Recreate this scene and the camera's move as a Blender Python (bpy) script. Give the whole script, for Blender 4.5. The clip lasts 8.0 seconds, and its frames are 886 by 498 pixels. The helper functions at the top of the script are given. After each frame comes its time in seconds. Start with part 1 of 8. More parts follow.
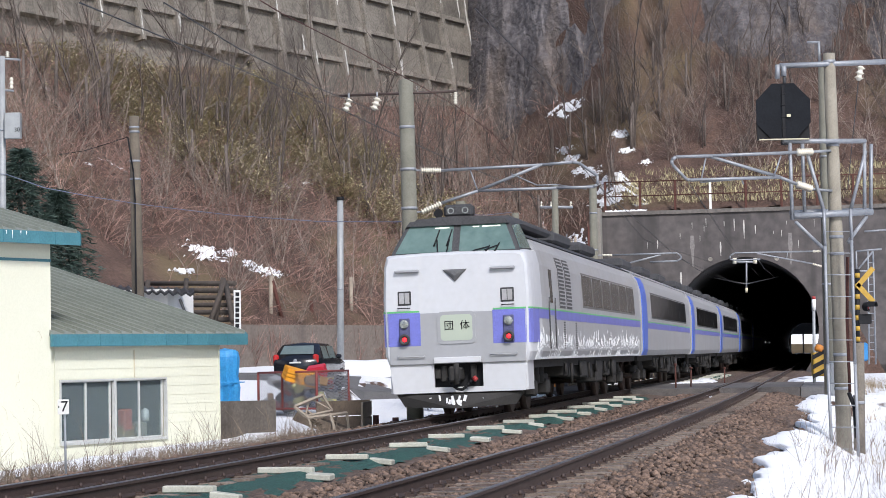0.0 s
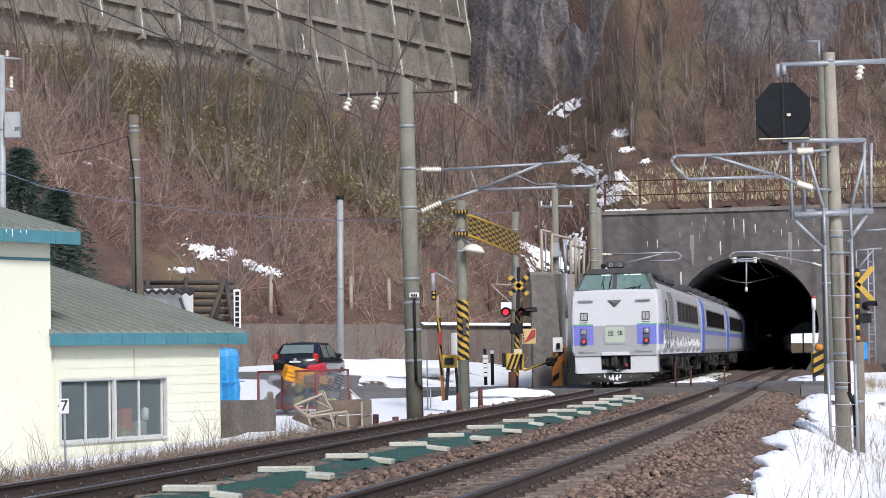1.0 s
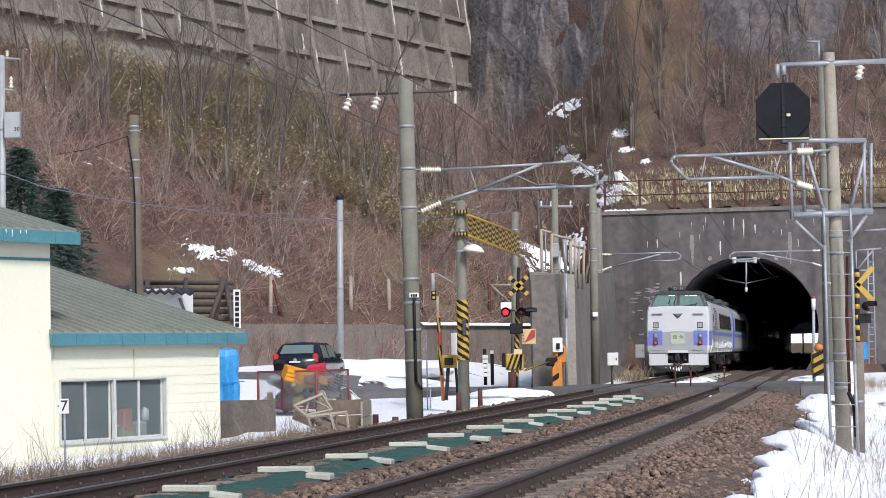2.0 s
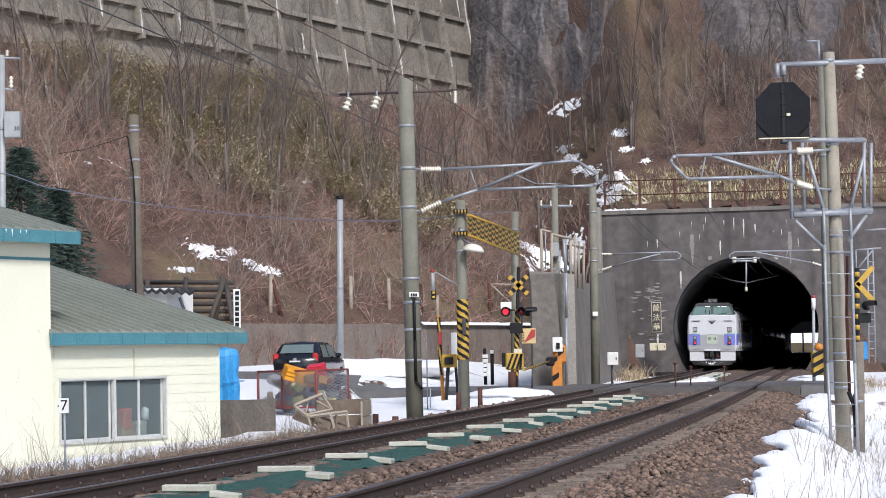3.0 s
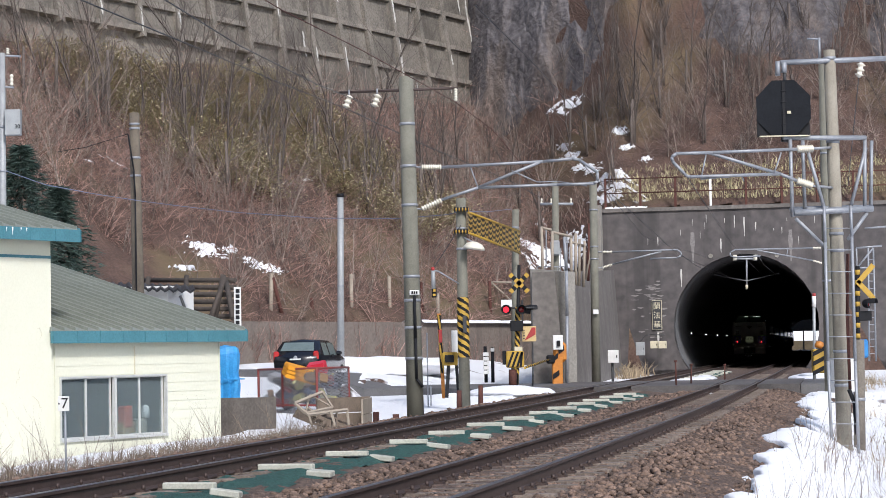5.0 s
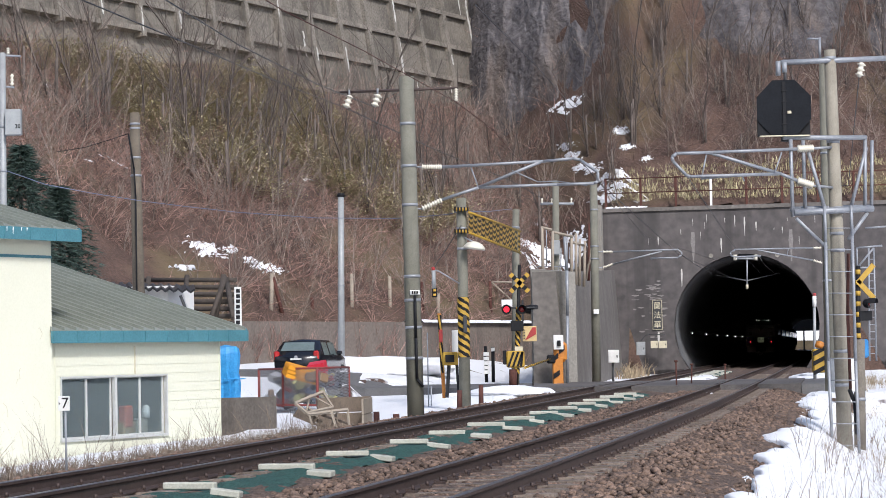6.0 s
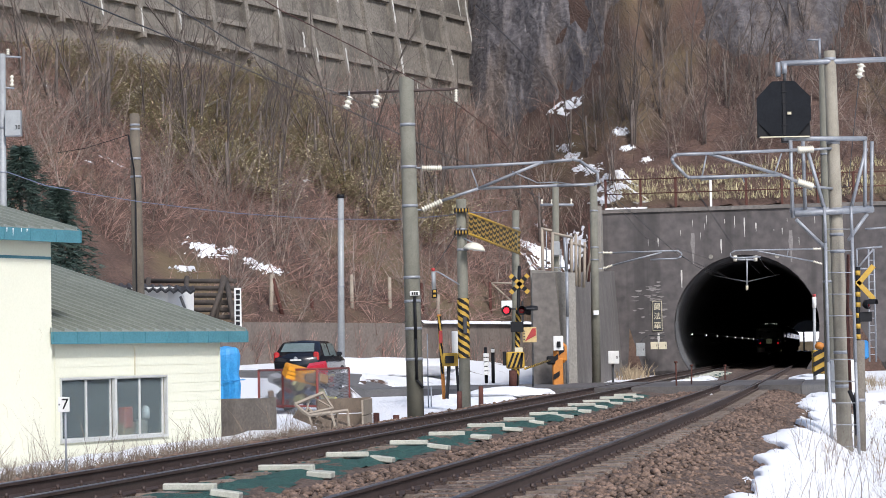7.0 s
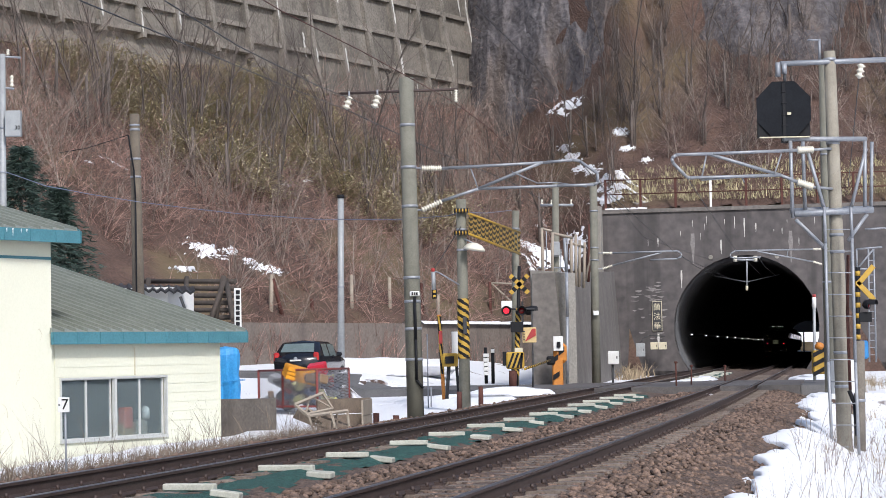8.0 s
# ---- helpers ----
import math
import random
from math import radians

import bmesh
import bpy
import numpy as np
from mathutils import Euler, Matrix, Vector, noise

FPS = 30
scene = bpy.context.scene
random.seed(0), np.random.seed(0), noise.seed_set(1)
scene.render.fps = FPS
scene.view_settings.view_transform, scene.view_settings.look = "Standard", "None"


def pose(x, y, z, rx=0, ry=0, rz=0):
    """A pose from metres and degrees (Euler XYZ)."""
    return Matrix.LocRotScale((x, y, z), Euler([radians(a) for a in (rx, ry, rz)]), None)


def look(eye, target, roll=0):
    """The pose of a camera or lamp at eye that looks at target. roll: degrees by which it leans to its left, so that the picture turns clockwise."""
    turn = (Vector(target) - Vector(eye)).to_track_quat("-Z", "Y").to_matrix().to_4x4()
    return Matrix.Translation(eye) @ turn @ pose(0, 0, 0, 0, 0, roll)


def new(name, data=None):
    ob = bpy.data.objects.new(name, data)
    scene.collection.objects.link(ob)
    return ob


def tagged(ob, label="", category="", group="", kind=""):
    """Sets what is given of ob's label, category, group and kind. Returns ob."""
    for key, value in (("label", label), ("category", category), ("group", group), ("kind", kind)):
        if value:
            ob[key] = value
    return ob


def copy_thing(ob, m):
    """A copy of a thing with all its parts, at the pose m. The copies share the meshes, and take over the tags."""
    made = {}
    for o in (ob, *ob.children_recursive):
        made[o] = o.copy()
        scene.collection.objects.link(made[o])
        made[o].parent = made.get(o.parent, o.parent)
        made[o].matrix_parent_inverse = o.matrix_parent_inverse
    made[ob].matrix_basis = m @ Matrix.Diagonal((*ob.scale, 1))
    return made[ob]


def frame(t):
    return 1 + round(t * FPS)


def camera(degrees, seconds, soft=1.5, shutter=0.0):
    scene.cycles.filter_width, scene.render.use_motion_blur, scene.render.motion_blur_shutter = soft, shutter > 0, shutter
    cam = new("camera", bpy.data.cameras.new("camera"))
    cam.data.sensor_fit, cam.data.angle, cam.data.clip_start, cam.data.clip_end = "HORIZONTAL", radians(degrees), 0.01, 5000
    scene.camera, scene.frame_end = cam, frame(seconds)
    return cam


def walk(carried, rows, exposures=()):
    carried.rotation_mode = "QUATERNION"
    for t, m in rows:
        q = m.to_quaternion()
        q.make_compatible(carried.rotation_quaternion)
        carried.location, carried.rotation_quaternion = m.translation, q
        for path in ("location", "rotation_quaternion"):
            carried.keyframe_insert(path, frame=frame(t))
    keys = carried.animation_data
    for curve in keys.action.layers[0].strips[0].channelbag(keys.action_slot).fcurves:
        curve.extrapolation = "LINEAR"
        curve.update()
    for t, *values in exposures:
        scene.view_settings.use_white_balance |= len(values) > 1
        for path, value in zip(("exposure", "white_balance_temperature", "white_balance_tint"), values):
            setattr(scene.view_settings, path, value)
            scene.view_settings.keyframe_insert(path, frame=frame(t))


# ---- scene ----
# ================= camera =================
FOV = 23.31
EYE = Vector((0.0, 0.0, 1.15))
PITCH, ROLL = 2.741, -1.117
PXRAD = 1.0 / 3801.0


def aim(up, side):
    a = radians(PITCH) + up * PXRAD
    b = -side * PXRAD
    return look(EYE, EYE + Vector((math.sin(b) * math.cos(a), math.cos(b) * math.cos(a), math.sin(a))), ROLL)


cam = camera(FOV, 8.0, soft=0.7)
walk(cam, [(t, aim(u, s)) for t, u, s in (
    (0.0, 5.0, 0.0), (0.5, 4.0, -0.3), (1.0, 3.6, -0.2), (1.5, 4.0, -0.4), (3.0, 3.0, -0.5), (3.5, 2.6, -0.4),
    (4.0, 1.3, -0.3), (4.5, 0.0, 0.0), (6.0, -1.0, 1.2), (6.5, 0.0, 1.0), (7.0, 0.8, 1.0), (7.5, 1.3, 0.0), (8.0, 1.3, 0.8))])

# ================= light =================
world = bpy.data.worlds.new("sky")
scene.world = world
world.use_nodes = True
wn = world.node_tree
sky = wn.nodes.new("ShaderNodeTexSky")
sky.sky_type = "NISHITA"
sky.sun_disc = False
SUN_EL, SUN_AZ = 40.0, 160.0        # azimuth clockwise from +Y
sky.sun_elevation = radians(SUN_EL)
sky.sun_rotation = radians(SUN_AZ)
sky.dust_density = 1.5
wn.links.new(sky.outputs[0], wn.nodes["Background"].inputs[0])
wn.nodes["Background"].inputs[1].default_value = 0.15
sun = new("sun", bpy.data.lights.new("sun", "SUN"))
sun.data.energy = 3.0
sun.data.angle = radians(10.0)
sun.data.color = (1.0, 0.972, 0.968)
sd = Vector((math.sin(radians(SUN_AZ)) * math.cos(radians(SUN_EL)), math.cos(radians(SUN_AZ)) * math.cos(radians(SUN_EL)), math.sin(radians(SUN_EL))))
sun.matrix_basis = look(sd * 100, (0, 0, 0))
scene.view_settings.exposure = 0.2

# ================= the line of the railway =================
CA, CB, CC, CE, CQ = -8.2318, 11.9278, -2.0776, 0.6123, -0.0648
Y_A, Y_B, SL_B = 8.0, 85.0, 0.1795
GAP = 3.776       # between the two track centres
RG = 0.566        # half the distance of the rail heads


def poly(y):
    u = y / 50.0
    return CA + CB * u + CC * u * u + CE * u ** 3 + CQ * u ** 4, (CB + 2 * CC * u + 3 * CE * u * u + 4 * CQ * u ** 3) / 50.0


def cl(y):
    """Centre line of the first track: x and dx/dy at y."""
    if y < Y_A:
        x, s = poly(Y_A)
        return x + s * (y - Y_A), s
    if y > Y_B:
        x, s = poly(Y_B)
        return x + SL_B * (y - Y_B), SL_B
    return poly(y)


def tp(y, n, z=0.0):
    """A point n metres beside the centre line (to the right) at y."""
    x, s = cl(y)
    q = math.sqrt(1 + s * s)
    return Vector((x + n / q, y - n * s / q, z))


def cant(y):
    w = min(1, max(0, (95 - y) / 45))
    w = w * w * (3 - 2 * w)
    return 0.0167 * w - 0.0152 * (1 - w)


def offset(x, y):
    """Distance of a point beside the centre line."""
    c, s = cl(y)
    return (x - c) / math.sqrt(1 + s * s)


# ================= mesh helpers =================
def bm_box(bm, c, s, m=None, bevel=0.0):
    """A box with centre c and size s, turned by m about its centre."""
    r = bmesh.ops.create_cube(bm, size=1.0)
    vs = r["verts"]
    for v in vs:
        v.co = Vector((v.co.x * s[0], v.co.y * s[1], v.co.z * s[2]))
    if bevel:
        es = list({e for v in vs for e in v.link_edges})
        vs = bmesh.ops.bevel(bm, geom=es, offset=bevel, segments=1, affect="EDGES", profile=0.5)["verts"]
    for v in vs:
        v.co = (m @ v.co if m else v.co) + Vector(c)
    return vs


def bm_rod(bm, a, b, r0, r1=None, seg=10, caps=True):
    """A tapered rod from a to b."""
    a, b = Vector(a), Vector(b)
    r1 = r0 if r1 is None else r1
    d = (b - a).normalized()
    q = d.to_track_quat("Z", "Y").to_matrix()
    ring = []
    for p, r in ((a, r0), (b, r1)):
        ring.append([bm.verts.new(p + q @ Vector((r * math.cos(2 * math.pi * i / seg), r * math.sin(2 * math.pi * i / seg), 0))) for i in range(seg)])
    for i in range(seg):
        f = bm.faces.new((ring[0][i], ring[0][(i + 1) % seg], ring[1][(i + 1) % seg], ring[1][i]))
        f.smooth = seg > 5
    if caps:
        bm.faces.new(ring[0][::-1])
        bm.faces.new(ring[1])


def bm_tube(bm, pts, r, seg=8):
    for a, b in zip(pts[:-1], pts[1:]):
        bm_rod(bm, a, b, r, r, seg)


def bm_lathe(bm, prof, o=(0, 0, 0), axis=(0, 0, 1), seg=16):
    """A turned body: (radius, height) pairs along an axis."""
    q = Vector(axis).to_track_quat("Z", "Y").to_matrix()
    rings = []
    for r, h in prof:
        rings.append([bm.verts.new(Vector(o) + q @ Vector((max(r, 1e-4) * math.cos(2 * math.pi * i / seg), max(r, 1e-4) * math.sin(2 * math.pi * i / seg), h))) for i in range(seg)])
    for a, b in zip(rings[:-1], rings[1:]):
        for i in range(seg):
            f = bm.faces.new((a[i], a[(i + 1) % seg], b[(i + 1) % seg], b[i]))
            f.smooth = True
    bm.faces.new(rings[0][::-1])
    bm.faces.new(rings[-1])


def bm_prism(bm, poly2, y0, y1, m=None):
    """An outline in x, z pushed from y0 to y1."""
    a = [bm.verts.new(Vector((x, y0, z))) for x, z in poly2]
    b = [bm.verts.new(Vector((x, y1, z))) for x, z in poly2]
    bm.faces.new(a)
    bm.faces.new(b[::-1])
    k = len(a)
    for i in range(k):
        bm.faces.new((a[(i + 1) % k], a[i], b[i], b[(i + 1) % k]))
    if m:
        for v in a + b:
            v.co = m @ v.co


def quad(bm, *ps):
    return bm.faces.new([bm.verts.new(Vector(p)) for p in ps])


def put(name, bm, mat, m=None, smooth=None):
    bmesh.ops.recalc_face_normals(bm, faces=bm.faces)
    me = bpy.data.meshes.new(name)
    bm.to_mesh(me)
    bm.free()
    for x in (mat if isinstance(mat, (list, tuple)) else [mat]):
        me.materials.append(x)
    ob = new(name, me)
    if m is not None:
        ob.matrix_basis = m
    return ob


def part(name, bm, mat, parent, label=""):
    ob = put(name, bm, mat)
    ob.parent = parent
    if label:
        ob["label"] = label
    return ob


def thing(name, m, label, category, group="", kind=""):
    ob = new(name)
    ob.empty_display_size = 0.2
    ob.matrix_basis = m
    return tagged(ob, label, category, group, kind)


def fast(name, verts, faces, mat):
    me = bpy.data.meshes.new(name)
    me.from_pydata(verts, [], faces)
    me.materials.append(mat)
    return new(name, me)


BM = bmesh.new


# ================= materials =================
def mat(name, col, col2=None, rough=0.7, metal=0.0, scale=6.0, fine=60.0, bump=0.15, depth=0.01, mix=0.5, spec=0.5, rnd=0.0, streak=None, island=False):
    """Two colours mixed by coarse and fine noise, with bump; streak: dark runs down the surface."""
    m = bpy.data.materials.new(name)
    m.use_nodes = True
    t = m.node_tree
    N, Lk = t.nodes, t.links
    b = N["Principled BSDF"]
    b.inputs["Roughness"].default_value = rough
    b.inputs["Metallic"].default_value = metal
    b.inputs["Specular IOR Level"].default_value = spec
    col2 = col2 or tuple(c * 0.75 for c in col)
    tc = N.new("ShaderNodeTexCoord")
    n1 = N.new("ShaderNodeTexNoise")
    n1.inputs["Scale"].default_value = scale
    n1.inputs["Detail"].default_value = 5
    n1.inputs["Roughness"].default_value = 0.65
    n2 = N.new("ShaderNodeTexNoise")
    n2.inputs["Scale"].default_value = fine
    n2.inputs["Detail"].default_value = 3
    for n in (n1, n2):
        Lk.new(tc.outputs["Object"], n.inputs["Vector"])
    ad = N.new("ShaderNodeMath")
    ad.operation = "ADD"
    Lk.new(n1.outputs[0], ad.inputs[0])
    Lk.new(n2.outputs[0], ad.inputs[1])
    mr = N.new("ShaderNodeMapRange")
    mr.inputs[1].default_value = 1.0 - mix * 0.5
    mr.inputs[2].default_value = 1.0 + mix * 0.5
    Lk.new(ad.outputs[0], mr.inputs[0])
    mx = N.new("ShaderNodeMix")
    mx.data_type = "RGBA"
    mx.inputs["A"].default_value = (*col, 1)
    mx.inputs["B"].default_value = (*col2, 1)
    Lk.new(mr.outputs[0], mx.inputs["Factor"])
    out = mx.outputs["Result"]
    if streak:
        mp = N.new("ShaderNodeMapping")
        mp.inputs["Scale"].default_value = (streak[1], streak[1], streak[1] * 0.06)
        Lk.new(tc.outputs["Object"], mp.inputs[0])
        n3 = N.new("ShaderNodeTexNoise")
        n3.inputs["Scale"].default_value = 1.0
        n3.inputs["Detail"].default_value = 4
        Lk.new(mp.outputs[0], n3.inputs["Vector"])
        m3 = N.new("ShaderNodeMapRange")
        m3.inputs[1].default_value = streak[2]
        m3.inputs[2].default_value = streak[2] + 0.15
        m3.inputs[4].default_value = streak[3]
        Lk.new(n3.outputs[0], m3.inputs[0])
        x3 = N.new("ShaderNodeMix")
        x3.data_type = "RGBA"
        Lk.new(m3.outputs[0], x3.inputs["Factor"])
        Lk.new(out, x3.inputs["A"])
        x3.inputs["B"].default_value = (*streak[0], 1)
        out = x3.outputs["Result"]
    if rnd:
        src = N.new("ShaderNodeNewGeometry").outputs["Random Per Island"] if island else N.new("ShaderNodeObjectInfo").outputs["Random"]
        mm = N.new("ShaderNodeMapRange")
        mm.inputs[3].default_value = 1 - rnd
        mm.inputs[4].default_value = 1 + rnd
        Lk.new(src, mm.inputs[0])
        hs = N.new("ShaderNodeHueSaturation")
        Lk.new(mm.outputs[0], hs.inputs["Value"])
        Lk.new(out, hs.inputs["Color"])
        out = hs.outputs[0]
    Lk.new(out, b.inputs["Base Color"])
    if bump:
        bp = N.new("ShaderNodeBump")
        bp.inputs["Strength"].default_value = bump
        bp.inputs["Distance"].default_value = depth
        Lk.new(ad.outputs[0], bp.inputs["Height"])
        Lk.new(bp.outputs[0], b.inputs["Normal"])
    return m


def glow(name, col, strength, base=(0.02, 0.02, 0.02)):
    m = bpy.data.materials.new(name)
    m.use_nodes = True
    b = m.node_tree.nodes["Principled BSDF"]
    b.inputs["Base Color"].default_value = (*base, 1)
    b.inputs["Emission Color"].default_value = (*col, 1)
    b.inputs["Emission Strength"].default_value = strength
    return m


def glass(name, tint, rough=0.08):
    m = bpy.data.materials.new(name)
    m.use_nodes = True
    b = m.node_tree.nodes["Principled BSDF"]
    b.inputs["Base Color"].default_value = (*tint, 1)
    b.inputs["Roughness"].default_value = rough
    b.inputs["Transmission Weight"].default_value = 0.85
    b.inputs["IOR"].default_value = 1.1
    b.inputs["Specular IOR Level"].default_value = 0.8
    return m


M_STEEL = mat("galvanised_steel", (0.33, 0.345, 0.375), (0.22, 0.235, 0.26), 0.5, 0.35, 8, 80, 0.05)
M_CONC = mat("pole_concrete", (0.20, 0.195, 0.16), (0.125, 0.122, 0.098), 0.85, 0, 3, 60, 0.2, streak=((0.10, 0.10, 0.09), 9, 0.58, 0.5))
M_WALLC = mat("stained_concrete", (0.135, 0.12, 0.118), (0.058, 0.053, 0.055), 0.9, 0, 0.22, 2.2, 0.25, 0.03, 0.7, streak=((0.04, 0.037, 0.038), 1.0, 0.50, 0.65))
M_LINING = mat("tunnel_lining", (0.125, 0.128, 0.14), (0.075, 0.076, 0.082), 0.9, 0, 0.6, 8, 0.2, 0.02)
M_RAIL = mat("rusty_rail", (0.085, 0.06, 0.055), (0.05, 0.035, 0.03), 0.6, 0.3, 4, 60, 0.1)
M_HEAD = mat("polished_rail_head", (0.30, 0.29, 0.30), (0.2, 0.19, 0.2), 0.35, 0.9, 5, 50, 0.05)
M_SLEEPER = mat("sleeper_concrete", (0.22, 0.18, 0.152), (0.11, 0.084, 0.07), 0.9, 0, 4, 50, 0.2, rnd=0.25)
M_BALLAST = mat("ballast", (0.18, 0.125, 0.10), (0.065, 0.043, 0.034), 0.95, 0, 9, 28, 1.0, 0.06, 0.45)
M_STONE = mat("ballast_stone", (0.195, 0.132, 0.10), (0.085, 0.056, 0.043), 0.9, 0, 12, 60, 0.2, rnd=0.55, island=True)
M_SNOW = mat("old_snow", (0.86, 0.87, 0.9), (0.78, 0.79, 0.83), 0.8, 0, 2.0, 30, 0.4, 0.04, 0.8)
M_GREY = mat("dark_grey_paint", (0.05, 0.052, 0.056), (0.03, 0.03, 0.034), 0.6, 0.1)
M_BLACK = mat("black_paint", (0.014, 0.015, 0.018), (0.009, 0.009, 0.011), 0.6, spec=0.2)
M_WHITE = mat("white_paint", (0.78, 0.78, 0.77), (0.62, 0.62, 0.61), 0.5, 0, 3, 40, 0.05, mix=0.9)
M_YELLOW = mat("safety_yellow", (0.50, 0.31, 0.04), (0.36, 0.22, 0.03), 0.55, 0, 5, 60, 0.05)
M_ORANGE = mat("machine_orange", (0.60, 0.23, 0.035), (0.42, 0.15, 0.025), 0.5, 0, 5, 60, 0.05)
M_RED = mat("red_paint", (0.42, 0.03, 0.03), (0.25, 0.03, 0.03), 0.5, 0, 6, 60, 0.05)
M_INSUL = mat("porcelain", (0.75, 0.72, 0.62), (0.6, 0.56, 0.48), 0.25, 0, 6, 60, 0.0)


# ================= ground and hill =================
def sm(a, b, v):
    w = min(1, max(0, (v - a) / (b - a)))
    return w * w * (3 - 2 * w)


PORTAL_Y, END_Y = 123.0, 460.0
TUN_N = GAP / 2       # tunnel axis beside the first track


def cliff_line(x):
    return 147.5 - 1.1 * (x - 1.0)


def cliff_line_right(x):
    return 136.5 - 0.345 * (x - 13.5)


def hill_z(x, y):
    """Height of the hillside: one slope along the line, one over the portal."""
    w1 = (x + 7.7) * -0.866 + (y - 90) * 0.5
    z1 = 2.5 + 0.75 * w1 - 3.0 * max(0, offset(x, y) + 10.5) * sm(127, 122, y) if w1 > 0 else -99
    z1 = z1 if z1 > 0.5 and not (offset(x, y) > -10.0 and y < 123.8) else -99
    w2 = (x - 10) * 0.175 + (y - 124.3) * 0.985
    z2 = 9.0 + 0.66 * min(w2, 3.0) + 0.86 * max(0, w2 - 3.0) - 1.3 * max(0, 10.6 - x) if w2 > 0 else -99
    z = max(z1, z2)
    if z < -50:
        return z
    # steps in the slope behind the two rock faces
    z += 8.0 * sm(0.6, 4.0, y - cliff_line(x)) * sm(0.0, 1.5, x) * sm(13.6, 12.2, x)
    z += 3.0 * sm(2.5, 6.0, y - cliff_line_right(x)) * sm(13.0, 15.0, x) * sm(34.0, 28.0, x)
    z = min(z, 70 + 0.05 * z)
    b = 1.2 * noise.noise(Vector((x * 0.07, y * 0.07, 0.3))) + 0.5 * noise.noise(Vector((x * 0.25, y * 0.25, 4)))
    return z + b * sm(0.0, 6.0, z - 2.5 if z1 > z2 else z - 9.2)


def ground_z(x, y):
    n = offset(x, y)
    # flat land left of the line, rising towards the foot of the hill
    left = -0.42 + 1.3 * sm(45, 95, y) * sm(-4.0, -12.0, n) - 0.55 * sm(-5.2, -6.6, n) * sm(52, 46, y)
    right = -0.36 - 0.72 * sm(6.05, 7.1, n) * sm(70, 58, y)
    z = left if n < -2.6 else right if n > 6.0 else -0.42
    if n > 1.89 and n <= 6.0:
        z = -0.36
    if -2.6 < n < 6.0:
        z -= 0.15
    road = sm(61.0, 62.5, y) * sm(76.5, 75, y)
    if n < -2.4 or n > 6:
        z = z * (1 - road) + (-0.12 - 0.02 * abs(n)) * road if n > -9 else z
    if 100 < abs(n) or y > 500:
        z = -1.0
    z += 0.05 * noise.noise(Vector((x * 0.6, y * 0.6, 1))) * (1 - road)
    h = hill_z(x, y)
    if h > -50 and y < 480:
        z = max(z, z + (h - z) * sm(470, 420, y))
    return z


def axis(stops):
    out = []
    for a, b, d in stops:
        k = max(1, round((b - a) / d))
        out += [a + (b - a) * i / k for i in range(k)]
    return out + [stops[-1][1]]


def ground():
    xs = axis([(-2500, -300, 250), (-300, -60, 15), (-60, -14, 1.5), (-14, 16, 0.45), (16, 32, 0.7), (32, 60, 2), (60, 300, 15), (300, 2500, 250)])
    ys = axis([(-1500, -60, 180), (-60, 12, 6), (12, 60, 0.5), (60, 122.2, 0.9), (122.2, 126.2, 0.5), (126.2, 175, 1.0), (175, 300, 6), (300, 480, 10), (480, 3500, 200)])
    nx = len(xs)
    verts = [(x, y, ground_z(x, y)) for y in ys for x in xs]
    faces = []
    for j in range(len(ys) - 1):
        for i in range(nx - 1):
            cx, cy = (xs[i] + xs[i + 1]) / 2, (ys[j] + ys[j + 1]) / 2
            n = offset(cx, cy) - TUN_N
            a = j * nx + i
            if abs(n) < 5.0 and (121.0 < cy < 126.5 or 410 < cy < 490) and min(verts[q][2] for q in (a, a + 1, a + nx, a + nx + 1)) < 6.7:
                continue
            faces.append((a, a + 1, a + nx + 1, a + nx))
    ob = fast("ground", verts, faces, M_GROUND)
    for f in ob.data.polygons:
        f.use_smooth = True
    return tagged(ob, "snowy ground rising into a brown wooded hillside", "ground", kind="structure")


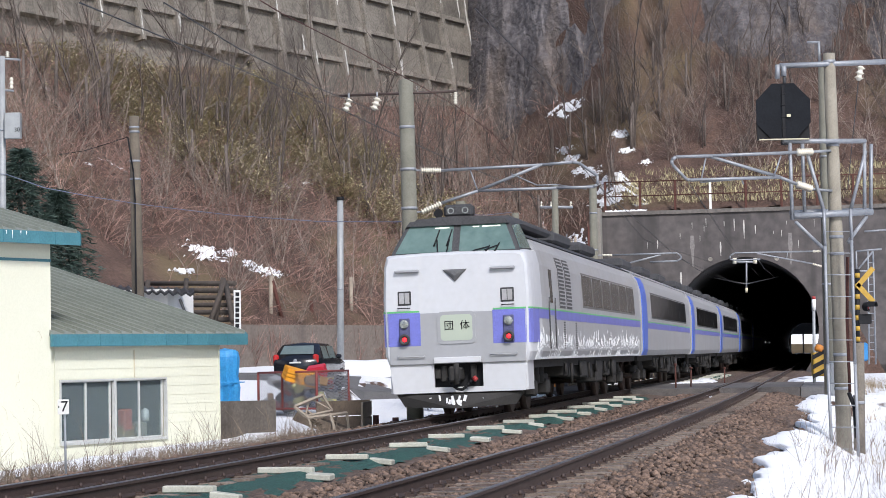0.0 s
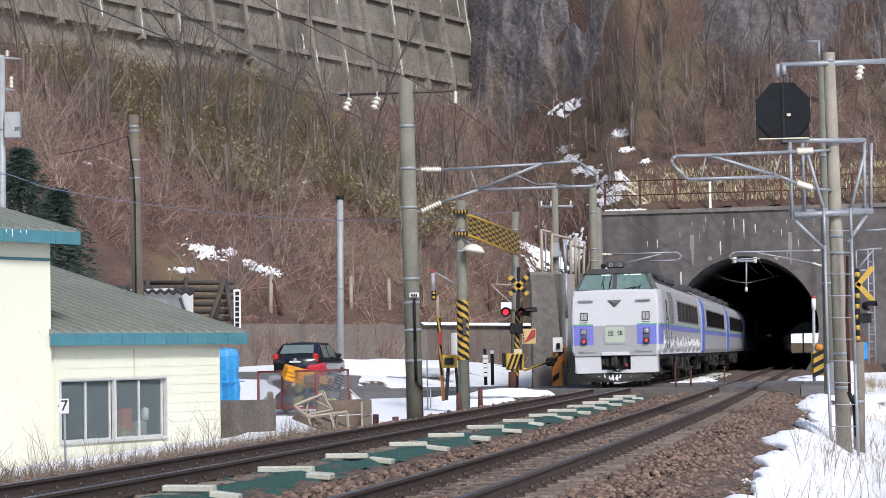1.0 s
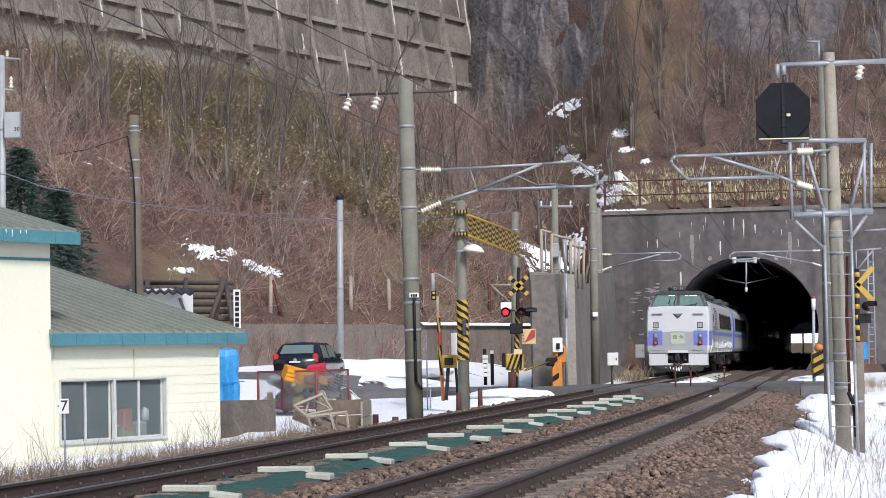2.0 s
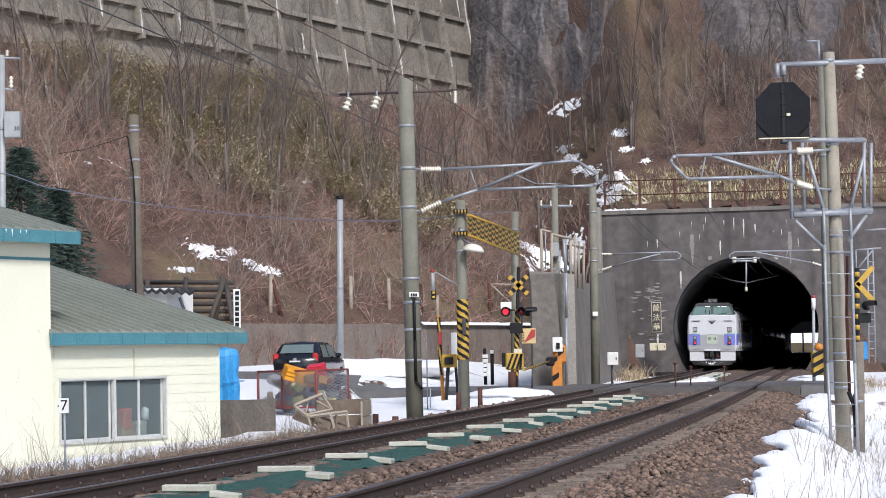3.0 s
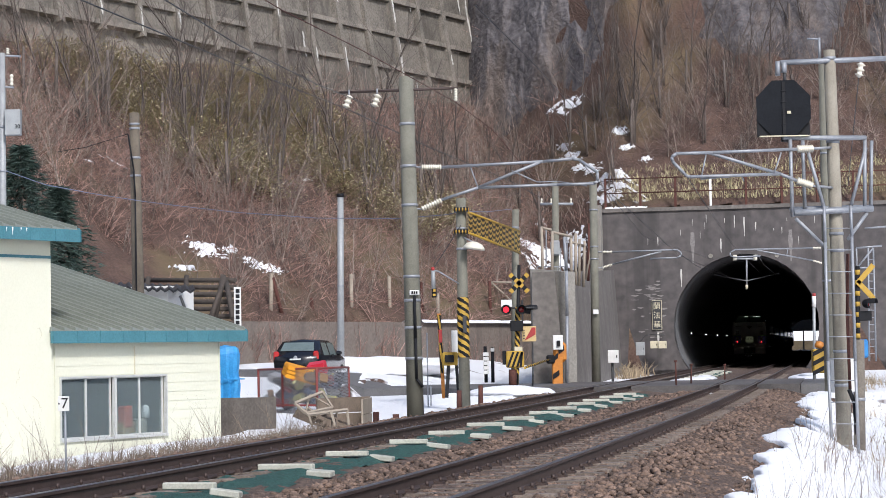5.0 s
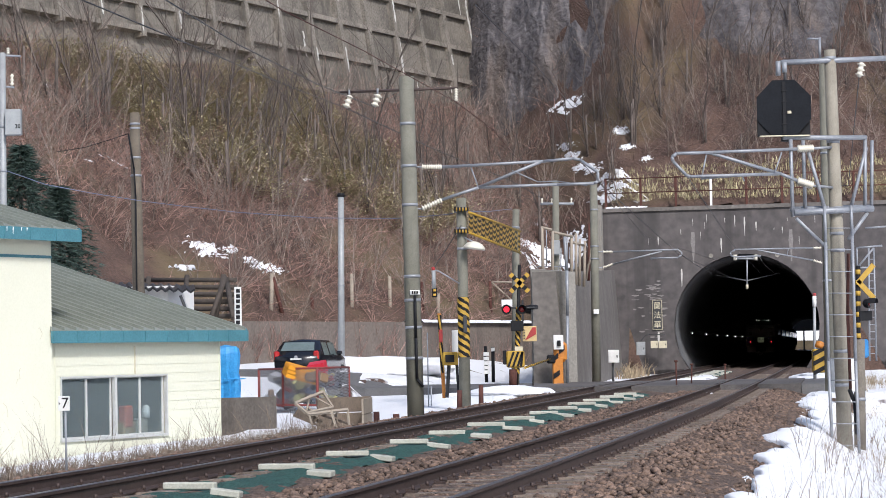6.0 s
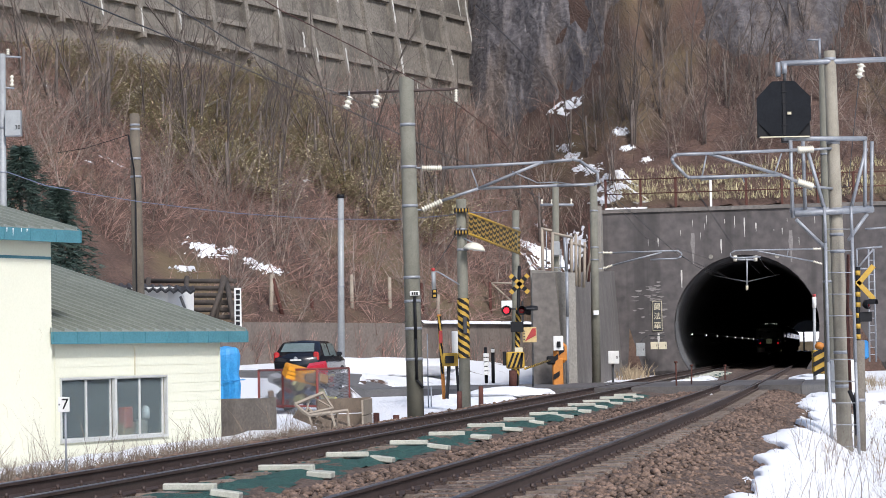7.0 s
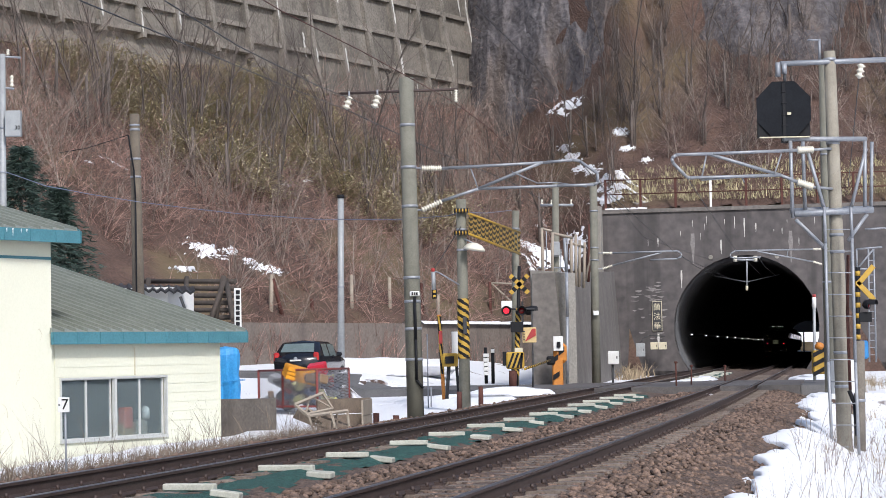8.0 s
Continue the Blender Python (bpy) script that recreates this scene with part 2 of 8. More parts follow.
def ground_material():
    """Leaf litter and dead grass; old snow lies on the flat land and in hollows."""
    m = mat("leaf_litter", (0.145, 0.088, 0.068), (0.05, 0.030, 0.024), 0.95, 0, 0.7, 9, 0.8, 0.15, 0.6)
    t = m.node_tree
    N, Lk = t.nodes, t.links
    b = N["Principled BSDF"]
    src = b.inputs["Base Color"].links[0].from_socket
    geo = N.new("ShaderNodeNewGeometry")
    # dull green bamboo grass in broad patches
    n1 = N.new("ShaderNodeTexNoise")
    n1.inputs["Scale"].default_value = 0.11
    n1.inputs["Detail"].default_value = 6
    Lk.new(geo.outputs["Position"], n1.inputs["Vector"])
    r1 = N.new("ShaderNodeMapRange")
    r1.inputs[1].default_value = 0.52
    r1.inputs[2].default_value = 0.66
    r1.inputs[4].default_value = 0.7
    Lk.new(n1.outputs[0], r1.inputs[0])
    m1 = N.new("ShaderNodeMix")
    m1.data_type = "RGBA"
    Lk.new(r1.outputs[0], m1.inputs["Factor"])
    Lk.new(src, m1.inputs["A"])
    m1.inputs["B"].default_value = (0.17, 0.13, 0.07, 1)
    # snow where the ground is level, with broken edges
    sp = N.new("ShaderNodeSeparateXYZ")
    Lk.new(geo.outputs["Normal"], sp.inputs[0])
    n2 = N.new("ShaderNodeTexNoise")
    n2.inputs["Scale"].default_value = 0.55
    n2.inputs["Detail"].default_value = 7
    Lk.new(geo.outputs["Position"], n2.inputs["Vector"])
    ad = N.new("ShaderNodeMath")
    ad.operation = "MULTIPLY_ADD"
    Lk.new(n2.outputs[0], ad.inputs[0])
    ad.inputs[1].default_value = 0.34
    Lk.new(sp.outputs[2], ad.inputs[2])
    r2 = N.new("ShaderNodeMapRange")
    r2.inputs[1].default_value = 1.08
    r2.inputs[2].default_value = 1.095
    Lk.new(ad.outputs[0], r2.inputs[0])
    m2 = N.new("ShaderNodeMix")
    m2.data_type = "RGBA"
    Lk.new(r2.outputs[0], m2.inputs["Factor"])
    Lk.new(m1.outputs["Result"], m2.inputs["A"])
    m2.inputs["B"].default_value = (0.84, 0.85, 0.88, 1)
    Lk.new(m2.outputs["Result"], b.inputs["Base Color"])
    return m


M_GROUND = ground_material()
ground()


def bank_edge(y):
    """Where the snow on the right shoulder begins, beside the line."""
    return 6.0 + 0.75 * noise.noise(Vector((y * 0.30, 3.3, 0))) + 0.22 * noise.noise(Vector((y * 0.9, 8.1, 0))) + 0.06 * noise.noise(Vector((y * 3.0, 1.1, 0)))


def snow_bank():
    """Old snow on the right shoulder, with a ragged edge towards the stones."""
    bm = BM()
    prev = None
    k = 26
    for y in axis([(8, 64, 0.22)]):
        e = bank_edge(y)
        ring = []
        for j in range(k + 1):
            f = j / k
            n = e + (22 - e) * f ** 2.2
            q = tp(y, n)
            z = -0.33 - 0.68 * sm(6.05, 7.5, n)
            z += 0.07 * min(1, j / 4) + 0.05 * noise.noise(Vector((q.x * 0.9, q.y * 0.9, 2))) + 0.03 * noise.noise(Vector((q.x * 3.1, q.y * 3.1, 6))) + (-0.06 if j == 0 else 0)
            ring.append(bm.verts.new((q.x, q.y, z)))
        if prev:
            for j in range(k):
                bm.faces.new((prev[j], prev[j + 1], ring[j + 1], ring[j])).smooth = True
        prev = ring
    tagged(put("snow_bank", bm, M_SNOW), "ragged bank of old snow beside the ballast", "snow", kind="structure")


snow_bank()


# ================= ballast bed, sleepers, rails =================
def sweep(name, prof, y0, y1, step, mat_, smooth=False, jitter=0.0):
    """A cross-section of (n, z) swept along the line."""
    ys = axis([(y0, y1, step)])
    verts, faces = [], []
    k = len(prof)
    for y in ys:
        for n, z in prof:
            verts.append(tp(y, n, z + (random.uniform(-jitter, jitter) if jitter else 0)))
    for j in range(len(ys) - 1):
        for i in range(k - 1):
            a = j * k + i
            faces.append((a, a + 1, a + k + 1, a + k))
    ob = fast(name, verts, faces, mat_)
    for f in ob.data.polygons:
        f.use_smooth = smooth
    return ob


def track_bed():
    prof = [(-2.75, -0.62), (-2.3, -0.42), (-1.75, -0.2), (-1.2, -0.165), (-0.9, -0.172), (0, -0.182), (0.9, -0.172), (1.2, -0.165), (1.6, -0.21), (1.89, -0.25), (2.2, -0.21),
            (2.6, -0.165), (2.88, -0.172), (3.78, -0.182), (4.68, -0.172), (5.0, -0.165), (5.5, -0.24), (6.0, -0.38), (6.4, -0.62)]
    fine = []
    for (a, za), (b, zb) in zip(prof[:-1], prof[1:]):
        fine += [(a + (b - a) * i / 4, za + (zb - za) * i / 4) for i in range(4)]
    fine.append(prof[-1])
    ob = sweep("ballast_bed", fine, -60, 60, 0.25, M_BALLAST, jitter=0.025)
    tagged(ob, "rust-brown crushed stone ballast under two tracks", "ballast", kind="structure")
    ob = sweep("ballast_bed", fine, 60, 520, 2.0, M_BALLAST)
    tagged(ob, "rust-brown crushed stone ballast running into the tunnel", "ballast", kind="structure")


def rail(n0, name_label):
    """One rail: foot, web and head, the crown polished."""
    prof = [(-0.064, -0.153), (0.064, -0.153), (0.064, -0.14), (0.012, -0.12), (0.008, -0.045), (0.0325, -0.032), (0.0325, -0.006), (0.024, 0.0), (-0.024, 0.0), (-0.0325, -0.006),
            (-0.0325, -0.032), (-0.008, -0.045), (-0.012, -0.12), (-0.064, -0.14)]
    k = len(prof)
    ys = axis([(-60, 90, 0.8), (90, 520, 6)])
    bm = BM()
    prev = None
    base = 0.0 if n0 < 2 else GAP
    for y in ys:
        c = cant(y)
        ring = [bm.verts.new(tp(y, n0 + a, z + c * (n0 - base))) for a, z in prof]
        if prev:
            for i in range(k):
                f = bm.faces.new((prev[i], prev[(i + 1) % k], ring[(i + 1) % k], ring[i]))
                f.material_index = 1 if i in (6, 7, 8) else 0
        prev = ring
    ob = put("rail", bm, [M_RAIL, M_HEAD])
    return tagged(ob, name_label, "rail", "rails of the two tracks", kind="structure")


track_bed()
for n0 in (-RG, RG, GAP - RG, GAP + RG):
    rail(n0, "rust-brown steel rail with a polished head")


def sleepers():
    """Concrete sleepers with rail chairs."""
    bm = BM()
    bm_prism(bm, [(-1.0, -0.3), (1.0, -0.3), (1.0, -0.155), (0.9, -0.146), (0.4, -0.158), (-0.4, -0.158), (-0.9, -0.146), (-1.0, -0.155)], -0.09, 0.09)
    me = put("sleeper", bm, M_SLEEPER)
    mesh = me.data
    bm = BM()
    for n in (-RG, RG):
        for s in (-1, 1):
            bm_box(bm, (n + s * 0.10, 0, -0.145), (0.09, 0.13, 0.03))
            bm_rod(bm, (n + s * 0.11, 0, -0.13), (n + s * 0.11, 0, -0.085), 0.022, 0.018, 6)
            bm_box(bm, (n + s * 0.075, 0, -0.125), (0.06, 0.07, 0.018))
    ch = put("rail_fastening", bm, M_RAIL)
    cmesh = ch.data
    bpy.data.objects.remove(me)
    bpy.data.objects.remove(ch)
    for n0 in (0.0, GAP):
        y = 14.0
        root = thing("track", pose(*tp(40, n0)), "row of concrete sleepers half sunk in brown ballast", "sleepers", "sleepers of the two tracks", "structure")
        inv = root.matrix_basis.inverted()
        while y < 98:
            x, s = cl(y)
            ob = new("sleeper", mesh)
            ob.parent = root
            m = Matrix.Translation(tp(y, n0)) @ Matrix.Rotation(-math.atan(s), 4, "Z") @ Matrix.Rotation(-cant(y), 4, "Y")
            ob.matrix_basis = inv @ m
            o2 = new("rail_fastening", cmesh)
            o2.parent = ob
            y += 0.62


sleepers()


# ================= tunnel =================
TUN_R, TUN_CZ = 4.12, 2.27


def tunnel_outline(r=TUN_R, seg=28):
    """Horseshoe outline around the axis: (n, z)."""
    a0 = math.radians(-36)
    return [(r * math.cos(a0 + (math.pi - 2 * a0) * i / seg), TUN_CZ + r * math.sin(a0 + (math.pi - 2 * a0) * i / seg)) for i in range(seg + 1)]


def along(y, n, z):
    return tp(y, n + TUN_N, z)


def tunnel():
    out = tunnel_outline()
    bm = BM()
    prev = None
    for y in axis([(PORTAL_Y + 0.4, END_Y, 12)]):
        ring = [bm.verts.new(along(y, n, z)) for n, z in out]
        if prev:
            for i in range(len(ring) - 1):
                f = bm.faces.new((prev[i], prev[i + 1], ring[i + 1], ring[i]))
                f.smooth = True
        prev = ring
    ob = put("tunnel_lining", bm, M_LINING)
    so = ob.modifiers.new("thick", "SOLIDIFY")
    so.thickness = 0.4
    so.offset = 1.0
    tagged(ob, "dark sooty concrete lining of a railway tunnel", "tunnel", kind="structure")
    # head wall with the opening through it
    for name, yb, nl, nr, zt, lab in (("portal_wall", PORTAL_Y, -8.1, 11.5, 9.1, "stained grey concrete tunnel portal wall with pale streaks"),
                                      ("wall_far", END_Y, -9.0, 9.0, 9.0, "grey concrete wall round the far tunnel mouth")):
        bm = BM()
        ring = tunnel_outline()
        ring = [(ring[0][0], -0.9)] + ring + [(ring[-1][0], -0.9)]
        outer = []
        for n, z in ring:
            if z < 0.3:
                outer.append((nr if n > 0 else nl, z))
            else:
                dx, dz = n, z - 2.0
                s = min((nr / dx if dx > 0 else nl / dx) if abs(dx) > 1e-6 else 1e9, (zt - 2.0) / dz if dz > 0 else 1e9)
                outer.append((dx * s, 2.0 + dz * s))
        corners = [(nr, zt), (nl, zt)]
        fr = {}
        for d, yy in (("f", yb), ("b", yb + 1.3)):
            fr[d] = ([bm.verts.new(along(yy, n, z)) for n, z in ring], [bm.verts.new(along(yy, n, z)) for n, z in outer], [bm.verts.new(along(yy, n, z)) for n, z in corners])
        for d in ("f", "b"):
            a, o, c = fr[d]
            for i in range(len(a) - 1):
                zi, zj = outer[i], outer[i + 1]
                vs = [a[i], a[i + 1], o[i + 1], o[i]]
                if zi[0] == nr and zj[1] == zt and zi[1] != zt:
                    vs = [a[i], a[i + 1], o[i + 1], c[0], o[i]]
                elif zi[1] == zt and zj[0] == nl and zj[1] != zt:
                    vs = [a[i], a[i + 1], o[i + 1], c[1], o[i]]
                bm.faces.new(vs)
        af, ab = fr["f"][0], fr["b"][0]
        for i in range(len(af) - 1):
            bm.faces.new((af[i], af[i + 1], ab[i + 1], ab[i]))
        cap = [along(yb, nl, zt), along(yb, nr, zt), along(yb + 1.3, nr, zt), along(yb + 1.3, nl, zt)]
        bm.faces.new([bm.verts.new(v) for v in cap])
        for nn in (nl, nr):
            bm.faces.new([bm.verts.new(v) for v in (along(yb, nn, -0.9), along(yb, nn, zt), along(yb + 1.3, nn, zt), along(yb + 1.3, nn, -0.9))])
        tagged(put(name, bm, M_WALLC), lab, "portal wall", kind="structure")


tunnel()


# ================= the train =================
T_WHITE = mat("train_white", (0.57, 0.585, 0.625), (0.48, 0.49, 0.515), 0.35, 0, 1.2, 8, 0.01, mix=1.2, streak=((0.55, 0.55, 0.56), 4.0, 0.6, 0.35))
T_GREY = mat("train_grey", (0.34, 0.35, 0.375), (0.29, 0.295, 0.31), 0.4, 0, 1.2, 8, 0.01, mix=1.2)
T_SIDE = mat("train_side_grey", (0.40, 0.405, 0.425), (0.29, 0.29, 0.30), 0.4, 0, 1.2, 25, 0.02, mix=0.8, streak=((0.27, 0.26, 0.25), 3.0, 0.56, 0.5))
T_BLUE = mat("train_lavender_blue", (0.17, 0.19, 0.58), (0.13, 0.14, 0.44), 0.35, 0, 3, 40, 0.0)
T_DOOR = mat("train_door_blue", (0.08, 0.17, 0.66), (0.06, 0.13, 0.5), 0.35, 0, 3, 40, 0.0)
T_GREEN = mat("train_green_line", (0.13, 0.50, 0.18), None, 0.4, 0, 3, 40, 0.0)
T_ROOF = mat("train_roof_soot", (0.06, 0.06, 0.065), (0.03, 0.03, 0.033), 0.7, 0, 2, 30, 0.1)
T_UNDER = mat("train_underframe", (0.030, 0.028, 0.027), (0.014, 0.013, 0.013), 0.8, 0, 4, 40, 0.3)
T_GLASS = mat("cab_glass", (0.13, 0.195, 0.18), (0.09, 0.145, 0.135), 0.06, 0, 0.8, 6, 0.0, spec=0.8)
T_DARKGL = mat("saloon_glass", (0.045, 0.045, 0.045), (0.03, 0.03, 0.03), 0.08, 0, 1, 8, 0.0, spec=0.6)
T_FRAME = mat("window_rubber", (0.07, 0.07, 0.072), None, 0.6, 0, 6, 50, 0.0)
T_CASE = mat("dull_blue_lamp_case", (0.09, 0.095, 0.20), (0.06, 0.06, 0.13), 0.5, 0, 5, 40, 0.0)
T_SASH = mat("aged_window_frame", (0.17, 0.16, 0.15), (0.11, 0.10, 0.095), 0.6, 0, 6, 50, 0.0)
T_BROWNGL = mat("brown_tinted_glass", (0.085, 0.078, 0.072), (0.055, 0.05, 0.047), 0.12, 0, 1, 8, 0.0, spec=0.5)
T_SNOW = mat("caked_snow", (0.80, 0.81, 0.83), (0.62, 0.63, 0.65), 0.8, 0, 4, 30, 0.1, 0.01)
T_TAIL = glow("tail_lamp_red", (1.0, 0.02, 0.03), 3.0, (0.3, 0.0, 0.0))
T_LENS = mat("lamp_lens", (0.42, 0.45, 0.43), (0.16, 0.17, 0.17), 0.1, 0.3, 12, 60, 0.0)
T_SIGN = glow("lit_sign", (0.72, 0.78, 0.50), 0.05, (0.36, 0.41, 0.35))
T_EMB = mat("emblem_grey", (0.12, 0.12, 0.125), (0.08, 0.08, 0.085), 0.45)
T_GLINT = glow("tube_reflection", (0.95, 1.0, 0.85), 1.0, (0.8, 0.8, 0.8))
CAR_L, PITCH_L = 20.85, 21.3
HALF = [(1.38, 1.00), (1.44, 1.16), (1.45, 2.2), (1.42, 2.80), (1.34, 3.10), (1.20, 3.30), (0.9, 3.47), (0.5, 3.58), (0.0, 3.62)]


def loft(bm, secs, close=True):
    rings = []
    for y, pts in secs:
        rings.append([bm.verts.new((x, y, z)) for x, z in pts])
    k = len(rings[0])
    for a, b in zip(rings[:-1], rings[1:]):
        for i in range(k):
            f = bm.faces.new((a[i], a[(i + 1) % k], b[(i + 1) % k], b[i]))
            f.smooth = False
    bm.faces.new(rings[0][::-1])
    bm.faces.new(rings[-1])


def full(half, sx=1.0, top=None):
    pts = [(x * sx, z if top is None else min(z, top)) for x, z in half]
    return pts + [(-x, z) for x, z in reversed(pts[:-1])]


def side_x(z):
    for (x0, z0), (x1, z1) in zip(HALF[:-1], HALF[1:]):
        if z0 <= z <= z1:
            return x0 + (x1 - x0) * (z - z0) / (z1 - z0)
    return 1.4


def side_panel(bm, y0, y1, z0, z1, s, proud, steps=3):
    """A thin sheet that follows the car side."""
    for i in range(steps):
        za, zb = z0 + (z1 - z0) * i / steps, z0 + (z1 - z0) * (i + 1) / steps
        vs = []
        for z in (za, zb):
            vs.append((s * (side_x(z) + proud), z))
            vs.append((s * (side_x(z) - 0.02), z))
        (xa, z_a), (xb, _), (xc, z_c), (xd, _) = vs
        P = [(xa, y0, z_a), (xa, y1, z_a), (xc, y1, z_c), (xc, y0, z_c), (xb, y0, z_a), (xb, y1, z_a), (xd, y1, z_c), (xd, y0, z_c)]
        v = [bm.verts.new(q) for q in P]
        for f in ((0, 1, 2, 3), (0, 4, 5, 1), (2, 6, 7, 3), (0, 3, 7, 4), (1, 5, 6, 2)):
            bm.faces.new([v[q] for q in f])


def bogie(parent, yc):
    bm = BM()
    for s in (-1, 1):
        bm_box(bm, (s * 0.95, yc, 0.62), (0.16, 2.9, 0.2), bevel=0.03)
        for dy in (-0.9, 0.9):
            bm_box(bm, (s * 1.0, yc + dy, 0.45), (0.26, 0.34, 0.32), bevel=0.05)
            bm_rod(bm, (s * 0.98, yc + dy * 0.4, 0.55), (s * 0.98, yc + dy * 0.4, 0.95), 0.12, 0.12, 10)
    bm_box(bm, (0, yc, 0.6), (1.9, 0.5, 0.25))
    bg = part("bogie", bm, T_UNDER, parent, "sooty black bogie with coil springs")
    for dy in (-1.05, 1.05):
        bm = BM()
        for s in (-1, 1):
            bm_rod(bm, (s * 0.53, yc + dy, 0.43), (s * 0.66, yc + dy, 0.43), 0.43, 0.43, 20)
        bm_rod(bm, (-0.9, yc + dy, 0.43), (0.9, yc + dy, 0.43), 0.08, 0.08, 8)
        part("wheelset", bm, M_RAIL, bg)


def rail_car(cab, label):
    car = thing("rail_car", pose(0, 0, 0), label, "train car", "cars of the train")
    y0 = 1.15 if cab else 0.0
    bm = BM()
    if cab:
        lo = [(x, z) for x, z in HALF if z < 3.0]
        secs = []
        for y, sx, top in ((0.0, 0.915, 2.98), (0.05, 0.945, 3.02), (0.16, 0.968, 3.05), (0.45, 0.99, 3.07), (1.15, 1.0, 3.09)):
            pts = [(x * sx, z) for x, z in lo] + [(1.36 * sx, top - 0.03), (1.26 * sx, top), (0.6 * sx, top + 0.02), (0.0, top + 0.025)]
            secs.append((y, pts + [(-x, z) for x, z in reversed(pts[:-1])]))
        loft(bm, secs)
        part("nose", bm, T_WHITE, car, "white flat-fronted cab nose")
        bm = BM()
    loft(bm, [(y0, full(HALF)), (CAR_L, full(HALF))])
    part("body", bm, T_SIDE, car)
    # sides
    for s in (-1, 1):
        ya = 0.62 if cab else 0.05
        bm = BM()
        side_panel(bm, ya, CAR_L - 0.02, 1.955, 1.985, s, 0.005)
        part("green_line", bm, T_GREEN, car)
        bm = BM()
        side_panel(bm, ya, CAR_L - 0.02, 1.78, 1.955, s, 0.004)
        part("blue_band", bm, T_BLUE, car)
        # saloon windows in one dark band, with pillars
        wy0, wy1, k = (7.6, 19.3, 6) if cab else (3.3, 18.6, 9)
        for i in range(k):
            a = wy0 + (wy1 - wy0) * i / k
            b = wy0 + (wy1 - wy0) * (i + 1) / k
            bm = BM()
            side_panel(bm, a, b, 2.09, 2.86, s, 0.006)
            w = part("window", bm, T_SASH if cab else T_FRAME, car)
            bm = BM()
            side_panel(bm, a + (0.10 if cab else 0.06), b - (0.10 if cab else 0.06), 2.14, 2.81, s, 0.011)
            part("pane", bm, T_BROWNGL if cab else T_DARKGL, w)
        if cab:
            # crew door, seams, engine-room louvres
            bm = BM()
            side_panel(bm, 2.1, 2.86, 1.08, 3.0, s, 0.006)
            d = part("door", bm, T_SIDE, car)
            bm = BM()
            side_panel(bm, 2.32, 2.66, 2.1, 2.75, s, 0.012)
            part("pane", bm, T_DARKGL, d)
            for yy in (2.05, 2.91):
                bm = BM()
                bm_rod(bm, (s * 1.47, yy, 1.2), (s * 1.47, yy, 2.2), 0.012, 0.012, 6)
                part("handrail", bm, T_FRAME, d)
            for a, b, za, zb in ((3.7, 4.6, 2.02, 3.04), (4.8, 5.7, 2.02, 3.04)):
                bm = BM()
                side_panel(bm, a, b, za, zb, s, 0.006, 10)
                lv = part("louvre", bm, T_FRAME, car)
                for j in range(13):
                    z = za + 0.05 + j * (zb - za - 0.08) / 12.5
                    bm = BM()
                    side_panel(bm, a + 0.05, b - 0.05, z, z + 0.026, s, 0.016, 1)
                    part("slat", bm, T_SIDE, lv)
            for a in (4.3, 6.2):
                bm = BM()
                for j in range(12):
                    side_panel(bm, a, a + 0.22, 1.2 + j * 0.047, 1.225 + j * 0.047, s, 0.008, 1)
                part("vent_grille", bm, T_FRAME, car)
        else:
            bm = BM()
            side_panel(bm, 0.04, 1.6, 1.02, 3.22, s, 0.022, 14)
            d = part("door", bm, T_DOOR, car, "blue folding door")
            bm = BM()
            side_panel(bm, 0.85, 1.2, 2.1, 2.8, s, 0.015)
            part("pane", bm, T_DARKGL, d)
    # gangway
    bm = BM()
    bm_box(bm, (0, CAR_L + 0.22, 2.2), (1.3, 0.45, 2.2))
    part("gangway", bm, T_FRAME, car)
    # roof
    bm = BM()
    pr = [(1.21, 3.31), (0.9, 3.48), (0.5, 3.59), (0.0, 3.63)]
    loft(bm, [(y0, [(x, z + 0.012) for x, z in full(pr)] ), (CAR_L - 0.05, [(x, z + 0.012) for x, z in full(pr)])])
    rf = part("roof", bm, T_ROOF if cab else T_SIDE, car)
    for a, b, w, h in (((1.0, 6.5, 1.9, 0.16), (8.5, 11.5, 1.5, 0.26), (13.5, 16.5, 1.5, 0.26)) if cab else ((2.0, 5.0, 1.5, 0.26), (8.5, 12.0, 1.5, 0.26), (15.5, 18.5, 1.5, 0.26))):
        bm = BM()
        bm_box(bm, (0, (a + b) / 2, 3.6 + h / 2), (w, b - a, h), bevel=0.06)
        part("roof_unit", bm, T_ROOF, rf)
    # underframe
    for yc in (3.2, 17.6):
        bogie(car, yc)
    bm = BM()
    bm_box(bm, (0, CAR_L / 2, 0.93), (2.5, CAR_L - 0.5, 0.16))
    uf = part("underframe", bm, T_UNDER, car)
    rs = random.Random(4)
    y = 5.4
    while y < 15.4:
        ln = rs.uniform(0.5, 1.5)
        for s in (-1, 1):
            bm = BM()
            d = rs.uniform(0.3, 0.55)
            bm_box(bm, (s * rs.uniform(0.95, 1.1), y + ln / 2, 0.95 - d / 2), (0.5, ln * 0.85, d), bevel=0.03)
            bm_rod(bm, (s * 1.3, y, 0.9), (s * 1.3, y, rs.uniform(0.4, 0.7)), 0.03, 0.03, 6)
            part("equipment_box", bm, T_UNDER, uf)
        y += ln + rs.uniform(0.05, 0.3)
    return car


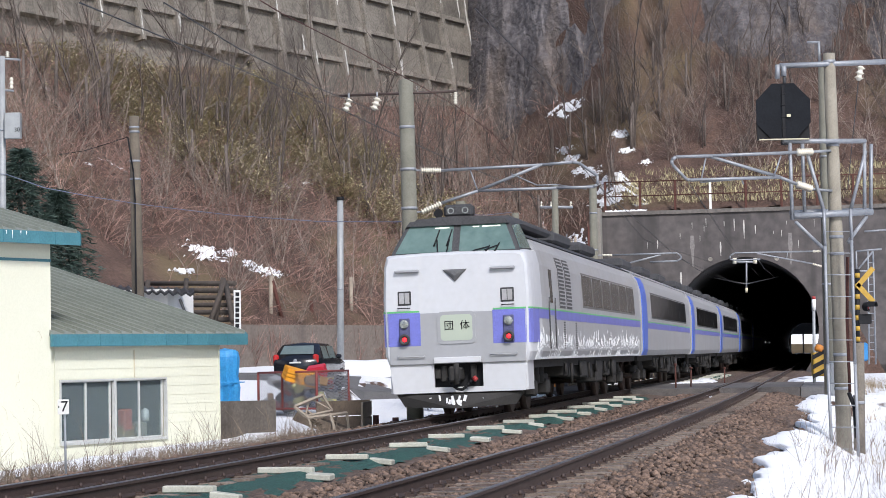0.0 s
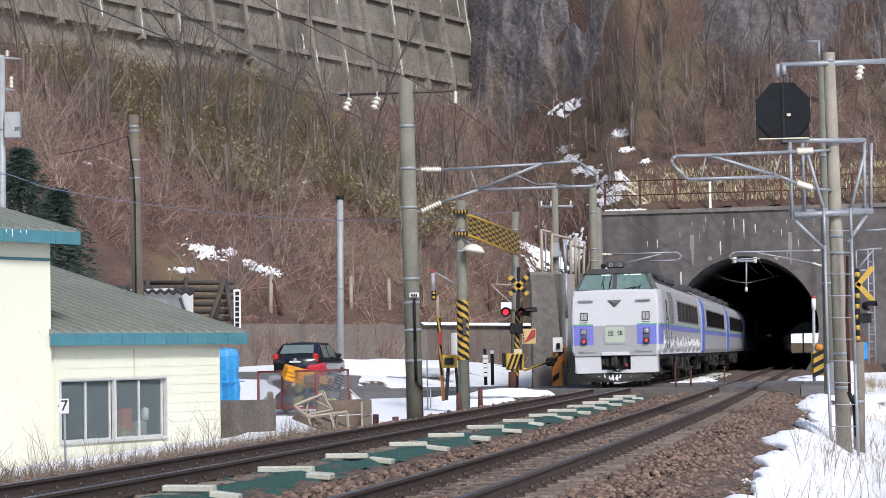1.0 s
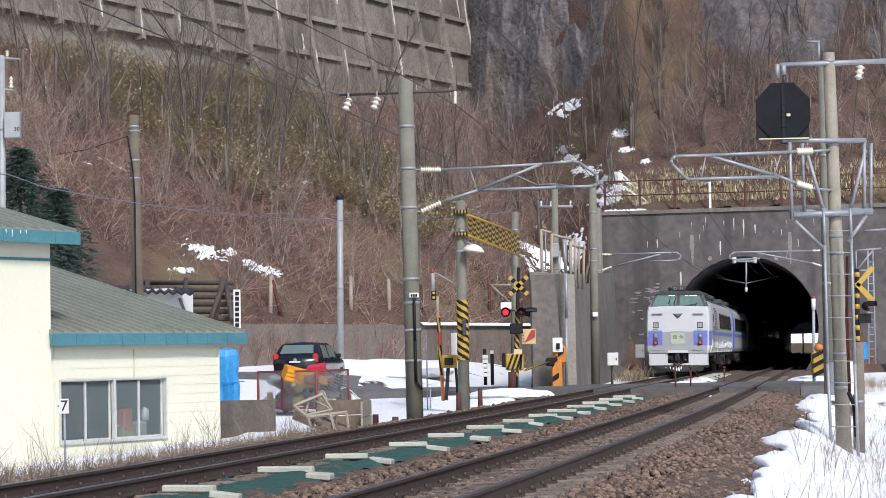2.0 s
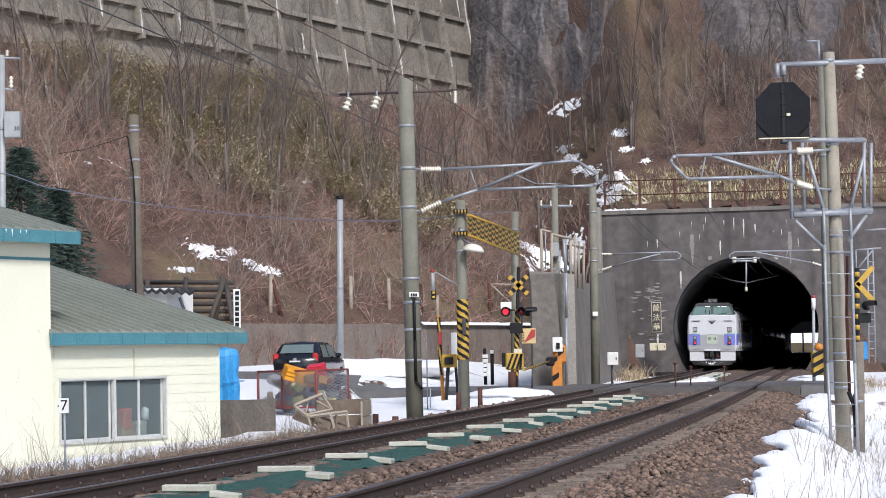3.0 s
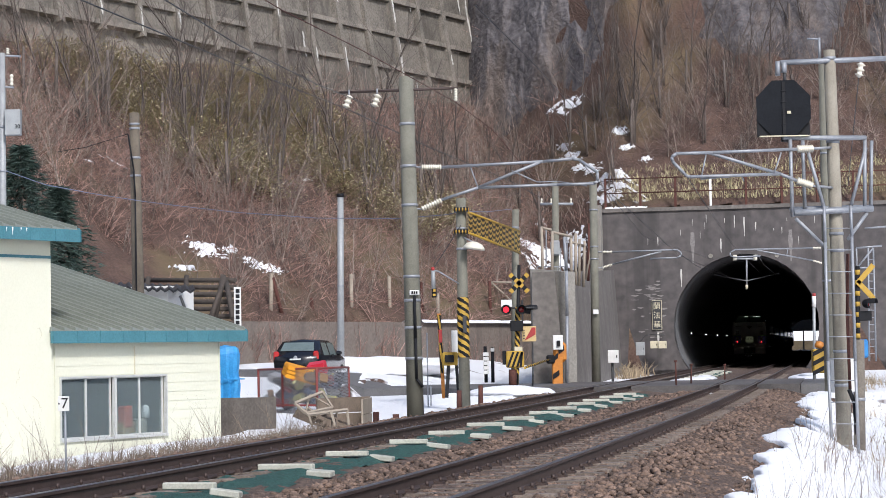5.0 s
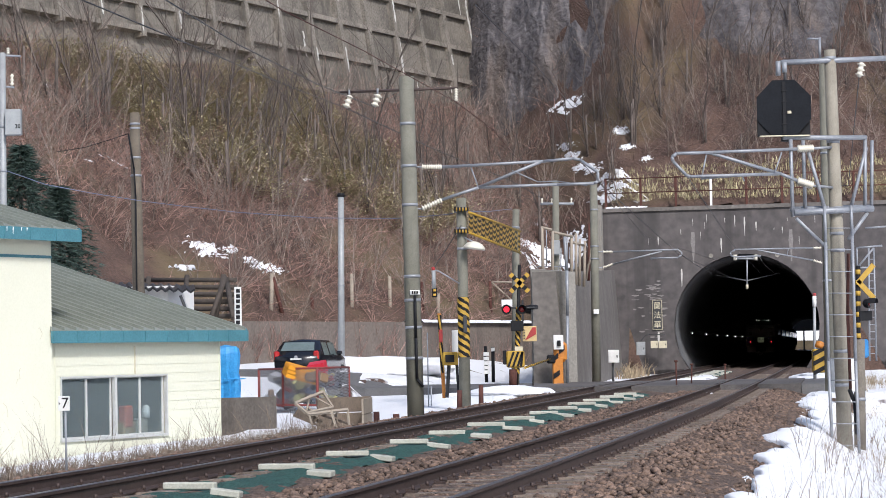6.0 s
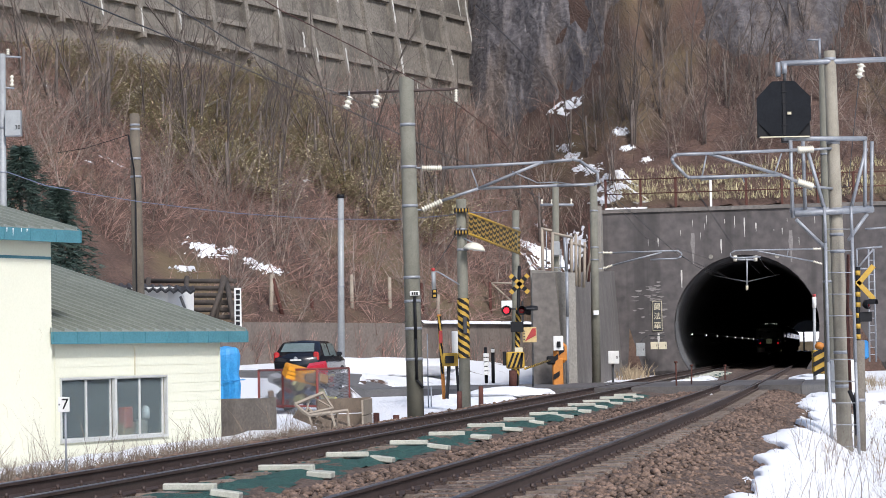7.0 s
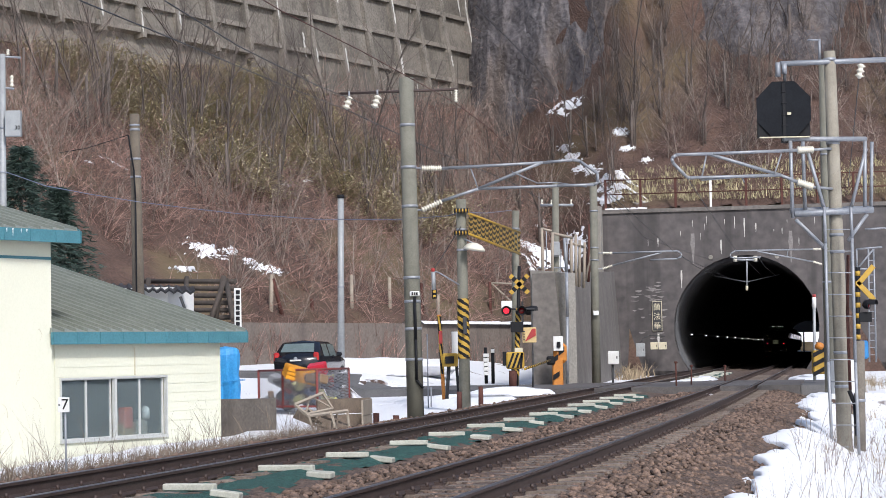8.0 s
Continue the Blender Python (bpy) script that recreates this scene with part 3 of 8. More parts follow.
def text_mesh(name, s, size, mat_, parent, m, depth=0.004, label=""):
    """Letters as a mesh, centred, standing in their own plane."""
    cu = bpy.data.curves.new(name, "FONT")
    cu.body = s
    cu.size = size
    cu.align_x, cu.align_y = "CENTER", "CENTER"
    cu.extrude = depth
    cu.resolution_u = 3
    tmp = bpy.data.objects.new("tmp", cu)
    me = bpy.data.meshes.new_from_object(tmp)
    bpy.data.objects.remove(tmp)
    me.materials.clear()
    me.materials.append(mat_)
    ob = new(name, me)
    ob.parent = parent
    ob.matrix_basis = m
    if label:
        ob["label"] = label
    return ob


def rounded(w, h, r, cx, cz):
    """Outline of a rounded rectangle."""
    out = []
    for k, (sx, sz) in enumerate(((1, -1), (1, 1), (-1, 1), (-1, -1))):
        for i in range(5):
            a = math.radians(-90 + 90 * k + 22.5 * i)
            out.append((cx + sx * (w / 2 - r) + r * math.cos(a), cz + sz * (h / 2 - r) + r * math.sin(a)))
    return out


def cab_front(car):
    """Everything on the flat face, which lies at y = 0."""
    # grey lower face and blue corner fields
    bm = BM()
    bm_box(bm, (0, -0.002, 1.46), (2.56, 0.03, 0.95), bevel=0.008)
    part("lower_face", bm, T_GREY, car)
    for s in (-1, 1):
        bm = BM()
        bm_box(bm, (s * 0.985, -0.006, 1.64), (0.61, 0.032, 0.62), bevel=0.006)
        # the field wraps round the corner
        P0 = [(1.29, -0.006), (1.365, 0.05), (1.405, 0.18), (1.43, 0.45), (1.45, 0.66)]
        for (xa, ya), (xb, yb) in zip(P0[:-1], P0[1:]):
            quad(bm, (s * (xa + 0.008), ya, 1.33), (s * (xb + 0.008), yb, 1.33), (s * (xb + 0.012), yb, 1.95), (s * (xa + 0.012), ya, 1.95))
        part("blue_field", bm, T_BLUE, car, "lavender blue painted field")
        bm = BM()
        for (xa, ya), (xb, yb) in zip([(0.68, -0.024)] + P0[:-1], P0):
            quad(bm, (s * (xa + 0.012), ya - 0.003, 1.955), (s * (xb + 0.012), yb - 0.003, 1.955), (s * (xb + 0.012), yb - 0.003, 1.985), (s * (xa + 0.012), ya - 0.003, 1.985))
        part("green_line", bm, T_GREEN, car)
        # lamp case
        bm = BM()
        bm_box(bm, (s * 0.98, -0.03, 1.6), (0.2, 0.05, 0.5), bevel=0.015)
        lc = part("lamp_case", bm, T_CASE, car)
        bm = BM()
        bm_lathe(bm, [(0.085, 0.0), (0.085, 0.03), (0.06, 0.045), (0.0, 0.05)], (s * 0.98, -0.05, 1.74), (0, -1, 0), 18)
        part("headlight", bm, T_LENS, lc, "round clear headlight")
        bm = BM()
        bm_lathe(bm, [(0.105, 0.0), (0.105, 0.05), (0.07, 0.06), (0.055, 0.02)], (s * 0.98, -0.05, 1.455), (0, -1, 0), 18)
        part("lamp_rim", bm, M_GREY, lc)
        bm = BM()
        bm_lathe(bm, [(0.045, 0.0), (0.04, 0.03), (0.022, 0.038), (0.0, 0.04)], (s * 0.98, -0.055, 1.455), (0, -1, 0), 18)
        part("tail_lamp", bm, T_TAIL, lc, "glowing red tail lamp")
        bm = BM()
        bm_tube(bm, [(s * 0.98 - 0.11, -0.02, 2.04), (s * 0.98 - 0.11, -0.06, 2.04), (s * 0.98 + 0.11, -0.06, 2.04), (s * 0.98 + 0.11, -0.02, 2.04)], 0.012, 6)
        part("grab_bar", bm, M_GREY, car)
        # small window plate
        bm = BM()
        bm_box(bm, (s * 0.97, -0.005, 2.225), (0.25, 0.03, 0.26), bevel=0.01)
        w = part("marker_window", bm, M_GREY, car)
        for dx in (-0.052, 0.052):
            bm = BM()
            bm_box(bm, (s * 0.97 + dx, -0.014, 2.225), (0.088, 0.03, 0.2))
            part("pane", bm, T_SIDE, w)
        # step and lower rail
        bm = BM()
        bm_box(bm, (s * 0.90, -0.04, 2.725), (0.46, 0.09, 0.05), bevel=0.012)
        part("step_bar", bm, T_GREY, car)
        bm = BM()
        bm_tube(bm, [(s * 1.12, 0.0, 1.15), (s * 1.12, -0.06, 1.13), (s * 0.62, -0.06, 1.13), (s * 0.62, 0.0, 1.15)], 0.011, 6)
        part("foot_rail", bm, T_GREY, car)
        # skirt
        bm = BM()
        bm_prism(bm, [(s * 0.46, 0.45), (s * 1.24, 0.45), (s * 1.30, 1.0), (s * 0.46, 1.0)], 0.03, 0.10)
        bm_box(bm, (s * 1.27, 0.45, 0.73), (0.05, 0.72, 0.54))
        part("skirt", bm, T_WHITE, car, "white skirt plate")
    bm = BM()
    bm_box(bm, (0, 0.06, 0.5), (0.94, 0.05, 0.1))
    part("skirt_sill", bm, T_WHITE, car)
    bm = BM()
    bm_box(bm, (0, 0.25, 0.78), (0.95, 0.12, 0.5))
    part("coupler_recess", bm, M_BLACK, car)
    bm = BM()
    bm_box(bm, (0, -0.03, 0.79), (0.17, 0.5, 0.24), bevel=0.03)
    bm_box(bm, (-0.03, -0.25, 0.79), (0.2, 0.16, 0.30), bevel=0.04)
    bm_rod(bm, (0.02, -0.3, 0.6), (0.02, -0.3, 1.0), 0.05, 0.05, 8)
    for dx, h in ((-0.28, 0.3), (0.27, 0.32), (-0.4, 0.2)):
        bm_box(bm, (dx, 0.1, 0.8), (0.11, 0.1, h), bevel=0.02)
    part("coupler", bm, T_UNDER, car, "dark steel coupler with hoses")
    bm = BM()
    pts = [Vector((-0.2 + 0.5 * i / 12, -0.08, 0.72 - 0.22 * math.sin(math.pi * i / 12))) for i in range(13)]
    bm_tube(bm, pts, 0.028, 8)
    part("hose", bm, M_BLACK, car)
    bm = BM()
    bm_rod(bm, (0.3, -0.09, 0.72), (0.36, -0.1, 0.66), 0.045, 0.045, 8)
    part("hose_plug", bm, M_RED, car)
    bm = BM()
    bm_box(bm, (0, -0.04, 1.05), (0.88, 0.09, 0.11), bevel=0.01)
    part("coupler_cover", bm, T_WHITE, car)
    # snow plough under the skirt
    bm = BM()
    bm_prism(bm, [(-1.05, 0.20), (1.05, 0.20), (1.2, 0.44), (-1.2, 0.44)], 0.12, 0.2)
    quad(bm, (0, -0.3, 0.16), (1.05, 0.1, 0.2), (1.15, 0.12, 0.42), (0, -0.12, 0.42))
    quad(bm, (0, -0.3, 0.16), (-1.05, 0.1, 0.2), (-1.15, 0.12, 0.42), (0, -0.12, 0.42))
    part("snow_plough", bm, T_UNDER, car, "black snow plough caked with slush")
    bm = BM()
    rs = random.Random(2)
    for i in range(16):
        x = rs.gauss(0, 0.3)
        yy = -0.3 + 0.4 * abs(x) - 0.015
        bm_box(bm, (x, yy + 0.06, rs.uniform(0.2, 0.36)), (rs.uniform(0.02, 0.06), 0.03, rs.uniform(0.04, 0.14)), Matrix.Rotation(rs.uniform(-0.4, 0.4), 3, "Y"))
    part("slush", bm, T_SNOW, car)["kind"] = "stuff"
    # destination sign
    bm = BM()
    bm_prism(bm, rounded(0.72, 0.60, 0.09, 0, 1.65), -0.035, 0.01)
    sg = part("destination_sign", bm, T_GREY, car, "lit destination sign in a rounded frame")
    bm = BM()
    bm_prism(bm, rounded(0.60, 0.48, 0.07, 0, 1.65), -0.04, 0.0)
    part("sign_glass", bm, T_SIGN, sg)
    up = pose(0, 0, 0, 90, 0, 0)
    for dx, ch in ((-0.14, "\u56e3"), (0.16, "\u4f53")):
        text_mesh("sign_letter", ch, 0.19, M_BLACK, sg, pose(dx, -0.044, 1.68) @ up)
    # emblem
    bm = BM()
    quad(bm, (-0.23, -0.02, 2.73), (-0.10, -0.05, 2.70), (0.0, -0.07, 2.61), (0.0, -0.02, 2.50))
    quad(bm, (0.23, -0.02, 2.73), (0.10, -0.05, 2.70), (0.0, -0.07, 2.61), (0.0, -0.02, 2.50))
    quad(bm, (-0.23, -0.02, 2.73), (-0.10, -0.05, 2.70), (0.10, -0.05, 2.70), (0.23, -0.02, 2.73))
    quad(bm, (-0.10, -0.05, 2.70), (0.0, -0.07, 2.61), (0.0, -0.07, 2.61001), (0.10, -0.05, 2.70))
    part("emblem", bm, T_EMB, car, "grey winged emblem")
    # windscreen
    B = [(-1.22, 0.12, 3.04), (1.22, 0.12, 3.04), (1.3, 1.15, 3.06), (-1.3, 1.15, 3.06)]
    U = [(-0.98, 0.5, 3.60), (0.98, 0.5, 3.60), (1.05, 1.15, 3.64), (-1.05, 1.15, 3.64)]
    bm = BM()
    b = [bm.verts.new(v) for v in B]
    u = [bm.verts.new(v) for v in U]
    for i in range(4):
        bm.faces.new((b[i], b[(i + 1) % 4], u[(i + 1) % 4], u[i]))
    bm.faces.new(u)
    bm.faces.new(b[::-1])
    cabin = part("cab", bm, T_ROOF, car)

    def pane(a, b_, c, d, inset, off):
        ps = [Vector(q) for q in (a, b_, c, d)]
        mid = sum(ps, Vector()) / 4
        nrm = (ps[1] - ps[0]).cross(ps[3] - ps[0]).normalized() * off
        return [p + (mid - p).normalized() * inset + nrm for p in ps]
    lo = lambda f: Vector(B[0]).lerp(Vector(B[1]), f)
    hi = lambda f: Vector(U[0]).lerp(Vector(U[1]), f)
    for f0, f1 in ((0.015, 0.488), (0.512, 0.985)):
        bm = BM()
        P1 = pane(lo(f0), lo(f1), hi(f1), hi(f0), 0.05, 0.012)
        P2 = pane(lo(f0), lo(f1), hi(f1), hi(f0), 0.05, -0.01)
        bm.faces.new([bm.verts.new(v) for v in P1])
        for i in range(4):
            quad(bm, P1[i], P1[(i + 1) % 4], P2[(i + 1) % 4], P2[i])
        part("windscreen", bm, T_GLASS, cabin, "greenish windscreen pane")
    for i, j in ((1, 2), (3, 0)):
        bm = BM()
        P1 = pane(B[i], B[j], U[j], U[i], 0.10, 0.012)
        bm.faces.new([bm.verts.new(v) for v in P1])
        P2 = pane(B[i], B[j], U[j], U[i], 0.10, -0.01)
        for k in range(4):
            quad(bm, P1[k], P1[(k + 1) % 4], P2[(k + 1) % 4], P2[k])
        part("side_window", bm, T_GLASS, cabin)
    # glowing bars on the windscreen stand in for reflected ceiling strip lights
    for xa, xb in ((-0.42, -0.15), (0.30, 0.42), (0.48, 0.82)):
        bm = BM()
        y, z = 0.42, 3.52
        bm_box(bm, ((xa + xb) / 2, 0.425, 3.535), (xb - xa, 0.02, 0.018))
        part("cab_light_reflection", bm, T_GLINT, cabin)
    # wipers
    for x0, x1, z1 in ((-0.33, -0.36, 3.5), (-0.16, -0.12, 3.5), (0.34, 0.62, 3.16), (0.55, 0.8, 3.2)):
        bm = BM()
        def on(x, z):
            w = (z - 3.04) / 0.56
            return Vector((x, 0.12 + 0.38 * w - 0.04, z))
        bm_rod(bm, on(x0, 3.07), on(x1, (z1 + 3.07) / 2 + 0.02), 0.013, 0.01, 6)
        bm_rod(bm, on(x1 - 0.05, (z1 + 3.07) / 2 - 0.1), on(x1 + 0.03, z1), 0.016, 0.012, 6)
        part("wiper", bm, M_BLACK, cabin)
    # roof edge, lamps, horn
    bm = BM()
    loft(bm, [(0.42, [(0.98, 3.58), (0.9, 3.67), (0.5, 3.73), (0, 3.75), (-0.5, 3.73), (-0.9, 3.67), (-0.98, 3.58)]), (1.3, [(1.12, 3.58), (1.0, 3.70), (0.5, 3.76), (0, 3.78), (-0.5, 3.76), (-1.0, 3.70), (-1.12, 3.58)])])
    vis = part("visor", bm, T_ROOF, cabin)
    bm = BM()
    bm_box(bm, (0, 0.72, 3.86), (0.56, 0.3, 0.24), bevel=0.05)
    lb = part("lamp_box", bm, T_ROOF, car, "black roof lamp box with two lenses")
    for dx in (-0.12, 0.12):
        bm = BM()
        bm_lathe(bm, [(0.065, 0), (0.065, 0.012), (0.05, 0.006), (0, 0.0)], (dx * 1.15, 0.575, 3.86), (0, -1, 0), 16)
        part("lens", bm, T_LENS, lb)
    bm = BM()
    bm_lathe(bm, [(0.03, 0), (0.03, 0.2), (0.09, 0.3)], (-0.38, 0.9, 3.82), (0, -1, 0), 12)
    part("horn", bm, M_BLACK, car)


TRAIN = []


def train():
    tail = rail_car(True, "white and grey diesel car with blue fields and flat cab end")
    mid = rail_car(False, "grey diesel trailer car with blue door and green line")
    TRAIN.append(tail)
    TRAIN.append(mid)
    for i in range(4):
        TRAIN.append(copy_thing(mid, pose(0, 0, 0)))
    cab_front(tail)
    # slush thrown along the lower side of the last car
    rs = random.Random(7)
    bm = BM()
    y = 0.5
    while y < 20.6:
        d = rs.uniform(0.03, 0.08)
        top = max(0.06, 0.24 + 0.15 * noise.noise(Vector((y * 0.9, 2, 0))) + 0.10 * noise.noise(Vector((y * 3.5, 5, 0))) + rs.gauss(0, 0.035))
        side_panel(bm, y, y + d, 1.01, 1.01 + top, 1, 0.006, 1)
        y += d
    for i in range(260):
        y = rs.uniform(0.5, 20.6)
        z = 1.25 + abs(rs.gauss(0, 0.12))
        side_panel(bm, y, y + rs.uniform(0.015, 0.04), z, z + rs.uniform(0.04, 0.14), 1, 0.006, 1)
    part("caked_slush", bm, T_SNOW, tail, "white slush thrown on the lower side")["kind"] = "stuff"


train()
S0, SPEED = 30.479, 27.939
_tab = [(Y_A + 2.0 + 0.5 * i) for i in range(1000)]
_arc = [0.0]
for _a, _b in zip(_tab[:-1], _tab[1:]):
    _arc.append(_arc[-1] + math.hypot(_b - _a, cl(_b)[0] - cl(_a)[0]))


def y_at(s):
    return float(np.interp(s, _arc, _tab))


def car_pose(s):
    """The car whose rear face has run s metres: it stands on its two bogies."""
    ya, yb = y_at(s + 3.2), y_at(s + 17.6)
    a, b = tp(ya, 0), tp(yb, 0)
    d = (b - a).normalized()
    c = (cant(ya) + cant(yb)) / 2 if s > 60 else cant(ya)
    o = a - d * 3.2
    return pose(o.x, o.y, 0.0, 0, -math.degrees(c), -math.degrees(math.atan2(d.x, d.y)))


# ================= walls beside the line =================
def vec(*a):
    return [Vector(v) for v in a]


def slab_wall(name, a, b, z0, za, zb, th, mat_, label, category="wall", back=0.0):
    """An upright wall from a to b, its top falling from za to zb; back: how far the top leans away."""
    a, b = Vector((a[0], a[1], 0)), Vector((b[0], b[1], 0))
    d = (b - a).normalized()
    n = Vector((-d.y, d.x, 0))
    bm = BM()
    k = 12
    prev = None
    for i in range(k + 1):
        p = a.lerp(b, i / k)
        z1 = za + (zb - za) * i / k
        ring = [bm.verts.new(v) for v in (p + Vector((0, 0, z0)), p + n * back + Vector((0, 0, z1)), p + n * (back + th) + Vector((0, 0, z1)), p + n * (back + th) + Vector((0, 0, z0)))]
        if prev:
            for j in range(4):
                bm.faces.new((prev[j], prev[(j + 1) % 4], ring[(j + 1) % 4], ring[j]))
        else:
            bm.faces.new(ring)
        prev = ring
    bm.faces.new(prev[::-1])
    return tagged(put(name, bm, mat_), label, category, kind="structure")


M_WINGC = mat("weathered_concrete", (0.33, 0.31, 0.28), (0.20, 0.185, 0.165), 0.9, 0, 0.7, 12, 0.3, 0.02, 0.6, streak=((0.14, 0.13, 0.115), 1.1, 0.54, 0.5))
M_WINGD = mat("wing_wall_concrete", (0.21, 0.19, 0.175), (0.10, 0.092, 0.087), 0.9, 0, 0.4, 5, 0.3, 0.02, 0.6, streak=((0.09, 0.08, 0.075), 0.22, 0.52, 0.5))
M_GRID = mat("frame_concrete", (0.28, 0.25, 0.215), (0.10, 0.09, 0.078), 0.9, 0, 0.8, 10, 0.3, 0.03, 0.6, streak=((0.08, 0.075, 0.065), 1.6, 0.54, 0.55))
# low retaining wall along the foot of the hill, wing walls at the tunnel
M_FOOTC = mat("brown_stained_concrete", (0.215, 0.18, 0.155), (0.12, 0.098, 0.085), 0.9, 0, 0.5, 9, 0.3, 0.02, 0.6, streak=((0.085, 0.068, 0.06), 0.9, 0.52, 0.55))
slab_wall("wall_foot", (-19.0, 68.1), (6.0, 111.4), -0.8, 2.55, 2.5, 1.7, M_FOOTC, "weathered grey concrete retaining wall at the hill foot", back=0.15)
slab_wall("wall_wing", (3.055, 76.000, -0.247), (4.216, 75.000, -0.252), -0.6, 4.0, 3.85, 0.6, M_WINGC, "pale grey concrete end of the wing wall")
# long face of the wing wall, in a darker concrete than its end
slab_wall("wall_wing", (4.216, 75.000, -0.252), (10.1, 122.9), -0.6, 3.85, 5.6, 0.8, M_WINGD, "dark streaked concrete wing wall beside the track", back=0.35)
bm = BM()
bm_box(bm, (0, 0, 2.9), (0.62, 1.0, 6.2), bevel=0.03)
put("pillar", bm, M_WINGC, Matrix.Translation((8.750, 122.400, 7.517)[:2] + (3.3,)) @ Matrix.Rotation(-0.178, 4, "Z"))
tagged(bpy.data.objects["pillar"], "pale concrete edge pillar of the tunnel portal", "pillar", kind="structure")
# snow lying on the wall tops
def snow_strip(a, b, z0, z1, w, seed):
    rs = random.Random(seed)
    bm = BM()
    prev = None
    k = 60
    a, b = Vector((a[0], a[1], 0)), Vector((b[0], b[1], 0))
    n = Vector((-(b - a).normalized().y, (b - a).normalized().x, 0))
    for i in range(k + 1):
        p = a.lerp(b, i / k)
        z = z0 + (z1 - z0) * i / k
        h = max(0.01, 0.10 + 0.10 * noise.noise(Vector((i * 0.3, seed, 0))))
        ring = [bm.verts.new(p + n * (w * u) + Vector((0, 0, z + (h if 0 < j < 3 else -0.03)))) for j, u in enumerate((-0.05, 0.1, 0.85, 1.0))]
        if prev:
            for j in range(3):
                bm.faces.new((prev[j], prev[j + 1], ring[j + 1], ring[j])).smooth = True
        prev = ring
    return tagged(put("snow_ridge", bm, M_SNOW), "ridge of old snow on top of a wall", "snow", kind="structure")


snow_strip((-1.0, 99.3), (6.0, 111.4), 2.53, 2.5, 1.2, 3)
M_LIME = mat("lime_stain", (0.62, 0.61, 0.58), (0.4, 0.39, 0.37), 0.9, 0, 8, 40, 0.1)


M_FLAKE = mat("efflorescence_pilaster_grey", (0.27, 0.25, 0.245), (0.15, 0.14, 0.138), 0.9, 0, 5, 30, 0.1)


def lime(n, z1, z0, w, stain=None):
    bm = BM()
    vs = []
    for i in range(7):
        f = i / 6
        ww = 0.6 * w * (0.35 + 0.65 * math.sin(math.pi * min(1, f + 0.2))) * (1 + 0.5 * noise.noise(Vector((n * 3, f * 4, 0))))
        z = z1 + (z0 - z1) * f
        vs.append((bm.verts.new(along(PORTAL_Y - 0.008, n - ww, z)), bm.verts.new(along(PORTAL_Y - 0.008, n + ww * 0.8, z))))
    for a, b in zip(vs[:-1], vs[1:]):
        bm.faces.new((a[0], a[1], b[1], b[0]))
    return tagged(put("pale_portal_mark", bm, stain or M_LIME), "pale mark on the portal concrete, for lime and pilaster strips", "stain", "lime streaks", kind="structure")


for n, z1, z0, w in ((-2.1, 8.7, 8.2, 0.03), (-0.5, 8.6, 7.9, 0.05), (0.05, 8.5, 7.4, 0.07), (0.7, 8.2, 7.7, 0.07), (-1.3, 7.3, 6.5, 0.09), (-4.9, 7.5, 7.0, 0.06), (-3.6, 5.6, 4.6, 0.10), (-5.0, 2.0, 1.2, 0.12)):
    lime(n, z1, z0, w)


# pale flaking patches low on the portal beside the mouth, drip marks along its top
rs = random.Random(41)
for i in range(46):
    z = rs.uniform(1.6, 5.0)
    lime(-4.55 - 0.10 * abs(z - 2.3) - abs(rs.gauss(0, 1.0)), z + rs.uniform(0.02, 0.12), z, rs.uniform(0.12, 0.5), M_FLAKE)
# two pale pilaster strips, drawn with the lime streak shape
for n, z1, z0, w in ((-2.9, 7.7, 5.9, 0.22), (2.65, 7.7, 5.9, 0.22)):
    lime(n, z1, z0, w, M_FLAKE)
for i in range(12):
    z = rs.uniform(7.2, 8.6)
    lime(rs.uniform(-6.5, 5.0), z, z - rs.uniform(0.1, 0.45), rs.uniform(0.02, 0.045))


# railing over the portal
M_RUST = mat("rusty_iron", (0.12, 0.045, 0.035), (0.06, 0.025, 0.02), 0.85, 0.2, 8, 60, 0.2)
def portal_railing():
    rl = thing("railing", Matrix.Translation(along(PORTAL_Y + 0.3, 0, 9.1)), "rust-red iron railing on top of the tunnel portal", "railing")
    inv = rl.matrix_basis.inverted()
    for i in range(10):
        n = -7.9 + i * 2.02
        bm = BM()
        p = inv @ along(PORTAL_Y + 0.3, n, 9.08)
        bm_box(bm, p + Vector((0, 0, 0.95)), (0.13, 0.13, 1.9))
        part("post", bm, M_RUST if i != 3 else M_WHITE, rl)
    for z in (10.93, 10.1):
        bm = BM()
        bm_rod(bm, inv @ along(PORTAL_Y + 0.24, -7.95, z), inv @ along(PORTAL_Y + 0.24, 10.4, z), 0.035, 0.035, 6)
        part("top_rail", bm, M_RUST, rl)


portal_railing()
slab_wall("wall_coping", along(PORTAL_Y - 0.12, -8.15, 0), along(PORTAL_Y - 0.12, 11.55, 0), 8.98, 9.2, 9.2, 0.5, M_WINGD, "concrete coping with thin snow on the portal")
snow_strip(along(PORTAL_Y + 0.0, -7.9, 0), along(PORTAL_Y + 0.0, -5.5, 0), 9.2, 9.2, 1.2, 8)

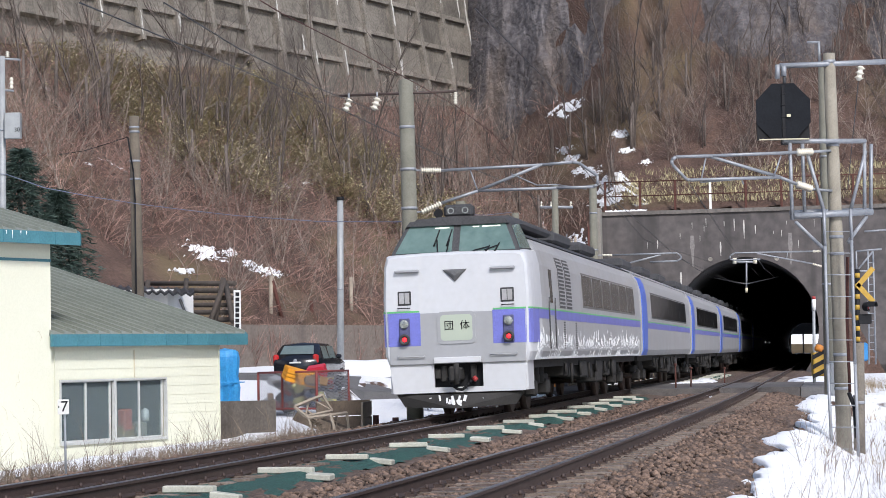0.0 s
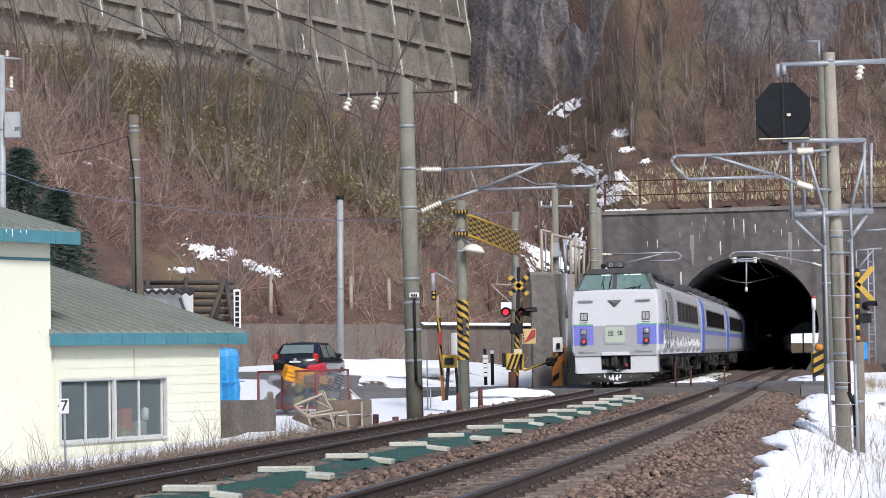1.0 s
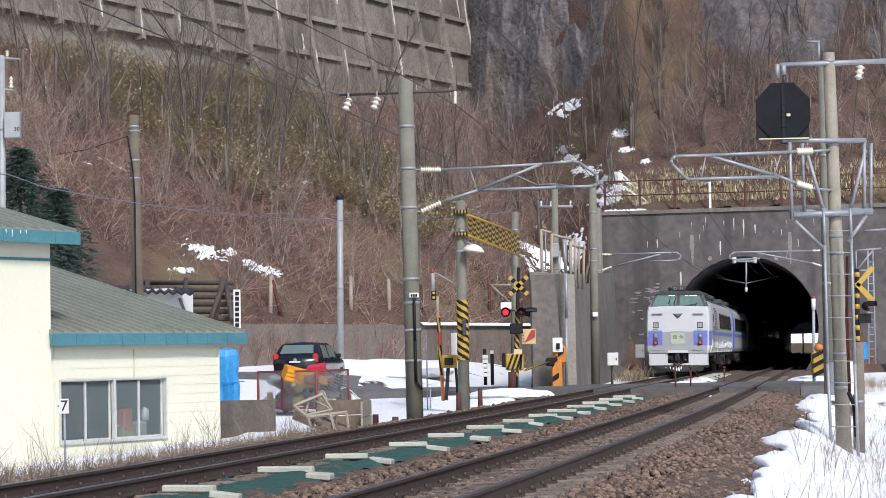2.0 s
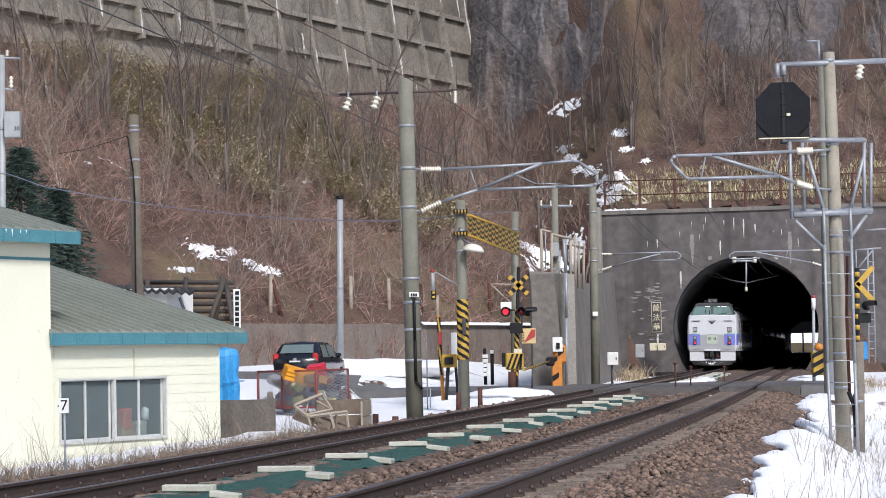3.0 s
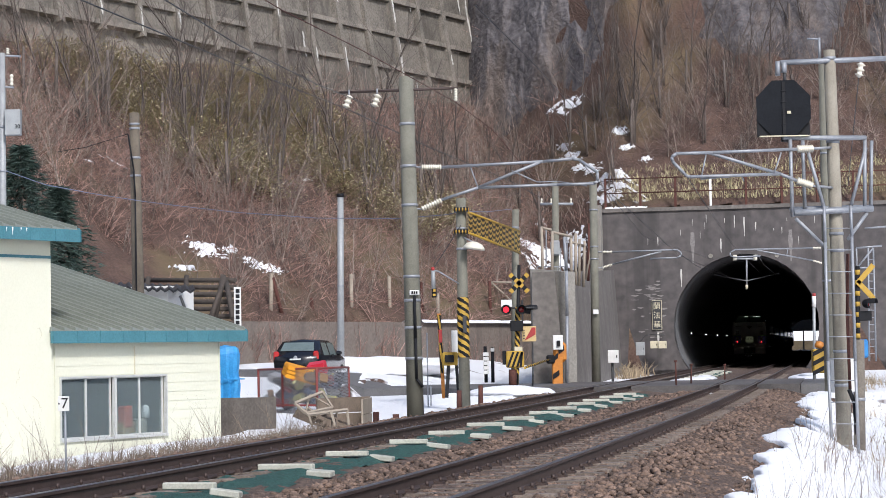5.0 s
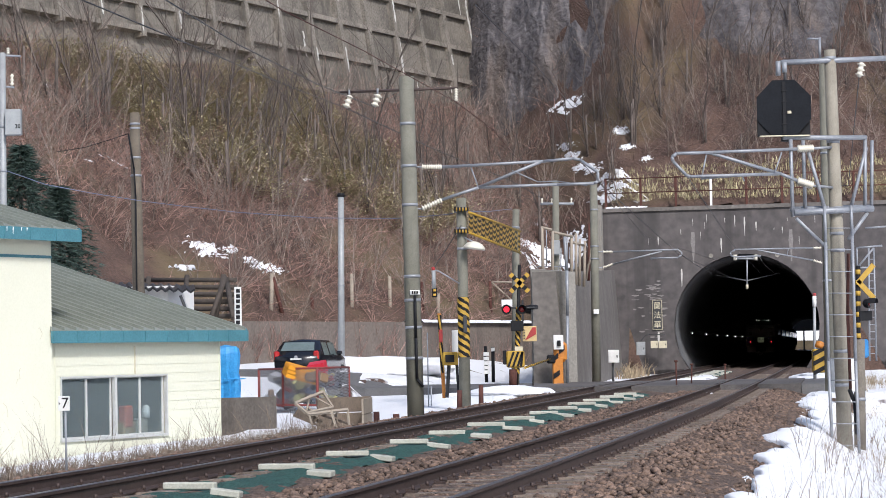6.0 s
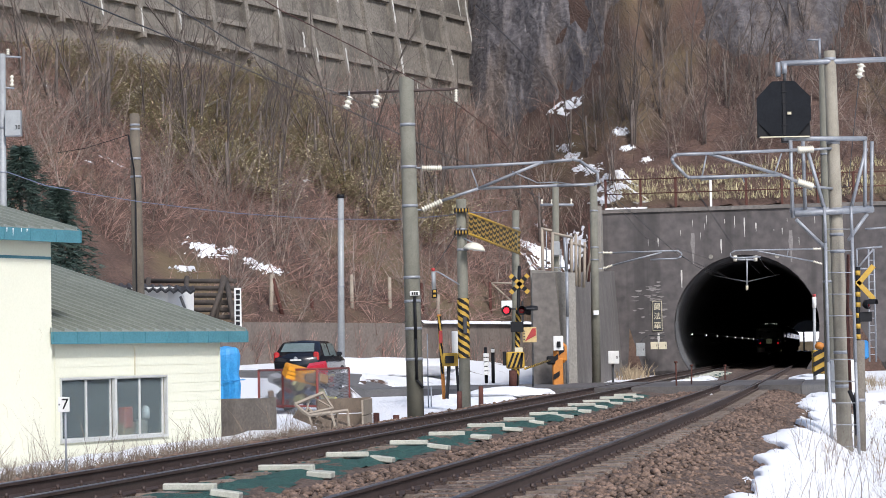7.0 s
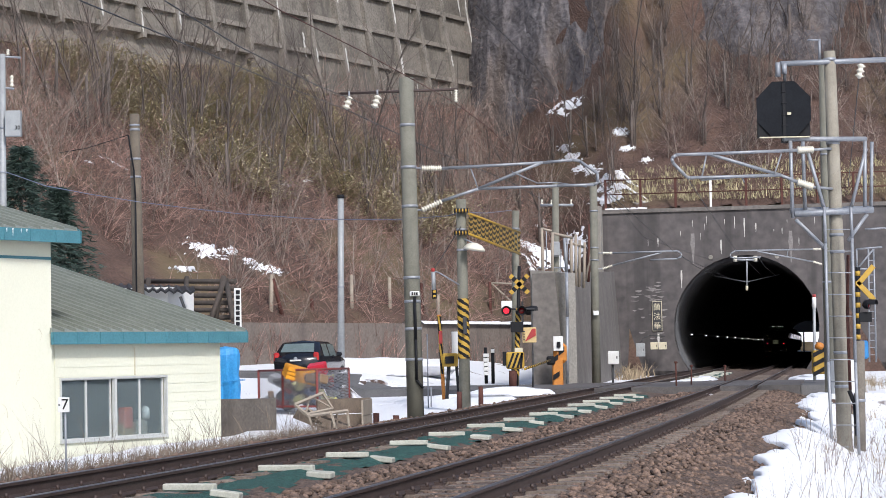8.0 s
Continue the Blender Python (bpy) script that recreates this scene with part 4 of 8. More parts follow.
# tunnel name board, cabinets on the portal
def wall_box(name, c, s, mat_, label, cat, rz=-10.1):
    ob = thing(name, pose(*c, 0, 0, rz), label, cat)
    bm = BM()
    bm_box(bm, (0, 0, 0), s, bevel=0.02)
    part("case", bm, mat_, ob)
    bm = BM()
    bm_box(bm, (0, -s[1] / 2 - 0.006, 0), (s[0] * 0.9, 0.015, s[2] * 0.92))
    d = part("door", bm, mat_, ob)
    bm = BM()
    bm_box(bm, (s[0] * 0.36, -s[1] / 2 - 0.03, 0), (0.04, 0.03, 0.1))
    part("handle", bm, M_GREY, d)
    return ob


M_CREAM = mat("cream_enamel", (0.62, 0.57, 0.42), (0.5, 0.45, 0.33), 0.6, 0, 5, 40, 0.05)
M_CABIN = mat("grey_cabinet", (0.33, 0.35, 0.36), (0.25, 0.26, 0.27), 0.5, 0.1, 4, 40, 0.05)
board = thing("name_board", Matrix.Translation(along(PORTAL_Y - 0.07, -5.05, 3.0)) @ pose(0, 0, 0, 0, 0, -10.1), "dark upright board with the tunnel name in pale characters", "sign")
bm = BM()
bm_box(bm, (0, 0.01, 0), (0.56, 0.05, 1.72))
part("border", bm, M_CREAM, board)
bm = BM()
bm_box(bm, (0, -0.01, 0), (0.50, 0.05, 1.66))
part("panel", bm, M_GREY, board)
for i, ch in enumerate("\u862d\u6cd5\u83ef"):
    text_mesh("letter", ch, 0.44, M_CREAM, board, pose(0, -0.04, 0.50 - 0.54 * i) @ pose(0, 0, 0, 90, 0, 0))
wall_box("cabinet", (11.103, 122.300, 1.091), (0.5, 0.3, 0.76), M_CABIN, "grey metal cabinet on the portal wall", "cabinet")
wall_box("cabinet", (11.909, 122.600, 1.301), (0.42, 0.2, 0.42), M_CREAM, "small cream metal box on the portal wall", "box")
wall_box("cabinet", (12.372, 122.400, 1.292), (0.46, 0.2, 0.42), M_CREAM, "small cream metal box on the portal wall", "box")
bm = BM()
bm_tube(bm, vec((11.104, 122.200, 1.509), (11.355, 122.400, 1.794), (11.688, 122.500, 1.885), (12.514, 122.400, 1.836)), 0.03, 6)
tagged(put("conduit", bm, M_GREY), "thin dark conduit on the portal wall", "pipe")
wb = wall_box("relay_cabinet", (6.716, 86.000, 0.814), (0.42, 0.3, 0.52), M_WHITE, "white metal relay box on a dark post", "cabinet")
bm = BM()
bm_rod(bm, (-0.05, 0.05, -1.5), (-0.05, 0.05, -0.2), 0.05, 0.05, 8)
part("post", bm, M_GREY, wb)

# lamps along the tunnel side
M_TLAMP = glow("tunnel_lamp_glow", (1.0, 1.0, 0.95), 6.0, (0.8, 0.8, 0.8))
tl0 = None
for i in range(12):
    y = 137.2 + 15.6 * i
    m = Matrix.Translation(along(y, -4.0, 2.0)) @ pose(0, 0, 0, 0, 0, -10.2)
    if tl0 is None:
        tl0 = thing("tunnel_lamp", m, "small white lamp on the tunnel wall", "lamp", "lamps in the tunnel")
        bm = BM()
        bm_lathe(bm, [(0.025, -0.05), (0.028, 0.0), (0.02, 0.02), (0.0, 0.028)], (0, 0, 0), (0, -1, 0), 10)
        part("bulb", bm, M_TLAMP, tl0)
        bm = BM()
        bm_box(bm, (-0.06, 0.05, 0), (0.12, 0.1, 0.1))
        part("bracket", bm, M_GREY, tl0)
    else:
        copy_thing(tl0, m)
# steel frame beyond the far mouth, and the bright land behind it
bm = BM()
for n in (-4.0, -1.2, 1.2, 2.6, 4.0):
    bm_box(bm, along(END_Y + 14, n, 3.2), (0.3, 0.3, 7.4))
bm_box(bm, along(END_Y + 14, 0, 5.9), (14, 0.6, 3.6), Matrix.Rotation(-0.178, 3, "Z"))
tagged(put("snow_shed_frame", bm, M_GREY), "dark steel frame of a shed beyond the tunnel", "shed frame")
M_WEED = mat("grey_brown_weeds", (0.25, 0.195, 0.15), (0.13, 0.098, 0.075), 0.9, 0, 3, 30, 0.0, rnd=0.4, island=True)
M_BANK = mat("far_grass_bank", (0.20, 0.16, 0.10), (0.11, 0.085, 0.055), 0.9, 0, 0.6, 6, 0.5, 0.1)
M_STRAW = mat("dead_grass", (0.40, 0.32, 0.21), (0.22, 0.165, 0.11), 0.9, 0, 3, 30, 0.2, rnd=0.3, island=True)
bm = BM()
bm_prism(bm, [(-30, -1.2), (45, -1.2), (45, 1.5), (20, 1.9), (-5, 2.1), (-30, 1.8)], 0, 6, Matrix.Translation(along(END_Y + 60, 0, 0)))
sb = BM()
bm_prism(sb, [(-60, -1.2), (90, -1.2), (90, 16), (-60, 14)], 0, 12, Matrix.Translation(along(END_Y + 140, 0, 0)))
tagged(put("far_snow_slope", sb, M_SNOW), "snow-covered slope beyond the tunnel", "snow slope", kind="structure")
tagged(put("far_bank", bm, M_BANK), "straw-brown grassy bank beyond the tunnel", "bank", kind="structure")


# ================= level crossing =================
M_ASPH = mat("worn_asphalt", (0.15, 0.147, 0.15), (0.10, 0.098, 0.10), 0.9, 0, 2, 50, 0.3, 0.01)
M_PLANK = mat("crossing_panel", (0.125, 0.115, 0.112), (0.07, 0.063, 0.062), 0.85, 0, 3, 40, 0.2, rnd=0.2)
def crossing():
    cr = thing("level_crossing", Matrix.Translation(tp(68.5, 0)), "grey level crossing panels between the rails", "level crossing", kind="structure")
    inv = cr.matrix_basis.inverted()
    for a, b in ((-2.3, -0.66), (-0.46, 0.46), (0.66, 3.1), (GAP - 0.46, GAP + 0.46), (GAP + 0.66, 5.7)):
        for j in range(5):
            ya, yb = 65.0 + j * 2.0, 65.0 + j * 2.0 + 1.98
            bm = BM()
            vs = []
            for z in (-0.5, -0.012):
                vs.append([bm.verts.new(inv @ tp(y, n, z)) for y, n in ((ya, a), (ya, b), (yb, b), (yb, a))])
            bm.faces.new(vs[0])
            bm.faces.new(vs[1])
            for i in range(4):
                bm.faces.new((vs[0][i], vs[0][(i + 1) % 4], vs[1][(i + 1) % 4], vs[1][i]))
            part("panel", bm, M_PLANK, cr)
    # approach roads
    for n0, n1, nm in ((-26.0, -2.32, "road"), (5.72, 7.6, "road")):
        bm = BM()
        prev = None
        for i in range(16):
            n = n0 + (n1 - n0) * i / 15
            ya, yb = 65.2 + 4.3 * sm(-3.5, -7, n) + max(0, -8 - n) * 0.5, 75.0 + 0.8 * sm(-4, -8, n) + max(0, -8 - n) * 0.3
            pa, pb = tp(ya, n), tp(yb, n)
            z = -0.03 if n > -4 else max(-0.03, ground_z(*((pa + pb) / 2)[:2]) + 0.09)
            ring = [bm.verts.new((p.x, p.y, z + dz)) for p, dz in ((pa, -0.3), (pa, 0), (pb, 0), (pb, -0.3))]
            if prev:
                for j in range(3):
                    bm.faces.new((prev[j], prev[j + 1], ring[j + 1], ring[j]))
            prev = ring
        tagged(put(nm, bm, M_ASPH), "worn dark asphalt road leading to the crossing", "road", kind="structure")


crossing()
M_NET = mat("green_net", (0.04, 0.125, 0.105), (0.010, 0.04, 0.034), 0.8, 0, 30, 90, 1.0, 0.02, 0.35)
M_BLOCK = mat("pale_concrete_block", (0.50, 0.50, 0.44), (0.36, 0.36, 0.31), 0.9, 0, 6, 60, 0.15, rnd=0.12)
def netting():
    """Green net held down beside the first track by concrete beams."""
    for y0, y1 in ((13.0, 61.5), (77.0, 112.0)):
        bm = BM()
        prev = None
        for i in range(int((y1 - y0) * 4) + 1):
            y = y0 + i * 0.25
            w = 1.62 + 0.16 * noise.noise(Vector((y * 0.8, 2, 0)))
            ring = []
            for j in range(8):
                n = 0.72 + (w - 0.72) * j / 7
                z = -0.15 + 0.06 * noise.noise(Vector((y * 2, n * 4, 5))) - 0.10 * sm(1.3, 1.8, n)
                ring.append(bm.verts.new(tp(y, n, z)))
            if prev:
                for j in range(7):
                    bm.faces.new((prev[j], prev[j + 1], ring[j + 1], ring[j]))
            prev = ring
        tagged(put("green_net", bm, M_NET), "dark green plastic net laid on the ballast", "net", kind="structure")
    rs = random.Random(5)
    base = None
    y = 14.8
    while y < 112:
        if not 61 < y < 77:
            for n, ln, wd in ((1.05, 0.60, 0.11), (1.52, 0.30, 0.2)):
                yy = y + (0 if n < 1.2 else -0.35) + rs.uniform(-0.15, 0.15)
                x, s = cl(yy)
                m = Matrix.Translation(tp(yy, n + rs.uniform(-0.05, 0.05), -0.11 if n < 1.2 else -0.16)) @ pose(0, 0, 0, rs.uniform(-3, 3), rs.uniform(2, 8) if n > 1.2 else 0, -math.degrees(math.atan(s)) + rs.uniform(-7, 7))
                bm = BM()
                bm_box(bm, (0, 0, 0), (ln * rs.uniform(0.9, 1.1), wd, 0.07), bevel=0.012)
                tagged(put("concrete_beam", bm, M_BLOCK, m), "pale concrete beam weighing down the green net", "concrete beam", "beams on the net")
        y += 3.15


netting()


# ================= poles and their gear =================
def pole(base, top, r0, r1, label, mat_=None, bands=(), name="utility_pole", seg=16):
    """A tapered pole; bands: shares of its height that carry steel straps."""
    base, top = Vector(base), Vector(top)
    ob = thing(name, Matrix.Translation(base), label, "pole")
    t = top - base
    bm = BM()
    bm_rod(bm, -t.normalized() * 0.4, t, r0, r1, seg)
    part("shaft", bm, mat_ or M_CONC, ob)
    for f in bands:
        c = t * f
        r = r0 + (r1 - r0) * f + 0.008
        bm = BM()
        bm_rod(bm, c - t.normalized() * 0.03, c + t.normalized() * 0.03, r, r, seg)
        part("band", bm, M_STEEL, ob)
    return ob


def local(ob, *pts):
    inv = ob.matrix_basis.inverted()
    return [inv @ Vector(p) for p in pts]


def bar(ob, a, b, r, mat_=None, name="bar", seg=8):
    a, b = local(ob, a, b)
    bm = BM()
    bm_rod(bm, a, b, r, r, seg)
    return part(name, bm, mat_ or M_STEEL, ob)


def tube(ob, pts, r, mat_=None, name="tube"):
    bm = BM()
    bm_tube(bm, local(ob, *pts), r, 8)
    return part(name, bm, mat_ or M_STEEL, ob)


def insulator(ob, a, b, r=0.075, n=7):
    """A ribbed porcelain rod insulator."""
    a, b = local(ob, a, b)
    L = (b - a).length
    prof = [(0.03, 0.0)]
    for i in range(n):
        h = L * (i + 0.2) / n
        prof += [(r * 0.55, h), (r, h + L * 0.25 / n), (r * 0.5, h + L * 0.5 / n)]
    prof.append((0.03, L))
    bm = BM()
    bm_lathe(bm, prof, a, b - a, 14)
    return part("insulator", bm, M_INSUL, ob, "ribbed cream porcelain insulator")


def block(ob, c, s, mat_, name, rz=0.0, bev=0.012, label=""):
    c, = local(ob, c)
    bm = BM()
    bm_box(bm, c, s, Matrix.Rotation(radians(rz), 3, "Z"), bevel=bev)
    return part(name, bm, mat_, ob, label)


# catenary mast by the first track
p = pole((-0.633, 44.000, -0.165), (-0.699, 44.000, 6.812), 0.175, 0.15, "grey-green concrete catenary mast with bracket arms", bands=(0.17, 0.26, 0.34, 0.41, 0.62, 0.735, 0.86), name="catenary_mast")
insulator(p, (-0.420, 44.000, 4.939), (-0.002, 43.950, 4.927), 0.075, 9)
insulator(p, (-0.425, 44.000, 4.078), (-0.015, 43.950, 4.253), 0.075, 8)
bar(p, (-0.687, 44.000, 4.945), (-0.408, 44.000, 4.939), 0.02)
bar(p, (-0.680, 44.000, 4.083), (-0.413, 44.000, 4.078), 0.02)
tube(p, [(-0.002, 43.950, 4.927), (2.055, 43.500, 4.963), (2.647, 43.400, 5.000), (2.795, 43.400, 4.974), (3.148, 43.300, 4.706), (3.144, 43.300, 4.523), (3.063, 43.300, 4.479), (2.328, 43.450, 4.482), (0.741, 43.800, 4.482)], 0.03, name="bracket_arm")
tube(p, [(-0.015, 43.950, 4.253), (0.741, 43.800, 4.482), (1.997, 43.500, 4.953)], 0.032, name="brace")
bar(p, (0.577, 43.850, 4.942), (0.729, 43.800, 4.494), 0.015)
tube(p, [(1.423, 43.600, 4.800), (1.931, 43.500, 4.551), (2.330, 43.450, 4.551), (2.928, 43.350, 4.439)], 0.012, name="steady_arm")
bar(p, (-2.091, 44.300, 6.548), (0.365, 43.800, 6.533), 0.028, M_RAIL, name="cross_arm")
for x in (617, 667):
    bar(p, (-1.887, 44.200, 6.591) if x == 617 else (-1.299, 44.100, 6.591), (-1.889, 44.200, 6.450) if x == 617 else (-1.302, 44.100, 6.450), 0.02)
    insulator(p, (-1.865, 44.200, 6.473) if x == 617 else (-1.278, 44.100, 6.473), (-1.964, 44.200, 6.205) if x == 617 else (-1.376, 44.100, 6.206), 0.10, 3)
insulator(p, (0.319, 43.800, 6.522), (0.314, 43.800, 6.266), 0.05, 5)
block(p, (-0.605, 43.800, 2.359), (0.2, 0.03, 0.1), M_WHITE, "number_plate")
for x in (0, 1, 2):
    block(p, (-0.651, 43.770, 2.359) if x == 0 else (-0.605, 43.770, 2.358) if x == 1 else (-0.559, 43.770, 2.357), (0.03, 0.02, 0.06), M_BLACK, "plate_mark", bev=0)
tube(p, [(-0.606, 43.800, 2.301), (-0.600, 43.800, 1.426), (-0.593, 43.800, 0.598), (-0.469, 43.800, 0.435)], 0.03, M_BLACK, "cable")

# square steel post behind the yard
p = pole((-4.091, 84.000, 0.237), (-3.990, 84.000, 7.357), 0.14, 0.12, "slim pale grey steel pole with a dark cap", M_CABIN, bands=(0.5,), name="steel_pole")
bar(p, (-3.992, 84.000, 7.268), (-3.989, 84.000, 7.402), 0.15, M_BLACK, "cap")

# old pole behind the house with a cable down its side
p = pole((-8.819, 62.000, 1.696), (-8.883, 62.000, 8.229), 0.19, 0.14, "weathered grey-brown pole with a black cable on it", mat("weathered_pole", (0.15, 0.125, 0.095), (0.09, 0.075, 0.06), 0.9, 0, 3, 50, 0.2), bands=(0.72, 0.8, 0.93, 0.95))
tube(p, [(-9.041, 61.800, 7.604), (-8.877, 61.700, 6.577), (-8.838, 61.700, 5.760), (-8.843, 61.700, 2.830)], 0.024, M_BLACK, "cable")
tube(p, [(-9.041, 61.800, 7.604), (-9.889, 64.000, 7.674), (-11.318, 68.000, 7.845), (-13.116, 73.000, 8.202)], 0.011, M_BLACK, "cable")

# pole at the edge with transformer box
p = pole((-12.323, 60.000, 1.437), (-12.290, 60.000, 9.764), 0.11, 0.09, "grey steel pole with cross arms and a meter box", M_CABIN, bands=(0.6, 0.75))
bar(p, (-12.814, 60.000, 9.742), (-11.767, 60.000, 9.658), 0.03, name="cross_arm")
bar(p, (-12.822, 60.000, 8.865), (-11.966, 60.000, 8.784), 0.03, name="cross_arm")
for x in (0, 1):
    insulator(p, (-12.029, 60.000, 8.833) if x else (-12.131, 60.000, 9.729), (-12.026, 60.000, 9.168) if x else (-12.130, 60.000, 9.904), 0.07, 3)
b = block(p, (-11.952, 59.800, 7.775), (0.44, 0.25, 0.72), M_CABIN, "meter_box", label="grey metal box marked 30")
text_mesh("number", "30", 0.16, M_BLACK, b, Matrix.Translation(local(p, (-11.814, 59.660, 7.647))[0]) @ pose(0, 0, 0, 90, 0, 0))
block(p, (-12.311, 60.000, 7.612), (0.3, 0.05, 0.04), M_STEEL, "bracket")


def sleeve(ob, base, top, f0, f1, r, pitch=0.2):
    """Helical black and yellow bands on a pole."""
    base, top = local(ob, base, top)
    ax = (top - base)
    q = ax.normalized().to_track_quat("Z", "Y").to_matrix()
    L = ax.length
    bm = BM()
    seg, rows = 30, 90
    rings = []
    for j in range(rows + 1):
        h = L * (f0 + (f1 - f0) * j / rows)
        rings.append([bm.verts.new(base + q @ Vector((r * math.cos(2 * math.pi * i / seg), r * math.sin(2 * math.pi * i / seg), h))) for i in range(seg)])
    for j in range(rows):
        h = L * (f0 + (f1 - f0) * j / rows)
        for i in range(seg):
            f = bm.faces.new((rings[j][i], rings[j][(i + 1) % seg], rings[j + 1][(i + 1) % seg], rings[j + 1][i]))
            f.material_index = int((3 * i / seg + h / pitch) * 2) % 2
            f.smooth = True
    return part("warning_sleeve", bm, [M_YELLOW, M_BLACK], ob, "black and yellow striped sleeve")


# mast of the height gauge, with its lamp
B0, T0 = (0.494, 57.500, -0.187), (0.496, 57.500, 5.245)
p = pole(B0, T0, 0.155, 0.13, "concrete pole with black and yellow stripes at the crossing", bands=(0.75, 0.85, 0.33))
sleeve(p, B0, T0, 0.215, 0.51, 0.16)
bar(p, (0.292, 57.300, 4.932), (0.700, 57.300, 4.924), 0.05, M_YELLOW, "gauge_arm")
bar(p, (0.281, 57.300, 4.342), (0.688, 57.300, 4.334), 0.05, M_YELLOW, "gauge_arm")
for k in range(5):
    block(p, Vector((0.322, 57.300, 4.931)) + Vector((0.085 * k, 0, 0)), (0.045, 0.115, 0.115), M_BLACK, "stripe", 0, 0)
    block(p, Vector((0.311, 57.300, 4.341)) + Vector((0.085 * k, 0, 0)), (0.045, 0.115, 0.115), M_BLACK, "stripe", 0, 0)
bm = BM()
bm_lathe(bm, [(0.30, 0.0), (0.28, 0.06), (0.2, 0.15), (0.06, 0.2)], local(p, (0.813, 57.200, 3.858))[0], (0.15, 0, 1), 16)
part("lamp_shade", bm, mat("lamp_enamel", (0.75, 0.72, 0.6), (0.6, 0.57, 0.48), 0.4), p, "cream enamel lamp shade")
bar(p, (0.520, 57.400, 4.206), (0.817, 57.200, 4.039), 0.02)
tube(p, [(0.405, 57.400, 2.952), (-0.147, 57.200, 3.288), (-0.282, 57.200, 3.321)], 0.02, M_STEEL, "bracket")
bar(p, (-0.282, 57.200, 3.306), (-0.277, 57.200, 2.824), 0.055, M_CABIN, "warning_light_body")
bar(p, (-0.296, 57.200, 3.397), (-0.282, 57.200, 3.306), 0.05, M_RED, "warning_light_cap")
block(p, (-0.264, 57.200, 2.718), (0.13, 0.04, 0.26), M_BLACK, "notice_plate")
for k in range(2):
    block(p, (-0.262, 57.150, 2.777) if k else (-0.265, 57.150, 2.657), (0.07, 0.04, 0.06), M_YELLOW, "notice_mark", 0, 0)
block(p, (0.533, 57.250, 1.861), (0.10, 0.06, 0.45), M_GREY, "cable_box")

# height gauge net across the road
def height_gauge():
    a0, a1 = Vector((0.698, 57.300, 4.848)), Vector((0.688, 57.300, 4.303))
    b0, b1 = Vector((2.645, 73.500, 5.199)), Vector((2.629, 73.500, 4.463))
    ob = thing("height_gauge", Matrix.Translation(a1), "black and yellow chevron height gauge hung across the road", "height gauge")
    inv = ob.matrix_basis.inverted()
    for u, v in ((a0, b0), (a1, b1)):
        bar(ob, u, v, 0.035, M_YELLOW, "beam")
    k = 15
    for i in range(k):
        f0, f1 = i / k, (i + 0.86) / k
        for j in range(8):
            g0, g1 = j / 8, (j + 1) / 8
            bm = BM()
            def P(f, g):
                t, bt = a0.lerp(b0, f), a1.lerp(b1, f)
                return inv @ t.lerp(bt, g)
            mid = (f0 + f1) / 2
            sh = 0.09
            quad(bm, P(f0, g0), P(mid, g0 + sh), P(mid, g1 + sh), P(f0, g1))
            quad(bm, P(mid, g0 + sh), P(f1, g0), P(f1, g1), P(mid, g1 + sh))
            part("slat", bm, (M_YELLOW, M_BLACK)[(j + i // 1) % 2], ob)


height_gauge()

# crossing signal mast
S_RED = glow("signal_red", (1.0, 0.03, 0.06), 1.3, (0.3, 0.01, 0.01))
S_REDOFF = mat("red_lens", (0.16, 0.01, 0.012), None, 0.15)


def crossbuck(ob, c, L, w, rz, face=1):
    """Two crossed boards with black bands."""
    c, = local(ob, c)
    for ang in (45, -45):
        r = Matrix.Rotation(radians(rz), 3, "Z") @ Matrix.Rotation(radians(ang), 3, "Y")
        bm = BM()
        bm_box(bm, c, (L, 0.03, w), r, bevel=0.004)
        bd = part("crossbuck_board", bm, M_YELLOW, ob)
        for k in (-0.28, 0.0, 0.28):
            bm = BM()
            bm_box(bm, c + r @ Vector((k * L, -0.004, 0)), (L * 0.15, 0.032, w * 1.01), r)
            part("black_band", bm, M_BLACK, bd)


def crossing_lamp(ob, c, rz, lens):
    c, = local(ob, c)
    r = Matrix.Rotation(radians(rz), 3, "Z")
    ax = r @ Vector((0, -1, 0))
    bm = BM()
    bm_lathe(bm, [(0.06, -0.18), (0.13, -0.12), (0.15, 0.0), (0.16, 0.02)], c, ax, 18)
    l = part("lamp_housing", bm, M_BLACK, ob)
    bm = BM()
    bm_lathe(bm, [(0.10, 0.02), (0.07, 0.04), (0.0, 0.048)], c, ax, 18)
    part("lens", bm, lens, l)
    bm = BM()
    seg = 14
    ra = []
    for i in range(seg + 1):
        a = math.pi * i / seg
        ra.append((bm.verts.new(c + r @ Vector((0.165 * math.cos(a), -0.02, 0.165 * math.sin(a)))), bm.verts.new(c + r @ Vector((0.15 * math.cos(a), -0.26, 0.15 * math.sin(a) + 0.0)))))
    for i in range(seg):
        bm.faces.new((ra[i][0], ra[i + 1][0], ra[i + 1][1], ra[i][1]))
    part("hood", bm, M_BLACK, l)


